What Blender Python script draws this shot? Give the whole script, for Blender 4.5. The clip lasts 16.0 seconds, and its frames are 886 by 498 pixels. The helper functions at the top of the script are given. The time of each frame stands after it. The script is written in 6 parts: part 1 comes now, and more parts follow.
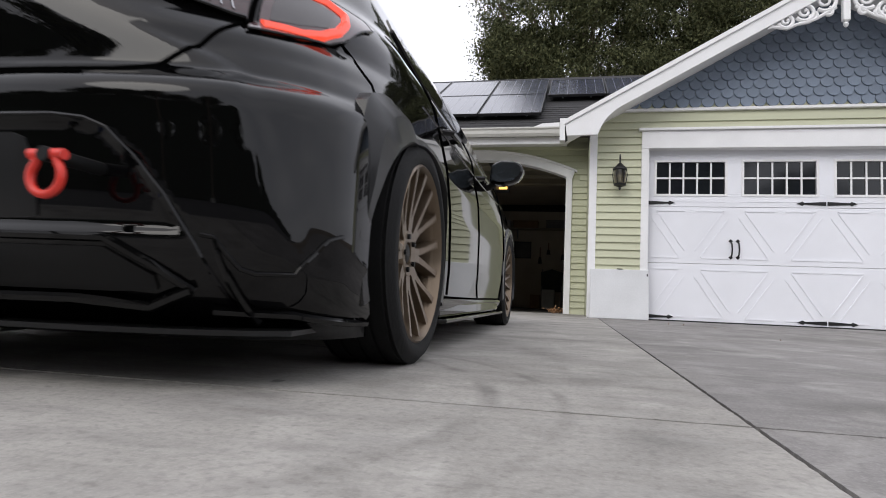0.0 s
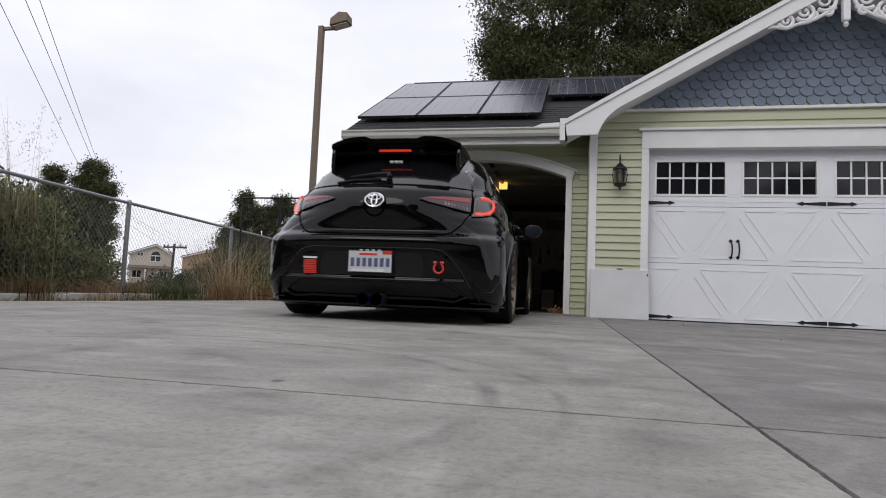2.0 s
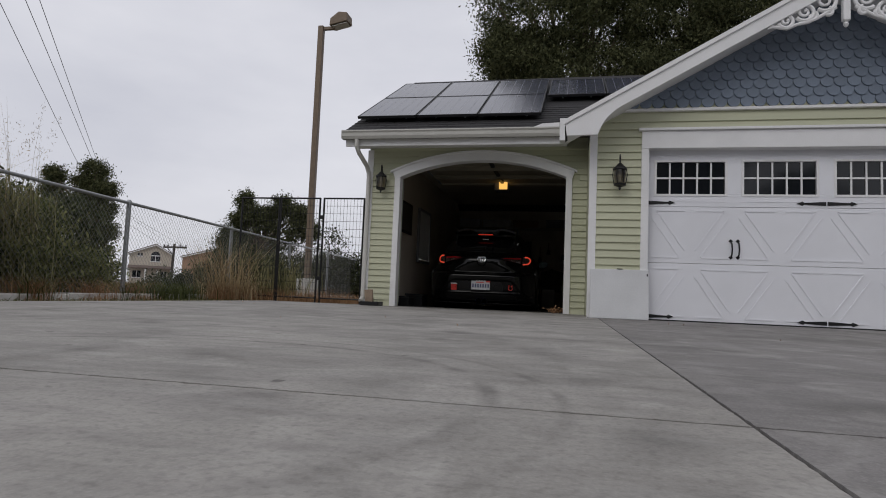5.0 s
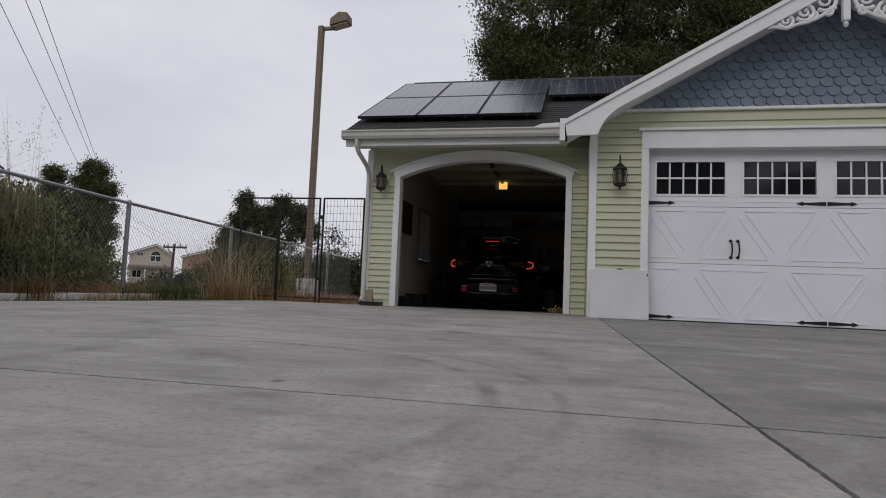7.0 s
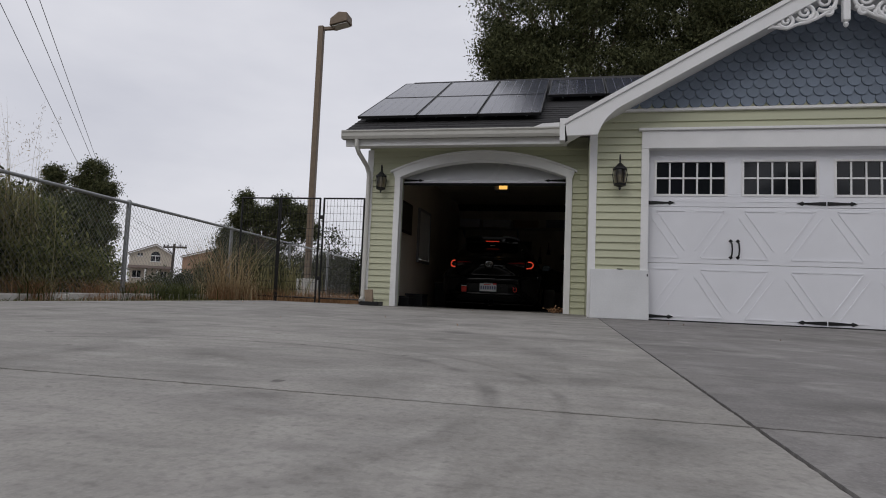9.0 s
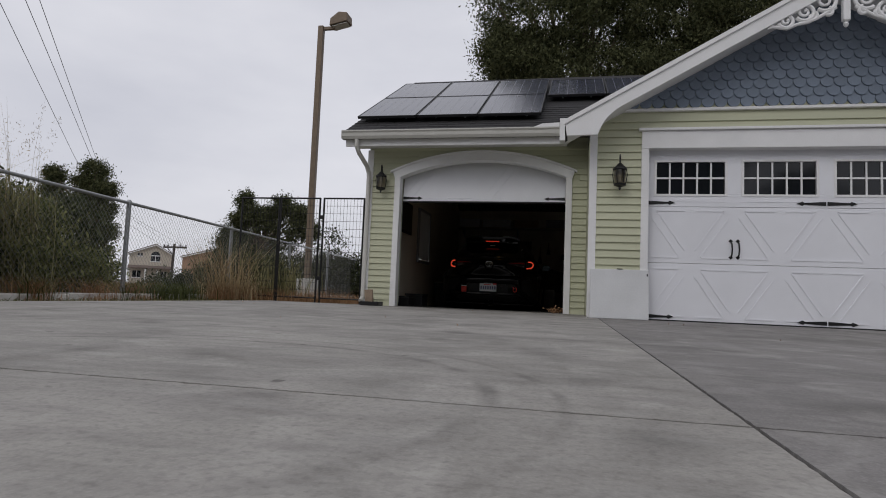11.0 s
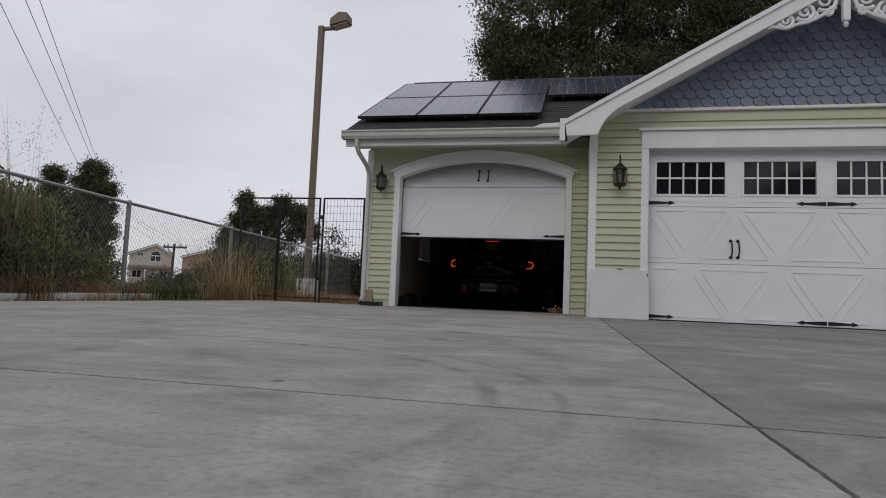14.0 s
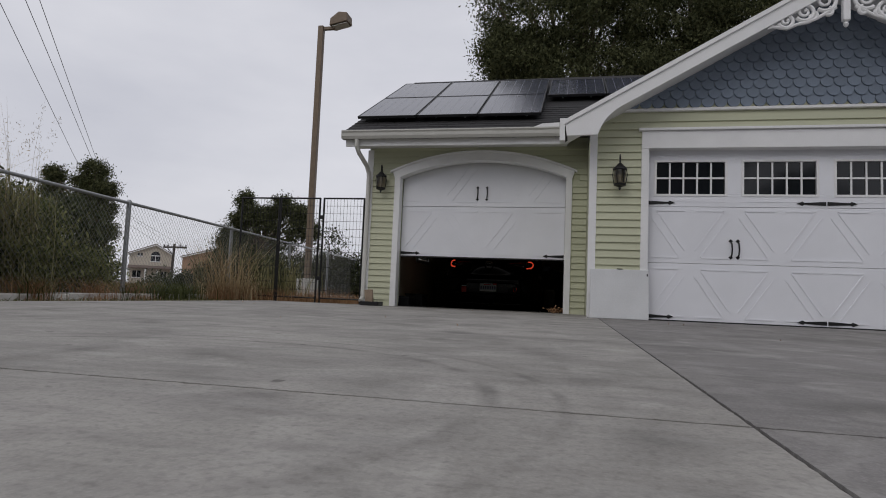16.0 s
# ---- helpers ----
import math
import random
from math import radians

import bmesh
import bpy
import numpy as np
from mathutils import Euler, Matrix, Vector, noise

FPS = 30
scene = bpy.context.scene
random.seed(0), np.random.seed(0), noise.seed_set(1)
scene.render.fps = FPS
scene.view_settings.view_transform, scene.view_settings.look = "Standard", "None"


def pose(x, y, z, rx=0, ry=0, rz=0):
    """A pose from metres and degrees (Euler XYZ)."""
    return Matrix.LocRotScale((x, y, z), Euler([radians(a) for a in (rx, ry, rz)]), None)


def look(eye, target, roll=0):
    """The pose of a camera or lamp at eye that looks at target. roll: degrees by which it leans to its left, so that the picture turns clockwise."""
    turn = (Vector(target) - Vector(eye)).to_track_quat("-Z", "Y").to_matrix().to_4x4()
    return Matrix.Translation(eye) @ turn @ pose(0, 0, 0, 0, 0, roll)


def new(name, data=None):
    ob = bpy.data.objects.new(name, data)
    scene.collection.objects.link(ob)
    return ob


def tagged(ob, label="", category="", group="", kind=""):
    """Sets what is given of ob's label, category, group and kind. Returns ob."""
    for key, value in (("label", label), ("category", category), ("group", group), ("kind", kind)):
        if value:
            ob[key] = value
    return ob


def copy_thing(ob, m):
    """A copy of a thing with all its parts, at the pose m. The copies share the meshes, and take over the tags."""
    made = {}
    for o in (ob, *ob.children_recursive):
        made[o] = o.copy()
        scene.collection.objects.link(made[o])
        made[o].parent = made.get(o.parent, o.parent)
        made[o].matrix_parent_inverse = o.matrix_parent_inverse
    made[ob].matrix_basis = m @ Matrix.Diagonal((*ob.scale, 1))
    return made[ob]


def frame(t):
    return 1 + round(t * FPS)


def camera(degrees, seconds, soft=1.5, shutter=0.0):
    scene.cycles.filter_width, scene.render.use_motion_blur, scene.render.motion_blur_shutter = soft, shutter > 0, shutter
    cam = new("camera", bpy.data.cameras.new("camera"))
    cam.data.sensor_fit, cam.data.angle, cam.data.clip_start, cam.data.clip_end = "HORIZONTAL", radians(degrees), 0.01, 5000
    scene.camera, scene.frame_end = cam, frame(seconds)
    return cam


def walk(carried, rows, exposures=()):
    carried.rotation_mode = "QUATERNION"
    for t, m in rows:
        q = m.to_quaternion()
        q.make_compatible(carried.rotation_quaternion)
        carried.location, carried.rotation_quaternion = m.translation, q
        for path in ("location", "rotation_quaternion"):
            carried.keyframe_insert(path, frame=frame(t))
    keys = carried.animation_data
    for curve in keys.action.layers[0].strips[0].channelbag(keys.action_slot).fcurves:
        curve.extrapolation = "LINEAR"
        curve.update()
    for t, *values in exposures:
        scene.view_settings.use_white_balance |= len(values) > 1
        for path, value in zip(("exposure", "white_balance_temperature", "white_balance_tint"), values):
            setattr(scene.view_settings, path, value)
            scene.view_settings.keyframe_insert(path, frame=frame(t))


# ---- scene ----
# ---------------------------------------------------------------- camera
cam = camera(72.461, 16.0, 1.0, 0.4)
EYE = (0.0, 0.0, 0.2)
VIEW = look(EYE, (-2.0717, 9.7543, 0.9498), 2.33)
walk(cam, [(0.0, VIEW), (16.0, VIEW)],
     [(0.0, 0.92), (0.5, 0.92), (1.0, 0.90), (1.5, 0.78), (2.0, 0.38), (2.5, 0.05), (3.0, -0.05), (3.5, -0.09), (4.2, -0.12), (13.0, -0.13), (16.0, -0.20)])

# ---------------------------------------------------------------- sky and sun
world = bpy.data.worlds.new("overcast_sky")
scene.world = world
world.use_nodes = True
wn, wl = world.node_tree.nodes, world.node_tree.links
wn.clear()
w_out = wn.new("ShaderNodeOutputWorld")
w_bg = wn.new("ShaderNodeBackground")
w_sky = wn.new("ShaderNodeTexSky")
w_sky.sky_type = "NISHITA"
w_sky.sun_disc = False
w_sky.sun_elevation = radians(48)
w_sky.sun_rotation = radians(200)
w_sky.dust_density = 4.0
w_co = wn.new("ShaderNodeTexCoord")
w_map = wn.new("ShaderNodeMapping")
w_map.inputs["Scale"].default_value = (1.0, 1.0, 2.6)
w_map.inputs["Location"].default_value = (0.35, 0.1, 0.25)
w_noise = wn.new("ShaderNodeTexNoise")
w_noise.inputs["Scale"].default_value = 2.2
w_noise.inputs["Detail"].default_value = 6.0
w_noise.inputs["Roughness"].default_value = 0.5
w_ramp = wn.new("ShaderNodeValToRGB")
w_ramp.color_ramp.elements[0].position = 0.30
w_ramp.color_ramp.elements[0].color = (6.8, 6.9, 7.7, 1)
w_ramp.color_ramp.elements[1].position = 0.72
w_ramp.color_ramp.elements[1].color = (9.0, 9.0, 9.6, 1)
w_mix = wn.new("ShaderNodeMixRGB")
w_mix.inputs["Fac"].default_value = 0.92
wl.new(w_co.outputs["Generated"], w_map.inputs["Vector"])
wl.new(w_map.outputs["Vector"], w_noise.inputs["Vector"])
wl.new(w_noise.outputs["Fac"], w_ramp.inputs["Fac"])
wl.new(w_sky.outputs["Color"], w_mix.inputs["Color1"])
wl.new(w_ramp.outputs["Color"], w_mix.inputs["Color2"])
wl.new(w_mix.outputs["Color"], w_bg.inputs["Color"])
w_bg.inputs["Strength"].default_value = 0.096
wl.new(w_bg.outputs["Background"], w_out.inputs["Surface"])

sun_data = bpy.data.lights.new("sun", "SUN")
sun_data.energy = 0.4
sun_data.angle = radians(30)
sun_data.color = (1.0, 0.97, 0.92)
sun = new("sun", sun_data)
sun.matrix_world = look((-6, -16, 18), (0, 6, 0))


# ---------------------------------------------------------------- materials
def mat(name, color, rough=0.6, metal=0.0, var=0.15, scale=8.0, fine=60.0, bump=0.1, coat=0.0, emit=None, spread=0.0, dark=None, spec=0.5, stretch=(1, 1, 1)):
    """A surface with two scales of variation; dark: colour of its stains; spread: brightness change from piece to piece."""
    m = bpy.data.materials.new(name)
    m.use_nodes = True
    n, l = m.node_tree.nodes, m.node_tree.links
    b = n["Principled BSDF"]
    co = n.new("ShaderNodeTexCoord")
    mp = n.new("ShaderNodeMapping")
    mp.inputs["Scale"].default_value = stretch
    l.new(co.outputs["Object"], mp.inputs["Vector"])
    big = n.new("ShaderNodeTexNoise")
    big.inputs["Scale"].default_value = scale
    big.inputs["Detail"].default_value = 5
    sm = n.new("ShaderNodeTexNoise")
    sm.inputs["Scale"].default_value = fine
    sm.inputs["Detail"].default_value = 4
    l.new(mp.outputs["Vector"], big.inputs["Vector"])
    l.new(mp.outputs["Vector"], sm.inputs["Vector"])
    add = n.new("ShaderNodeMath")
    add.operation = "MULTIPLY_ADD"
    add.inputs[1].default_value = 0.35
    l.new(sm.outputs["Fac"], add.inputs[0])
    half = n.new("ShaderNodeMath")
    half.operation = "MULTIPLY"
    half.inputs[1].default_value = 0.65
    l.new(big.outputs["Fac"], half.inputs[0])
    l.new(half.outputs[0], add.inputs[2])
    ramp = n.new("ShaderNodeValToRGB")
    ramp.color_ramp.elements[0].position = 0.32
    ramp.color_ramp.elements[1].position = 0.68
    lo = dark or tuple(c * (1 - var) for c in color)
    hi = tuple(min(1, c * (1 + var * 0.6)) for c in color)
    ramp.color_ramp.elements[0].color = (*lo, 1)
    ramp.color_ramp.elements[1].color = (*hi, 1)
    l.new(add.outputs[0], ramp.inputs["Fac"])
    out = ramp.outputs["Color"]
    if spread:
        info = n.new("ShaderNodeObjectInfo")
        rr = n.new("ShaderNodeMapRange")
        rr.inputs["To Min"].default_value = 1 - spread
        rr.inputs["To Max"].default_value = 1 + spread
        l.new(info.outputs["Random"], rr.inputs["Value"])
        hs = n.new("ShaderNodeHueSaturation")
        l.new(rr.outputs["Result"], hs.inputs["Value"])
        l.new(out, hs.inputs["Color"])
        out = hs.outputs["Color"]
    l.new(out, b.inputs["Base Color"])
    b.inputs["Roughness"].default_value = rough
    b.inputs["Metallic"].default_value = metal
    b.inputs["Specular IOR Level"].default_value = spec
    b.inputs["Coat Weight"].default_value = coat
    b.inputs["Coat Roughness"].default_value = 0.03
    if rough > 0.15:
        rm = n.new("ShaderNodeMapRange")
        rm.inputs["To Min"].default_value = max(0.02, rough - 0.12)
        rm.inputs["To Max"].default_value = min(1, rough + 0.12)
        l.new(big.outputs["Fac"], rm.inputs["Value"])
        l.new(rm.outputs["Result"], b.inputs["Roughness"])
    if bump:
        bp = n.new("ShaderNodeBump")
        bp.inputs["Strength"].default_value = bump
        bp.inputs["Distance"].default_value = 0.01
        l.new(sm.outputs["Fac"], bp.inputs["Height"])
        l.new(bp.outputs["Normal"], b.inputs["Normal"])
    if emit:
        b.inputs["Emission Color"].default_value = (*emit[0], 1)
        b.inputs["Emission Strength"].default_value = emit[1]
    return m


def leaf_mat(name, a, b2, rough=0.6, trans=0.25):
    """Leaves, each a little different."""
    m = bpy.data.materials.new(name)
    m.use_nodes = True
    n, l = m.node_tree.nodes, m.node_tree.links
    b = n["Principled BSDF"]
    g = n.new("ShaderNodeNewGeometry")
    ramp = n.new("ShaderNodeValToRGB")
    ramp.color_ramp.elements[0].color = (*a, 1)
    ramp.color_ramp.elements[1].color = (*b2, 1)
    l.new(g.outputs["Random Per Island"], ramp.inputs["Fac"])
    l.new(ramp.outputs["Color"], b.inputs["Base Color"])
    b.inputs["Roughness"].default_value = rough + 0.15
    b.inputs["Specular IOR Level"].default_value = 0.15
    tr = n.new("ShaderNodeBsdfTranslucent")
    l.new(ramp.outputs["Color"], tr.inputs["Color"])
    mx = n.new("ShaderNodeMixShader")
    mx.inputs["Fac"].default_value = trans
    l.new(b.outputs["BSDF"], mx.inputs[1])
    l.new(tr.outputs["BSDF"], mx.inputs[2])
    l.new(mx.outputs["Shader"], n["Material Output"].inputs["Surface"])
    return m


def concrete_mat(name, base_colour):
    """Driveway slab: pale grey, cloudy stains, brushed streaks, curved tyre marks, fine grit."""
    m = mat(name, base_colour, 0.8, var=0.2, scale=1.1, fine=180, bump=0.14, spec=0.2)
    n, l = m.node_tree.nodes, m.node_tree.links
    b = n["Principled BSDF"]
    base = b.inputs["Base Color"].links[0].from_socket
    co = n.new("ShaderNodeTexCoord")

    def layer(prev, scale, lo, hi, strength, stretch, colour=(0.10, 0.095, 0.085), detail=5, distort=0.0):
        mp = n.new("ShaderNodeMapping")
        mp.inputs["Scale"].default_value = stretch
        l.new(co.outputs["Object"], mp.inputs["Vector"])
        nz = n.new("ShaderNodeTexNoise")
        nz.inputs["Scale"].default_value = scale
        nz.inputs["Detail"].default_value = detail
        nz.inputs["Distortion"].default_value = distort
        l.new(mp.outputs["Vector"], nz.inputs["Vector"])
        mr = n.new("ShaderNodeMapRange")
        mr.inputs["From Min"].default_value = lo
        mr.inputs["From Max"].default_value = hi
        mr.inputs["To Max"].default_value = strength
        l.new(nz.outputs["Fac"], mr.inputs["Value"])
        mx = n.new("ShaderNodeMixRGB")
        mx.inputs["Color2"].default_value = (*colour, 1)
        l.new(mr.outputs["Result"], mx.inputs["Fac"])
        l.new(prev, mx.inputs["Color1"])
        return mx.outputs["Color"]

    c = layer(base, 0.9, 0.47, 0.72, 0.42, (0.8, 0.8, 1), distort=0.8)
    c = layer(c, 2.6, 0.5, 0.72, 0.45, (0.7, 0.9, 1), distort=1.2, detail=8)
    c = layer(c, 1.6, 0.5, 0.75, 0.26, (0.45, 1.6, 1), detail=8)
    c = layer(c, 1.3, 0.52, 0.78, 0.4, (2.2, 0.35, 1), (0.46, 0.44, 0.41), detail=8)
    c = layer(c, 4.5, 0.52, 0.75, 0.5, (1, 1, 1), (0.46, 0.445, 0.41), detail=9, distort=1.0)
    c = layer(c, 42.0, 0.5, 0.75, 0.22, (1, 1, 1), detail=4)
    c = layer(c, 160.0, 0.5, 0.75, 0.25, (1, 1, 1), (0.45, 0.43, 0.41), detail=2)
    c = layer(c, 90.0, 0.58, 0.70, 0.25, (1, 1, 1), (0.12, 0.115, 0.11), detail=2)
    c = layer(c, 2.4, 0.55, 0.72, 0.34, (0.5, 1.3, 1), (0.11, 0.10, 0.10), detail=9, distort=1.5)
    c = layer(c, 65.0, 0.5, 0.68, 0.28, (1, 1, 1), (0.13, 0.125, 0.12), detail=3)
    c = layer(c, 9.0, 0.52, 0.70, 0.2, (0.3, 1.6, 1), (0.15, 0.145, 0.135), detail=6)
    c = layer(c, 14.0, 0.52, 0.72, 0.22, (0.35, 1.2, 1), (0.14, 0.135, 0.13), detail=8, distort=0.6)
    c = layer(c, 12.0, 0.55, 0.75, 0.22, (0.45, 1.0, 1), (0.43, 0.42, 0.40), detail=8, distort=0.6)
    c = layer(c, 7.0, 0.715, 0.74, 0.6, (1, 1, 1), (0.06, 0.055, 0.05), detail=2)

    def arc(prev, cx, cy, r, w, strength):
        """A curved tyre mark: a soft band on a circle, broken by noise."""
        sub = n.new("ShaderNodeVectorMath")
        sub.operation = "DISTANCE"
        sub.inputs[1].default_value = (cx, cy, 0.0)
        l.new(co.outputs["Object"], sub.inputs[0])
        off = n.new("ShaderNodeMath")
        off.operation = "SUBTRACT"
        off.inputs[1].default_value = r
        l.new(sub.outputs["Value"], off.inputs[0])
        ab = n.new("ShaderNodeMath")
        ab.operation = "ABSOLUTE"
        l.new(off.outputs[0], ab.inputs[0])
        mr = n.new("ShaderNodeMapRange")
        mr.inputs["From Min"].default_value = w
        mr.inputs["From Max"].default_value = w * 0.3
        mr.inputs["To Max"].default_value = strength
        l.new(ab.outputs[0], mr.inputs["Value"])
        nz = n.new("ShaderNodeTexNoise")
        nz.inputs["Scale"].default_value = 3.0
        nz.inputs["Detail"].default_value = 6
        l.new(co.outputs["Object"], nz.inputs["Vector"])
        nr = n.new("ShaderNodeMapRange")
        nr.inputs["From Min"].default_value = 0.42
        nr.inputs["From Max"].default_value = 0.6
        l.new(nz.outputs["Fac"], nr.inputs["Value"])
        mu = n.new("ShaderNodeMath")
        mu.operation = "MULTIPLY"
        l.new(mr.outputs["Result"], mu.inputs[0])
        l.new(nr.outputs["Result"], mu.inputs[1])
        mx = n.new("ShaderNodeMixRGB")
        mx.inputs["Color2"].default_value = (0.09, 0.085, 0.08, 1)
        l.new(mu.outputs[0], mx.inputs["Fac"])
        l.new(prev, mx.inputs["Color1"])
        return mx.outputs["Color"]

    for cx, cy, r, w, s in ((-1.1, 1.1, 0.955, 0.03, 0.55), (-1.1, 1.1, 1.10, 0.02, 0.4), (-3.6, 1.0, 2.3, 0.10, 0.35), (-3.6, 1.0, 3.75, 0.12, 0.35), (4.2, 0.6, 3.1, 0.12, 0.3), (-0.6, -3.0, 4.6, 0.12, 0.35), (-0.6, -3.0, 6.1, 0.14, 0.3), (1.6, 12.0, 7.6, 0.12, 0.3)):
        c = arc(c, cx, cy, r, w, s)
    l.new(c, b.inputs["Base Color"])
    return m


M_CONC = concrete_mat("driveway_concrete", (0.336, 0.321, 0.294))
# slabs right of the long joint get a darker base colour
M_CONC2 = concrete_mat("darker_slab_concrete", (0.230, 0.218, 0.209))
M_JOINT = mat("joint_dirt", (0.045, 0.041, 0.036), 0.95, var=0.5, scale=30)
M_DIRT = mat("dry_soil", (0.16, 0.125, 0.085), 0.95, var=0.4, scale=1.5, fine=25, bump=0.6)
M_CURB = mat("old_concrete_strip", (0.56, 0.55, 0.51), 0.85, var=0.3, scale=3)
M_SIDING = mat("green_siding_paint", (0.53, 0.54, 0.385), 0.55, var=0.07, scale=3, fine=90, bump=0.05, spread=0.035, stretch=(0.3, 1, 1))
M_WHITE = mat("white_trim_paint", (0.84, 0.84, 0.84), 0.45, var=0.06, scale=4, fine=80, bump=0.04)
M_DOOR = mat("white_steel_door", (0.84, 0.85, 0.89), 0.4, var=0.05, scale=2.5, fine=120, bump=0.05)
M_BLUE = mat("blue_shingle_paint", (0.19, 0.232, 0.295), 0.65, var=0.16, scale=9, fine=70, bump=0.15, spread=0.10)
M_ROOF = mat("asphalt_shingle", (0.03, 0.029, 0.03), 0.9, var=0.45, scale=5, fine=120, bump=0.6, spread=0.3)
M_IRON = mat("black_iron", (0.015, 0.015, 0.016), 0.5, 0.3, bump=0.1)
M_GALV = mat("galvanised_steel", (0.34, 0.35, 0.36), 0.45, 0.7, var=0.2, scale=20)
M_GUTTER = mat("gutter_aluminium", (0.62, 0.61, 0.57), 0.4, var=0.08)
M_POLE = mat("brown_painted_steel", (0.17, 0.125, 0.085), 0.5, 0.2, var=0.2)
M_INNER = mat("garage_plaster", (0.56, 0.51, 0.43), 0.8, var=0.12, scale=2)
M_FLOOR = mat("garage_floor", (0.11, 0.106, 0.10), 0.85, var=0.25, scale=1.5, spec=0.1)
M_CELL = mat("solar_cells", (0.045, 0.05, 0.075), 0.12, var=0.1, bump=0.0, spec=0.8)
M_PANELFRAME = mat("dark_panel_frame", (0.03, 0.03, 0.032), 0.4, 0.5)
M_CELLLINE = mat("cell_line", (0.28, 0.28, 0.30), 0.3, 0.3)
M_WOOD = mat("weathered_wood", (0.24, 0.16, 0.10), 0.8, var=0.3, stretch=(1, 1, 0.2))


def glass_mat(name, tint, rough=0.02):
    m = bpy.data.materials.new(name)
    m.use_nodes = True
    b = m.node_tree.nodes["Principled BSDF"]
    b.inputs["Base Color"].default_value = (*tint, 1)
    b.inputs["Roughness"].default_value = rough
    b.inputs["Transmission Weight"].default_value = 1.0
    b.inputs["IOR"].default_value = 1.45
    return m


M_PANE = mat("dark_window_glass", (0.012, 0.014, 0.017), 0.06, bump=0.0, var=0.05, spec=0.4)
M_LAMPGLASS = glass_mat("seeded_lamp_glass", (0.34, 0.29, 0.20), 0.35)


# ---------------------------------------------------------------- mesh helpers
def box(bm, x0, x1, y0, y1, z0, z1):
    v = [bm.verts.new(p) for p in ((x0, y0, z0), (x1, y0, z0), (x1, y1, z0), (x0, y1, z0), (x0, y0, z1), (x1, y0, z1), (x1, y1, z1), (x0, y1, z1))]
    for f in ((3, 2, 1, 0), (4, 5, 6, 7), (0, 1, 5, 4), (1, 2, 6, 5), (2, 3, 7, 6), (3, 0, 4, 7)):
        bm.faces.new([v[i] for i in f])
    return bm


def prism(bm, poly, a0, a1, axis="y"):
    """Extrude a polygon: given in (x, z) along y, in (y, z) along x, or in (x, y) along z."""
    def at(p, a):
        return (p[0], a, p[1]) if axis == "y" else (a, p[0], p[1]) if axis == "x" else (p[0], p[1], a)
    lo = [bm.verts.new(at(p, a0)) for p in poly]
    hi = [bm.verts.new(at(p, a1)) for p in poly]
    k = len(poly)
    bm.faces.new(lo)
    bm.faces.new(hi[::-1])
    for i in range(k):
        bm.faces.new((lo[i], hi[i], hi[(i + 1) % k], lo[(i + 1) % k]))
    return bm


def tube(bm, a, b, r, r2=None, k=10):
    a, b = Vector(a), Vector(b)
    r2 = r if r2 is None else r2
    q = (b - a).to_track_quat("Z", "Y")
    rings = []
    for p, rad in ((a, r), (b, r2)):
        rings.append([bm.verts.new(p + q @ Vector((rad * math.cos(2 * math.pi * i / k), rad * math.sin(2 * math.pi * i / k), 0))) for i in range(k)])
    for i in range(k):
        bm.faces.new((rings[0][i], rings[0][(i + 1) % k], rings[1][(i + 1) % k], rings[1][i]))
    bm.faces.new(rings[0][::-1])
    bm.faces.new(rings[1])
    return bm


def path_tube(bm, pts, r, k=8):
    """A bent tube through points; r may be a number or a list."""
    pts = [Vector(p) for p in pts]
    rings, side = [], None
    for i, p in enumerate(pts):
        d = (pts[min(i + 1, len(pts) - 1)] - pts[max(i - 1, 0)]).normalized()
        if side is None:
            side = d.orthogonal().normalized()
        side = (side - d * side.dot(d)).normalized()
        up = d.cross(side)
        rad = r[i] if isinstance(r, (list, tuple)) else r
        rings.append([bm.verts.new(p + side * rad * math.cos(2 * math.pi * j / k) + up * rad * math.sin(2 * math.pi * j / k)) for j in range(k)])
    for a, b in zip(rings, rings[1:]):
        for j in range(k):
            bm.faces.new((a[j], a[(j + 1) % k], b[(j + 1) % k], b[j]))
    bm.faces.new(rings[0][::-1])
    bm.faces.new(rings[-1])
    return bm


def turned(bm, prof, at=(0, 0, 0), k=16, axis="z", caps=True):
    """Revolve (radius, height) pairs round an axis."""
    rings = []
    for r, h in prof:
        ring = []
        for i in range(k):
            c, s = r * math.cos(2 * math.pi * i / k), r * math.sin(2 * math.pi * i / k)
            p = (c, s, h) if axis == "z" else (h, c, s) if axis == "x" else (s, h, c)
            ring.append(bm.verts.new(Vector(p) + Vector(at)))
        rings.append(ring)
    for a, b in zip(rings, rings[1:]):
        for i in range(k):
            bm.faces.new((a[i], a[(i + 1) % k], b[(i + 1) % k], b[i]))
    if caps:
        bm.faces.new(rings[0][::-1])
        bm.faces.new(rings[-1])
    return bm


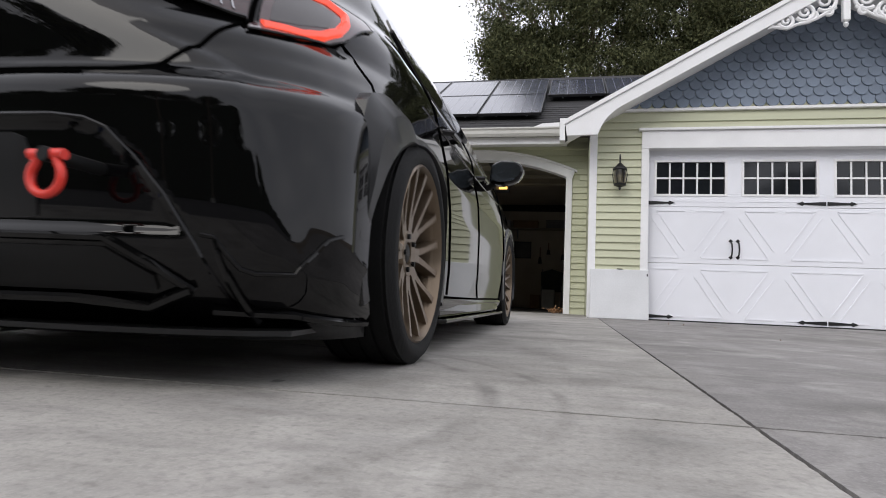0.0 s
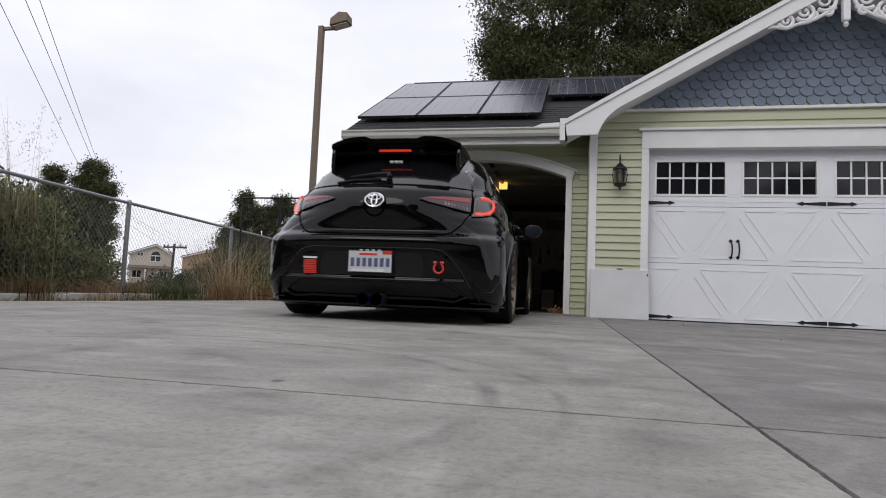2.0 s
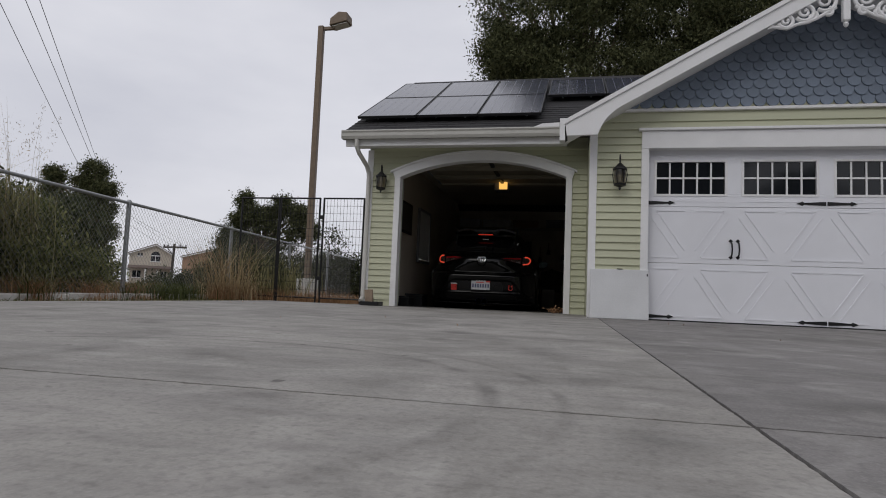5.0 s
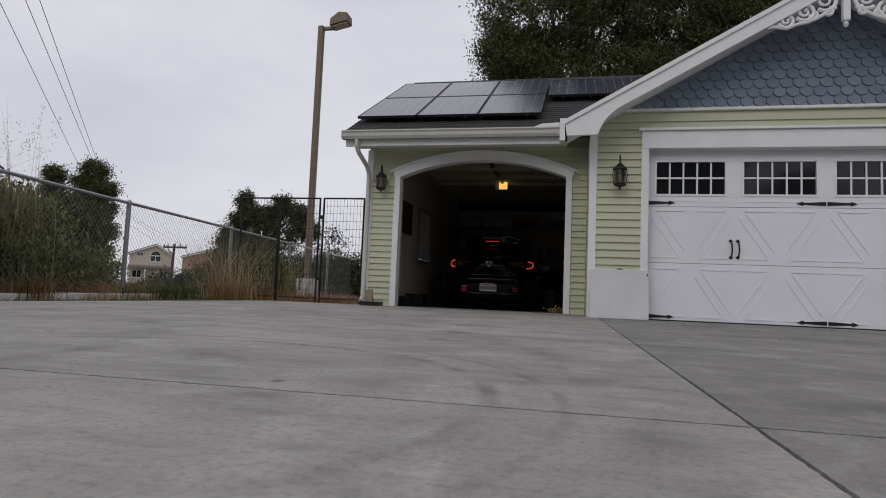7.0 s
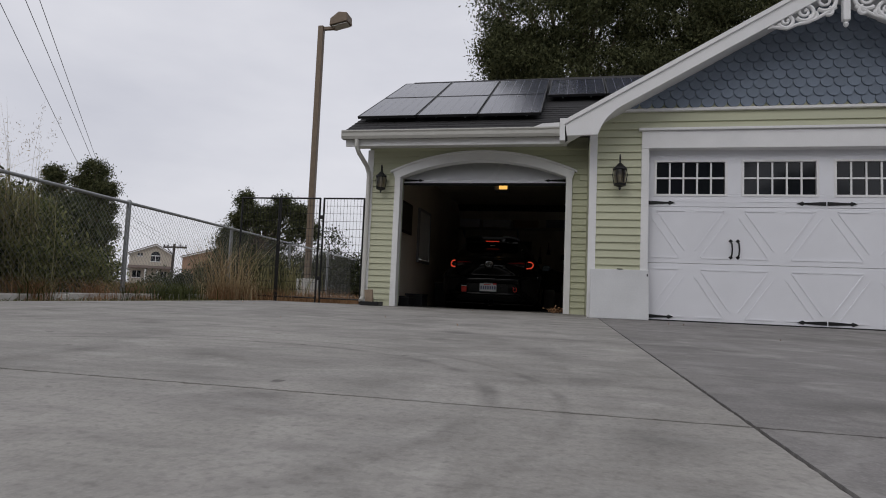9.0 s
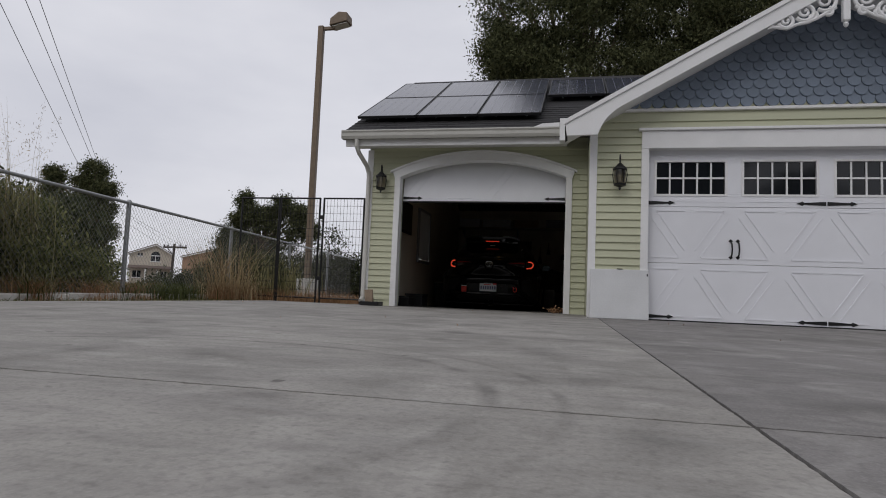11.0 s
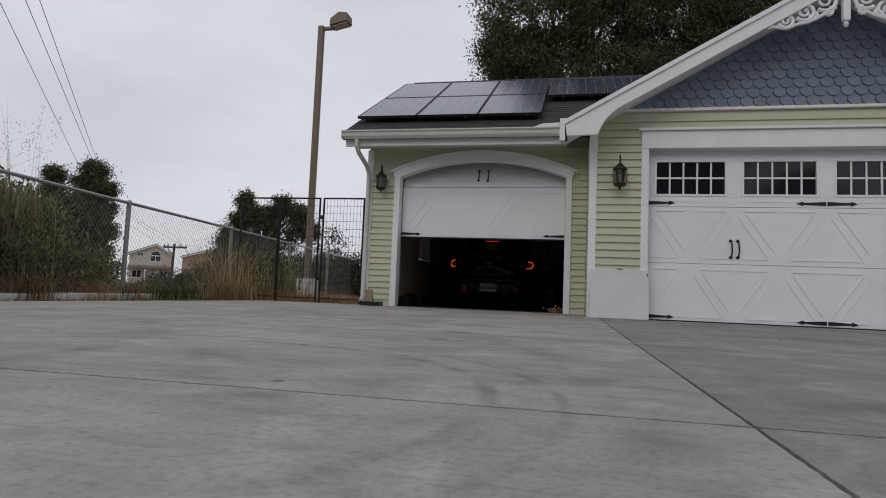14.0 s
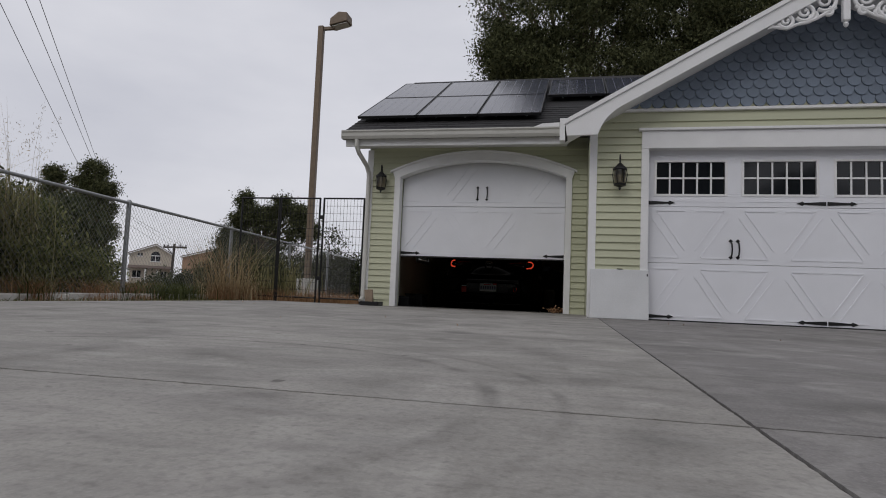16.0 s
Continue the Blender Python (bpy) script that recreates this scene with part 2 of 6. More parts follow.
def part(name, bm, material, parent=None, label="", smooth=False, bevel=0.0):
    """Link a bmesh as one mesh object."""
    bmesh.ops.remove_doubles(bm, verts=bm.verts, dist=1e-5)
    bmesh.ops.recalc_face_normals(bm, faces=bm.faces)
    me = bpy.data.meshes.new(name)
    bm.to_mesh(me)
    bm.free()
    me.materials.append(material)
    if smooth:
        me.polygons.foreach_set("use_smooth", [True] * len(me.polygons))
        me.set_sharp_from_angle(angle=radians(smooth if smooth > 1 else 40))
    ob = new(name, me)
    ob.parent = parent
    if bevel:
        mod = ob.modifiers.new("edges", "BEVEL")
        mod.width, mod.segments, mod.limit_method = bevel, 2, "ANGLE"
    if label:
        tagged(ob, label)
    return ob


def piece(name, mesh, parent, m=None):
    ob = new(name, mesh)
    ob.parent = parent
    if m is not None:
        ob.matrix_basis = m
    return ob


def raw(name, verts, faces, material, parent=None, smooth=False):
    me = bpy.data.meshes.new(name)
    me.from_pydata([tuple(v) for v in verts], [], faces)
    me.materials.append(material)
    if smooth:
        me.polygons.foreach_set("use_smooth", [True] * len(me.polygons))
    ob = new(name, me)
    ob.parent = parent
    return ob


def root(name, label, category, at=(0, 0, 0), group="", kind=""):
    e = new(name)
    e.location = at
    return tagged(e, label, category, group, kind)


B = bmesh.new

# ---------------------------------------------------------------- ground and driveway
bm = B()
SIZE = 600
g = [bm.verts.new(p) for p in ((-SIZE, -SIZE, -0.05), (SIZE, -SIZE, -0.05), (SIZE, SIZE, -0.05), (-SIZE, SIZE, -0.05))]
bm.faces.new(g)
tagged(part("ground", bm, M_DIRT), "dry bare soil with dead grass round the driveway", "ground", kind="structure")

# slabs of the driveway, with open joints between them
YJ = [-1.3, 1.114, 8.66]


def joint_x(i, y):
    """The long joints run a touch off square."""
    return (-4.55, 0.305 + 0.0025 * y, 5.2, 10.0)[i]


def crumbled(a, b):
    """Points along a slab's edge, chipped by a few millimetres here and there."""
    n = max(2, int(math.hypot(b[0] - a[0], b[1] - a[1]) / 0.022))
    across = abs(b[0] - a[0]) > abs(b[1] - a[1])
    out = []
    for i in range(n):
        u = i / n
        d = random.uniform(-0.0022, 0.0022) + (random.uniform(-0.004, 0.004) if across and random.random() < 0.3 else 0)
        out.append((a[0] + (b[0] - a[0]) * u + (0 if across else d * 0.6), a[1] + (b[1] - a[1]) * u + (d if across else 0)))
    return out


driveway = tagged(new("driveway"), "light grey concrete driveway with control joints and faint tyre marks", "driveway", kind="structure")
for i in range(3):
    for j in range(2):
        bm = B()
        gx, gy = 0.0042, 0.0055
        y0, y1 = YJ[j] + gy, YJ[j + 1] - gy
        if j == 1 and i:
            y1 = 7.5
        a0, a1, b0, b1 = joint_x(i, y0) + gx, joint_x(i, y1) + gx, joint_x(i + 1, y0) - gx, joint_x(i + 1, y1) - gx
        edge = crumbled((a0, y0), (b0, y0)) + crumbled((b0, y0), (b1, y1)) + crumbled((b1, y1), (a1, y1)) + crumbled((a1, y1), (a0, y0))
        prism(bm, edge, -0.12, 0.0, "z")
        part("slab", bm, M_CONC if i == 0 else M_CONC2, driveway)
bm = B()
box(bm, -4.5, 9.9, -1.29, 8.5, -0.11, -0.02)
part("joint_filler", bm, M_JOINT, driveway)
# unseen dark ground added behind the camera to darken the lower bumper's reflections
bm = B()
box(bm, -200, 200, -18.0, -1.305, -0.09, -0.012)
tagged(part("road", bm, mat("dark_reflected_asphalt", (0.05, 0.05, 0.052), 0.85, var=0.3, scale=2, fine=90, bump=0.4)), "unseen dark asphalt added behind the driveway for dark reflections", "road", kind="structure")

# unseen hedge-like wall that closes the far side, added to darken paint reflections
bm = B()
prism(bm, [(-200, 0)] + [(-200 + 2.0 * i, 4.2 + 0.9 * math.sin(i * 1.7) + 0.6 * math.sin(i * 0.61)) for i in range(201)] + [(200, 0)], -22.0, -19.5)
tagged(part("wall_reflected", bm, mat("dark_reflected_wall", (0.03, 0.038, 0.02), 0.95, var=0.6, scale=1.2, fine=12, bump=1.0)), "unseen dark wall added across the road to darken reflections", "hedge", kind="structure")

# ---------------------------------------------------------------- house: walls
YW, YG, YD = 8.65, 7.35, 7.45
XL, XO0, XO1, XC = -3.03, -2.525, -0.09, 0.205
SPR, CROWN = 1.93, 2.175
HALF = (XO1 - XO0) / 2
XA = (XO0 + XO1) / 2
RAD = (HALF ** 2 + (CROWN - SPR) ** 2) / (2 * (CROWN - SPR))
ZA = CROWN - RAD


def arch(rad, x0, x1, k=24):
    """Points of the arch of that radius, from x0 to x1."""
    return [(x0 + (x1 - x0) * i / k, ZA + math.sqrt(rad ** 2 - (x0 + (x1 - x0) * i / k - XA) ** 2)) for i in range(k + 1)]


wall_wing = tagged(new("wall_wing"), "pale green lap siding wall of the garage wing with an arched opening", "wall", kind="structure")
bm = B()
prism(bm, [(XL, 0), (XO0, 0)] + arch(RAD, XO0, XO1) + [(XO1, 0), (XC, 0), (XC, 2.5), (XL, 2.5)], YW, YW + 0.14)
part("sheathing", bm, M_SIDING, wall_wing)
WY0, WY1, WZ0, WZ1 = 11.3, 12.15, 0.86, 1.80
for name, x0, x1, y0, y1, m_ in (("side_wall", XL, XL + 0.12, YW + 0.14, 15.6, M_INNER), ("side_siding", XL - 0.014, XL - 0.001, YW + 0.06, 15.72, M_SIDING)):
    bm = B()
    for a in ((y0, WY0, -0.1, 2.62), (WY1, y1, -0.1, 2.62), (WY0, WY1, -0.1, WZ0), (WY0, WY1, WZ1, 2.62)):
        box(bm, x0, x1, a[0], a[1], a[2], a[3])
    part(name, bm, m_, wall_wing)
bm = B()
rz = lambda y: 2.47 + 0.555 * (y - 8.1)
prism(bm, [(YW + 0.145, 2.622), (YW + 0.145, rz(YW + 0.145) - 0.16), (11.9, rz(11.9) - 0.16), (14.9, rz(8.9) - 0.16), (14.9, 2.622)], XL, XL + 0.1, "x")
part("gable_end", bm, M_SIDING, wall_wing)
bm = B()
box(bm, XC, XC + 0.1, YW + 0.14, 15.6, -0.1, 2.62)
part("party_wall", bm, M_INNER, wall_wing)
bm = B()
box(bm, XL, XC + 0.1, 15.6, 15.72, -0.1, 2.62)
part("back_wall", bm, M_INNER, wall_wing)
bm = B()
box(bm, XL + 0.12, XC, YW + 0.14, 15.6, 2.56, 2.62)
tagged(part("ceiling", bm, M_INNER), "dim plastered garage ceiling", "ceiling", kind="structure")
bm = B()
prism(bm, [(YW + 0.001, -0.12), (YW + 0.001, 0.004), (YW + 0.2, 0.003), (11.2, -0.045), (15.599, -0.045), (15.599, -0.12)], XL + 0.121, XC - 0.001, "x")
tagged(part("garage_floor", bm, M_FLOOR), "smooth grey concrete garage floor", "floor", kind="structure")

wall_gable = tagged(new("wall_gable"), "gabled garage front with pale green siding under blue scalloped shingles", "wall", kind="structure")
GX, SL = 2.79, 0.554
DX0, DX1 = 0.87, 4.71
bm = B()
prism(bm, [(XC, 0), (DX0, 0), (DX0, 2.03), (DX1, 2.03), (DX1, 0), (2 * GX - XC, 0), (2 * GX - XC, 2.25), (GX, 3.68), (XC, 2.25)], YG, YG + 0.14)
part("sheathing", bm, M_SIDING, wall_gable)
bm = B()
box(bm, XC, XC + 0.1, YG + 0.14, YW, 0, 2.3)
part("return_wall", bm, M_SIDING, wall_gable)
bm = B()
box(bm, 2 * GX - XC - 0.1, 2 * GX - XC, YG + 0.14, 15.6, 0, 2.3)
part("side_wall", bm, M_SIDING, wall_gable)
bm = B()
box(bm, XC + 0.1, 2 * GX - XC, 15.6, 15.72, 0, 2.3)
part("back_wall", bm, M_SIDING, wall_gable)


def board_mesh(length, pitch=0.0895):
    """One lapped siding board, thick at its lower edge."""
    bm = B()
    prism(bm, [(-0.005, pitch + 0.012), (-0.027, 0.0), (0.0, 0.0), (0.0, pitch + 0.012)], 0, length, "x")
    bmesh.ops.recalc_face_normals(bm, faces=bm.faces)
    me = bpy.data.meshes.new("siding_board")
    bm.to_mesh(me)
    bm.free()
    me.materials.append(M_SIDING)
    return me


BOARDS = {}


def boards(parent, spans, y):
    """Courses of siding: spans(z) gives the stretches in x that the course at z fills."""
    z = 0.0
    while z < 2.52:
        for a, b in spans(z):
            key = round(b - a, 2)
            if key not in BOARDS:
                BOARDS[key] = board_mesh(key)
            piece("siding_board", BOARDS[key], parent, pose(a, y - 0.001, z))
        z += 0.0895


def wing_spans(z):
    if z > 2.36:
        return []
    left, right = (XL + 0.07, XO0 - 0.05), (XO1 + 0.05, XC)
    top = z + 0.10
    if top < SPR + 0.02:
        return [left, right]
    r = RAD + 0.06
    if z > ZA + r:
        return [(XL + 0.07, XC)]
    dx = math.sqrt(max(0, r * r - (max(z, SPR - 0.02) - ZA) ** 2))
    return [(XL + 0.07, round(XA - dx, 2)), (round(XA + dx, 2), XC)]


def gable_spans(z):
    if z < 2.13:
        return [(XC + 0.07, DX0 - 0.07), (DX1 + 0.07, 2 * GX - XC - 0.07)]
    if z < 2.40:
        return [(XC + 0.07, 2 * GX - XC - 0.07)]
    return []


# white trim of the wing
trim_wing = tagged(new("trim_wing"), "white painted door surround and corner boards", "trim", kind="structure")
bm = B()
prism(bm, arch(RAD - 0.004, XO0 - 0.08, XO1 + 0.08) + arch(RAD + 0.13, XO0 - 0.12, XO1 + 0.12)[::-1], YW - 0.05, YW + 0.12)
part("arch_casing", bm, M_WHITE, trim_wing, bevel=0.004)
bm = B()
prism(bm, arch(RAD + 0.115, XO0 - 0.15, XO1 + 0.15) + arch(RAD + 0.14, XO0 - 0.15, XO1 + 0.15)[::-1], YW - 0.075, YW - 0.02)
part("arch_cap", bm, M_WHITE, trim_wing)
for x0, x1 in ((XO0 - 0.085, XO0 + 0.002), (XO1 - 0.002, XO1 + 0.085)):
    bm = B()
    box(bm, x0, x1, YW - 0.045, YW + 0.10, 0, SPR + 0.04)
    part("jamb", bm, M_WHITE, trim_wing, bevel=0.004)
bm = B()
box(bm, XL - 0.02, XL + 0.07, YW - 0.03, YW + 0.06, 0, 2.34)
part("corner_board", bm, M_WHITE, trim_wing, bevel=0.004)

# white trim of the gabled front
trim_gable = tagged(new("trim_gable"), "white painted garage door casing and corner board", "trim", kind="structure")
for name, x0, x1, y0, z0, z1 in (("corner_board", XC - 0.012, XC + 0.075, YG - 0.03, 0, 2.2), ("jamb", DX0 - 0.085, DX0, YG - 0.035, 0, 2.03), ("jamb", DX1, DX1 + 0.085, YG - 0.035, 0, 2.03),
                                 ("lintel", DX0 - 0.085, DX1 + 0.085, YG - 0.04, 2.005, 2.212), ("lintel_cap", DX0 - 0.12, DX1 + 0.12, YG - 0.07, 2.214, 2.244), ("belt_board", XC + 0.2, 2 * GX - XC, YG - 0.045, 2.448, 2.482)):
    bm = B()
    box(bm, x0, x1, y0, YG + (0.1 if name in ("jamb", "lintel") else 0.012), z0, z1)
    part(name, bm, M_WHITE, trim_gable, bevel=0.004)

# ---------------------------------------------------------------- roofs
YE, ZE, RS, RIDGE = 8.1, 2.47, 0.555, 11.9


def roof_z(y):
    return ZE + RS * (y - YE)


roof_wing = tagged(new("roof_wing"), "dark asphalt shingle roof of the garage wing", "roof", kind="structure")
bm = B()
zr = roof_z(RIDGE)
prism(bm, [(YE, ZE), (RIDGE, zr), (2 * RIDGE - YE, ZE), (2 * RIDGE - YE, ZE - 0.1), (RIDGE, zr - 0.14), (YE, ZE - 0.1)], -3.27, 7.0, "x")
part("deck", bm, M_ROOF, roof_wing)
# courses of shingles on the visible slope, each a thin lapped strip of tabs
ROOF_TABS = []
for r in range(11):
    y0 = YE - 0.02 + r * 0.125
    x = -3.28 - (r % 2) * 0.16
    while x < 1.4:
        w = random.uniform(0.26, 0.34)
        a, b = max(x, -3.28), x + w - 0.008
        if b > a + 0.03:
            ROOF_TABS.append((a, b, y0, random.uniform(0.006, 0.013)))
        x += w
verts, faces = [], []
for a, b, y0, t in ROOF_TABS:
    k = len(verts)
    y1 = y0 + 0.14
    z0, z1 = roof_z(y0) + 0.002, roof_z(y1) + 0.001
    verts += [(a, y0, z0), (b, y0, z0), (b, y0, z0 + t), (a, y0, z0 + t), (b, y1, z1), (a, y1, z1)]
    faces += [(k, k + 1, k + 2, k + 3), (k + 3, k + 2, k + 4, k + 5), (k + 1, k + 4, k + 2), (k, k + 3, k + 5)]
tagged(raw("shingle_tabs", verts, faces, M_ROOF, roof_wing), kind="stuff")

roof_gable = tagged(new("roof_gable"), "dark shingle gable roof with white barge boards and scrollwork", "roof", kind="structure")
ZT, XT, YR = 2.226, -0.103, 6.9
for sgn in (1, -1):
    bm = B()
    apex = ZT + SL * (GX - XT)
    pts = [(XT, ZT), (GX, apex), (GX, apex - 0.1), (XT, ZT - 0.1)]
    if sgn < 0:
        pts = [(2 * GX - x, z) for x, z in pts]
    prism(bm, pts, YR + 0.036, YG + 0.1)
    part("roof_verge", bm, M_ROOF, roof_gable)
    pts = [(XC, ZT + SL * (XC - XT)), (GX, apex), (GX, apex - 0.1), (XC, ZT + SL * (XC - XT) - 0.1)]
    if sgn < 0:
        pts = [(2 * GX - x, z) for x, z in pts]
    bm = B()
    prism(bm, pts, YG + 0.1, 16.0)
    part("roof_slope", bm, M_ROOF, roof_gable)
    # barge board: flared at its foot, with a concave curve under it
    pts = [(XT, ZT + 0.012), (GX, apex + 0.012), (GX, apex - 0.178)]
    n = 12
    x1, z1 = 0.52, ZT + SL * (0.52 - XT) - 0.18
    pts.append((x1, z1))
    for i in range(1, n + 1):
        u = i / n
        a0, a1, a2 = Vector((x1, z1)), Vector((0.33, 2.285)), Vector((0.262, 2.068))
        p = a0.lerp(a1, u).lerp(a1.lerp(a2, u), u)
        pts.append((p.x, p.y))
    pts.append((XT + 0.025, 2.06))
    if sgn < 0:
        pts = [(2 * GX - x, z) for x, z in pts]
    bm = B()
    prism(bm, pts, YR, YR + 0.035)
    part("barge_board", bm, M_WHITE, roof_gable, bevel=0.003)
    bm = B()
    pts = [(XT - 0.01, ZT + 0.012), (GX, apex + 0.022), (GX, apex - 0.028), (XT - 0.01, ZT - 0.038)]
    if sgn < 0:
        pts = [(2 * GX - x, z) for x, z in pts]
    prism(bm, pts, YR - 0.022, YR - 0.002)
    part("shingle_mould", bm, M_WHITE, roof_gable)
    # soffit closing the overhang
    bm = B()
    pts = [(XT + 0.03, ZT - 0.12), (GX, apex - 0.12), (GX, apex - 0.14), (XT + 0.03, ZT - 0.14)]
    if sgn < 0:
        pts = [(2 * GX - x, z) for x, z in pts]
    prism(bm, pts, YR + 0.036, YG - 0.002)
    part("soffit", bm, M_WHITE, roof_gable)
# gutter, fascia and soffit of the wing
eave = tagged(new("eave_wing"), "white fascia board under the wing's roof edge", "eave", kind="structure")
bm = B()
box(bm, -3.24, -0.07, 8.16, 8.20, 2.29, 2.40)
part("fascia", bm, M_WHITE, eave, bevel=0.004)
bm = B()
box(bm, -3.22, -0.09, 8.20, YW, 2.37, 2.385)
part("soffit", bm, M_WHITE, eave)
bm = B()
box(bm, -0.185, -0.055, 8.02, 8.155, 2.30, 2.60)
part("end_box", bm, M_WHITE, eave, bevel=0.004)
gutter = root("rain_gutter", "off-white metal rain gutter with downspout at the house corner", "gutter")
bm = B()
prism(bm, [(8.155, 2.375), (8.07, 2.375), (8.045, 2.41), (8.04, 2.455), (8.02, 2.475), (8.02, 2.49), (8.03, 2.49), (8.032, 2.478), (8.052, 2.46), (8.057, 2.412), (8.075, 2.387), (8.155, 2.387)], -3.26, -0.19, "x")
part("trough", bm, M_GUTTER, gutter)
for x in (-3.265, -0.192):
    bm = B()
    box(bm, x, x + 0.006, 8.03, 8.155, 2.376, 2.488)
    part("end_cap", bm, M_GUTTER, gutter)
bm = B()
prism(bm, [(-0.56, 2.49), (-0.19, 2.49), (-0.19, 2.555), (-0.42, 2.545)], 8.06, 8.075)
part("splash_guard", bm, M_WHITE, gutter)
bm = B()
path_tube(bm, [(-3.05, 8.1, 2.38), (-3.05, 8.1, 2.28), (-3.045, 8.2, 2.2), (-3.02, 8.5, 2.07), (-3.01, 8.57, 1.98), (-3.01, 8.58, 1.9), (-3.015, 8.58, 0.12), (-3.015, 8.5, 0.06)], 0.033, 10)
part("downspout", bm, M_GUTTER, gutter, smooth=True)

# ---------------------------------------------------------------- solar panels
def solar_panel(x0, x1, y0, y1, master=[None]):
    w, d = x1 - x0, (y1 - y0) * math.hypot(1, RS)
    if master[0] is None:
        e = root("solar_panel", "black-framed solar panel with thin silver cell lines", "solar panel", group="solar panels on the roof")
        bm = B()
        box(bm, 0.012, w - 0.012, 0.012, d - 0.012, 0.012, 0.036)
        part("glass_sheet", bm, M_CELL, e, "dark blue-grey glass over cells")
        bm = B()
        for a in ((0, w, 0, 0.014), (0, w, d - 0.014, d), (0, 0.014, 0.014, d - 0.014), (w - 0.014, w, 0.014, d - 0.014)):
            box(bm, a[0], a[1], a[2], a[3], 0, 0.04)
        part("panel_frame", bm, M_PANELFRAME, e)
        bm = B()
        for i in range(1, 6):
            box(bm, w * i / 6 - 0.0015, w * i / 6 + 0.0015, 0.02, d - 0.02, 0.0365, 0.0372)
        part("cell_line_print", bm, M_CELLLINE, e)
        for v in (0.25, 0.75):
            for u in (0.2, 0.8):
                bm = B()
                tube(bm, (w * v, d * u, 0), (w * v, d * u, -0.085), 0.015)
                part("mounting_foot", bm, M_GALV, e)
        master[0] = e
    else:
        e = copy_thing(master[0], pose(0, 0, 0))
    e.matrix_basis = pose(x0, y0, roof_z(y0) + 0.09, math.degrees(math.atan(RS)), 0, 0)
    return e


for i in range(3):
    for y0, y1 in ((8.55, 9.82), (9.84, 11.11)):
        x = -3.22 + 0.925 * i
        solar_panel(x, x + 0.905, y0, y1)
for i in range(2):
    x = -0.42 + 0.925 * i
    solar_panel(x, x + 0.905, 9.72, 10.99)

# ---------------------------------------------------------------- sectional garage doors
def strip(bm, a, b, w, y0, y1):
    """A thin moulding from a to b in the door's plane."""
    a, b = Vector(a), Vector(b)
    n = (b - a).normalized()
    n = Vector((-n.y, n.x)) * w / 2
    prism(bm, [tuple(a - n), tuple(b - n), tuple(b + n), tuple(a + n)], y0, y1)


def cross_moulding(q, h, lower):
    """The beading of one crossbuck panel: q wide, h high."""
    bm = B()
    lines = [((0.05, 0.82), (0.375, 0.12)), ((0.05, 0.1), (0.375, 0.1)), ((0.115, 0.93), (0.44, 0.93)), ((0.115, 0.93), (0.44, 0.23))]
    for (a, b), (c, d) in lines:
        for f in (0, 1):
            p, r = (1 - a if f else a, b), (1 - c if f else c, d)
            if lower:
                p, r = (p[0], 1 - p[1]), (r[0], 1 - r[1])
            strip(bm, (p[0] * q, p[1] * h), (r[0] * q, r[1] * h), 0.014, -0.0068, 0.004)
    return bm


def strap(bm, x, z, length, way, y):
    """Arrow-headed strap hinge."""
    s = way
    prism(bm, [(x, z - 0.022), (x + s * (length - 0.075), z - 0.010), (x + s * (length - 0.06), z - 0.024), (x + s * length, z), (x + s * (length - 0.06), z + 0.024), (x + s * (length - 0.075), z + 0.010), (x, z + 0.022)], y - 0.008, y)


def pull(bm, x, z, y, h=0.235):
    """A bent iron pull handle with spear ends."""
    for e in (-1, 1):
        prism(bm, [(x - 0.008, z + e * h * 0.34), (x - 0.024, z + e * h * 0.40), (x, z + e * h * 0.5), (x + 0.024, z + e * h * 0.40), (x + 0.008, z + e * h * 0.34)], y - 0.008, y)
    path_tube(bm, [(x, y - 0.004, z - h * 0.38), (x + 0.006, y - 0.032, z - h * 0.28), (x + 0.010, y - 0.038, z), (x + 0.006, y - 0.032, z + h * 0.28), (x, y - 0.004, z + h * 0.38)], 0.009, 8)


